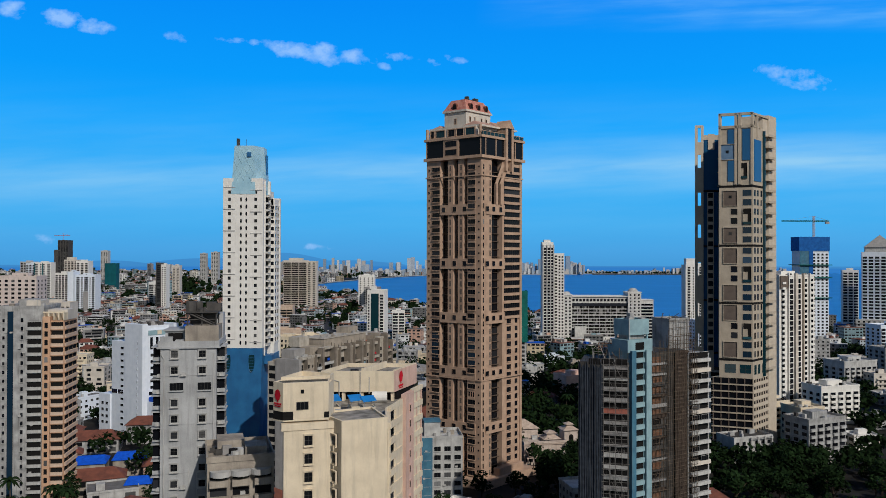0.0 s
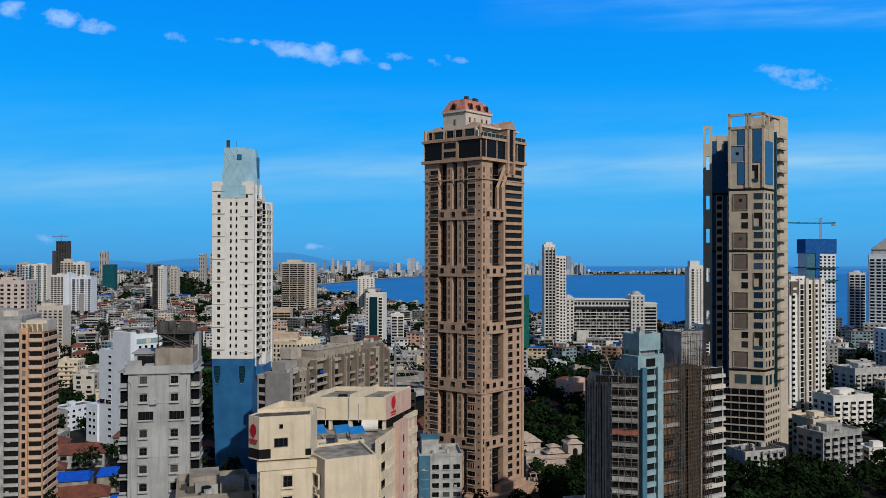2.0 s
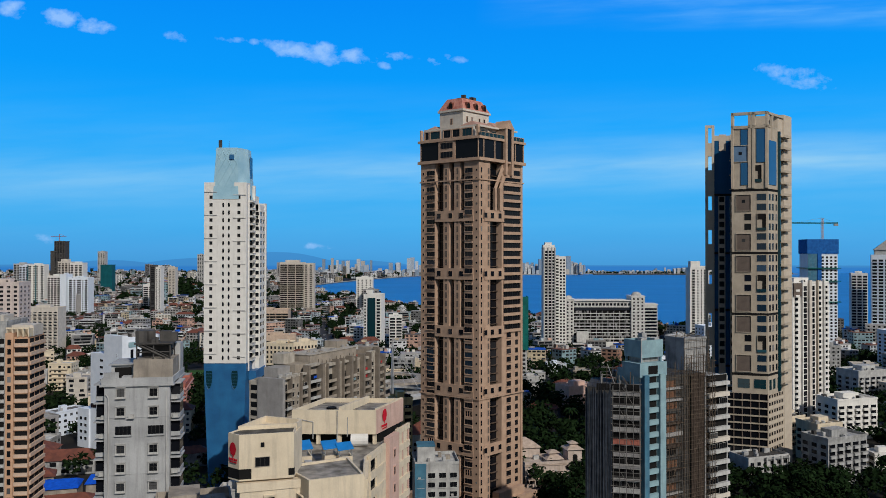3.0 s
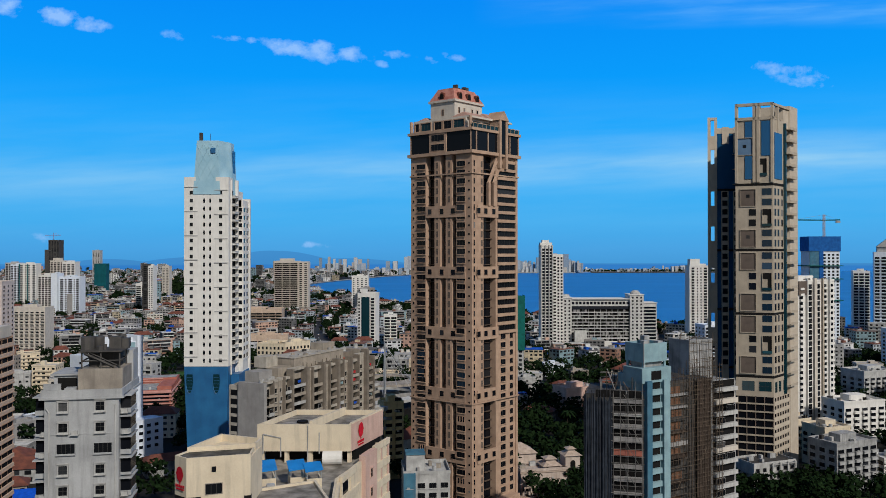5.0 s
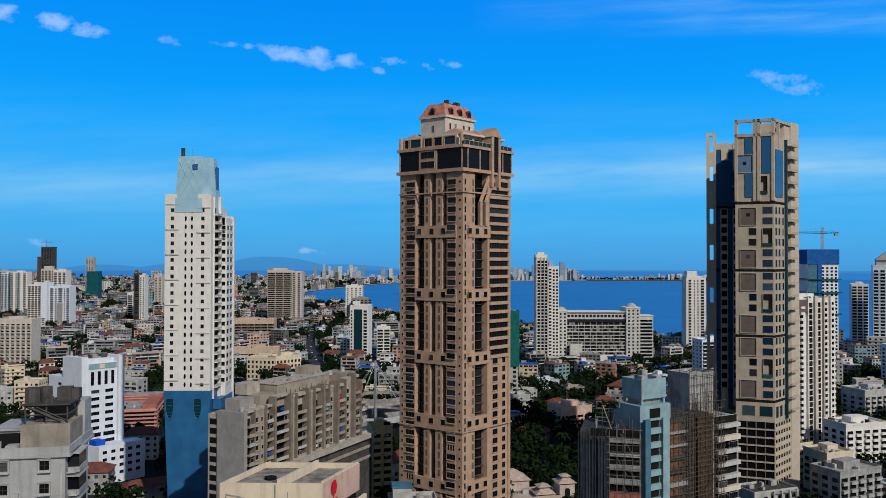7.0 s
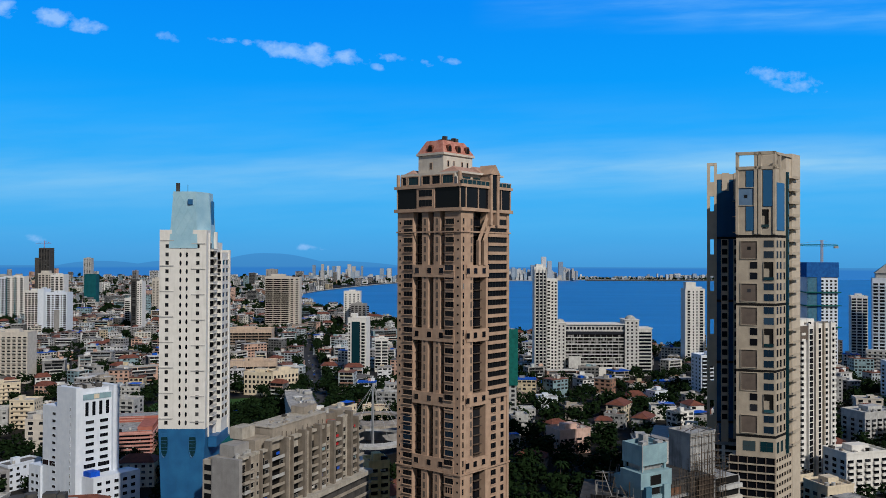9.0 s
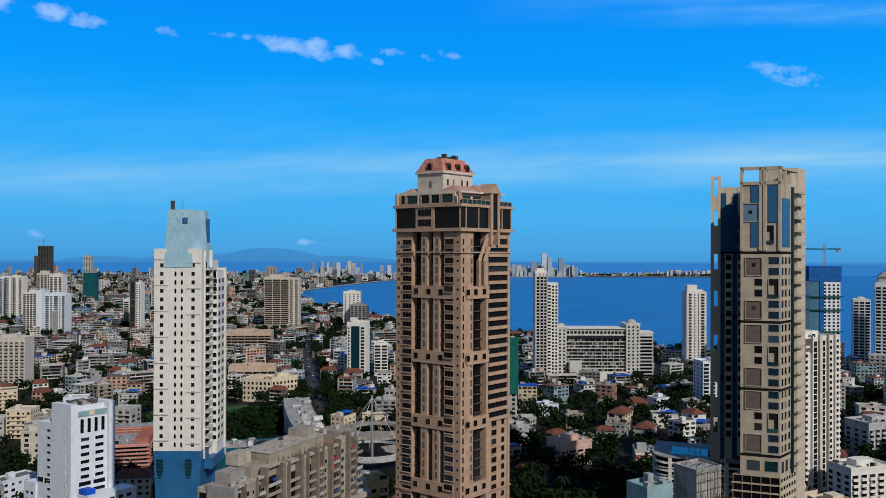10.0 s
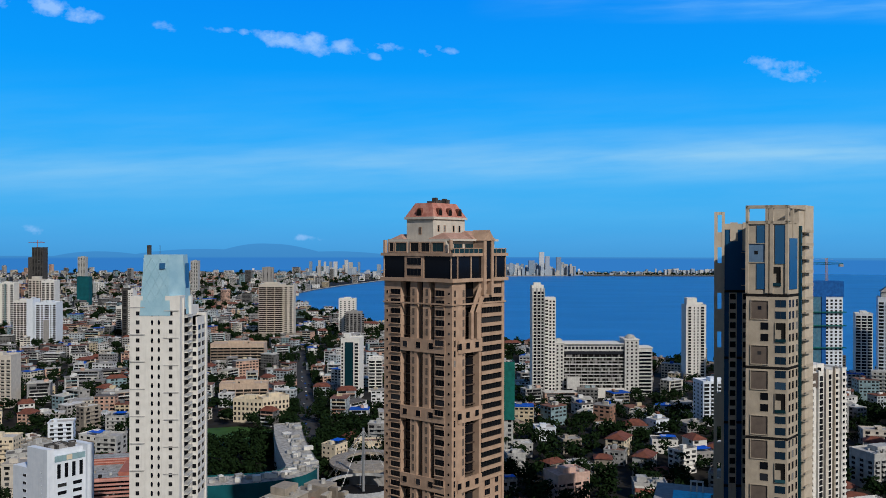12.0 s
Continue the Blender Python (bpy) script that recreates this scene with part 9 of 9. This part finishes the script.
kinds = [tree_kind(s) for s in range(6)]
for i, (tx, ty, sc, rot) in enumerate(trees):
    if i < 6:
        T = kinds[i]
        T.location, T.rotation_euler = (tx, ty, 0), (0, 0, radians(rot))
    else:
        k = kinds[i % 6]
        T = copy_thing(k, pose(tx, ty, 0, 0, 0, rot))
    T.scale = (sc, sc, sc * 0.95)
v, fc = [], []
for tx, ty, sc, _ in far_trees:
    n = 34 if ty < 1200 else 14
    size = (1.1 if ty < 1200 else 2.0) * sc
    for _k in range(3):
        leaf_cloud(v, fc, (tx + rnd.uniform(-3, 3) * sc, ty + rnd.uniform(-3, 3) * sc, rnd.uniform(5, 9) * sc), (3.2 * sc, 3.2 * sc, 2.8 * sc), n, size, rnd)
for k in range(150):     # rows of trees along the street
    t = rnd.random()
    for side in (-14, 14):
        leaf_cloud(v, fc, (-80 - 100 * t + side + rnd.uniform(-3, 3), 640 + 510 * t, rnd.uniform(6, 9)), (4, 4, 3.2), 30, 1.2, rnd)
for k in range(420):     # dark belt of trees along the bay
    t = rnd.random()
    x = 120 - 420 * t
    s = shore_y(x)
    if s:
        leaf_cloud(v, fc, (x, s - rnd.uniform(8, 60), 6), (5, 5, 4.5), 16, 1.8, rnd)
for k in range(260):
    leaf_cloud(v, fc, (rnd.uniform(740, 1880), rnd.uniform(4170, 4280), 6), (14, 8, 6), 8, 5, rnd)
me = bpy.data.meshes.new("distant_trees")
me.from_pydata(v, [], fc)
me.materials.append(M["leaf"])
tagged(new("distant_trees", me), "dark green trees scattered among distant houses", "trees", kind="stuff")


def palm_kind():
    T = tagged(new("palm_tree"), "tall coconut palm with drooping green fronds", "palm", "palms between the houses")
    m = MB()
    for k in range(5):
        m.rod((0.12 * k * k * 0.3, 0, 2.4 * k), (0.12 * (k + 1) ** 2 * 0.3, 0, 2.4 * k + 2.4), 0.22 - 0.02 * k, 6, 0.20 - 0.02 * k)
    part("trunk", m, M["bark"], T)
    for k in range(14):
        a = 2 * math.pi * k / 14
        fr = MB()
        prev = None
        up = 0.9 if k % 2 else 0.3
        for j in range(6):
            t = j / 5
            r, z = 3.4 * t, 12 + up * math.sin(t * 2.2) * 1.6 - 2.0 * t * t
            w = 0.55 * math.sin(math.pi * min(1, t * 0.85 + 0.12))
            c, s = math.cos(a), math.sin(a)
            cur = [(0.9 + r * c - w * s, r * s + w * c, z - 0.25), (0.9 + r * c, r * s, z), (0.9 + r * c + w * s, r * s - w * c, z - 0.25)]
            if prev:
                fr.quad([prev[0], prev[1], cur[1], cur[0]])
                fr.quad([prev[1], prev[2], cur[2], cur[1]])
            prev = cur
        part("frond", fr, M["leaf"], T)
    return T


palm = palm_kind()
spots = [(-148, 262), (-141, 258), (-136, 268), (-128, 262), (-152, 272), (116, 470), (98, 500), (140, 520), (70, 440), (-120, 420), (-130, 452), (170, 560), (60, 600), (-108, 300)]
palm.location = (*spots[0], 0)
for i, (tx, ty) in enumerate(spots[1:]):
    T = copy_thing(palm, pose(tx, ty, 0, 0, 0, 47 * i))
    T.scale = (1.1 + 0.06 * (i % 4),) * 3


# ---- cars on the street, ships at sea ----
def car_kind(paint, label):
    T = tagged(new("car"), label, "car", "cars on the street")
    f = axes(0)
    m = MB()
    m.prism([(-2.1, -0.85), (2.1, -0.85), (2.1, 0.85), (-2.1, 0.85)], 0.35, 0.95, [(-2.05, -0.8), (2.0, -0.8), (2.0, 0.8), (-2.05, 0.8)])
    part("body", m, paint, T)
    m = MB()
    m.prism([(-1.5, -0.78), (1.0, -0.78), (1.0, 0.78), (-1.5, 0.78)], 0.95, 1.5, [(-1.1, -0.62), (0.4, -0.62), (0.4, 0.62), (-1.1, 0.62)])
    part("cabin", m, M["glass_black"], T)
    for x in (-1.3, 1.3):
        for y in (-0.86, 0.66):
            m = MB()
            m.rod((x, y, 0.33), (x, y + 0.2, 0.33), 0.33, 10)
            part("wheel", m, M["black"], T)
    return T


paints = [(M["white"], "small white car on a dark street"), (M["steel"], "small silver car on a dark street"), (M["black"], "small black car on a dark street"), (M["tarp"], "small blue car on a dark street")]
rnd = random.Random(5)
firsts = {}
for k in range(30):
    t = (k + rnd.random()) / 30
    x, y = -80 - 90 * t + rnd.choice((-4.5, -1.5, 2.0, 5.0)), 645 + 490 * t
    m, lab = paints[k % 4]
    place = pose(x, y, 0.06, 0, 0, 102 + rnd.uniform(-3, 3))
    if k < 4:
        firsts[k] = car_kind(m, lab)
        firsts[k].matrix_basis = place
    else:
        copy_thing(firsts[k % 4], place)
for x, y, L in ((-1050, 4700, 60), (-820, 4780, 45), (-300, 4800, 70), (900, 4750, 30)):
    T = thing("ship", x, y, "distant pale ship on the open sea", "ship", "ships at sea", z=-1.6)
    m = MB()
    m.prism([(-L / 2, -4), (L / 2 - 6, -4), (L / 2, 0), (L / 2 - 6, 4), (-L / 2, 4)], 0, 7)
    part("hull", m, M["grey"], T)
    m = MB()
    m.box(axes(0), -L / 2 + 3, -L / 2 + 14, -3, 3, 7, 18)
    part("superstructure", m, M["white"], T)
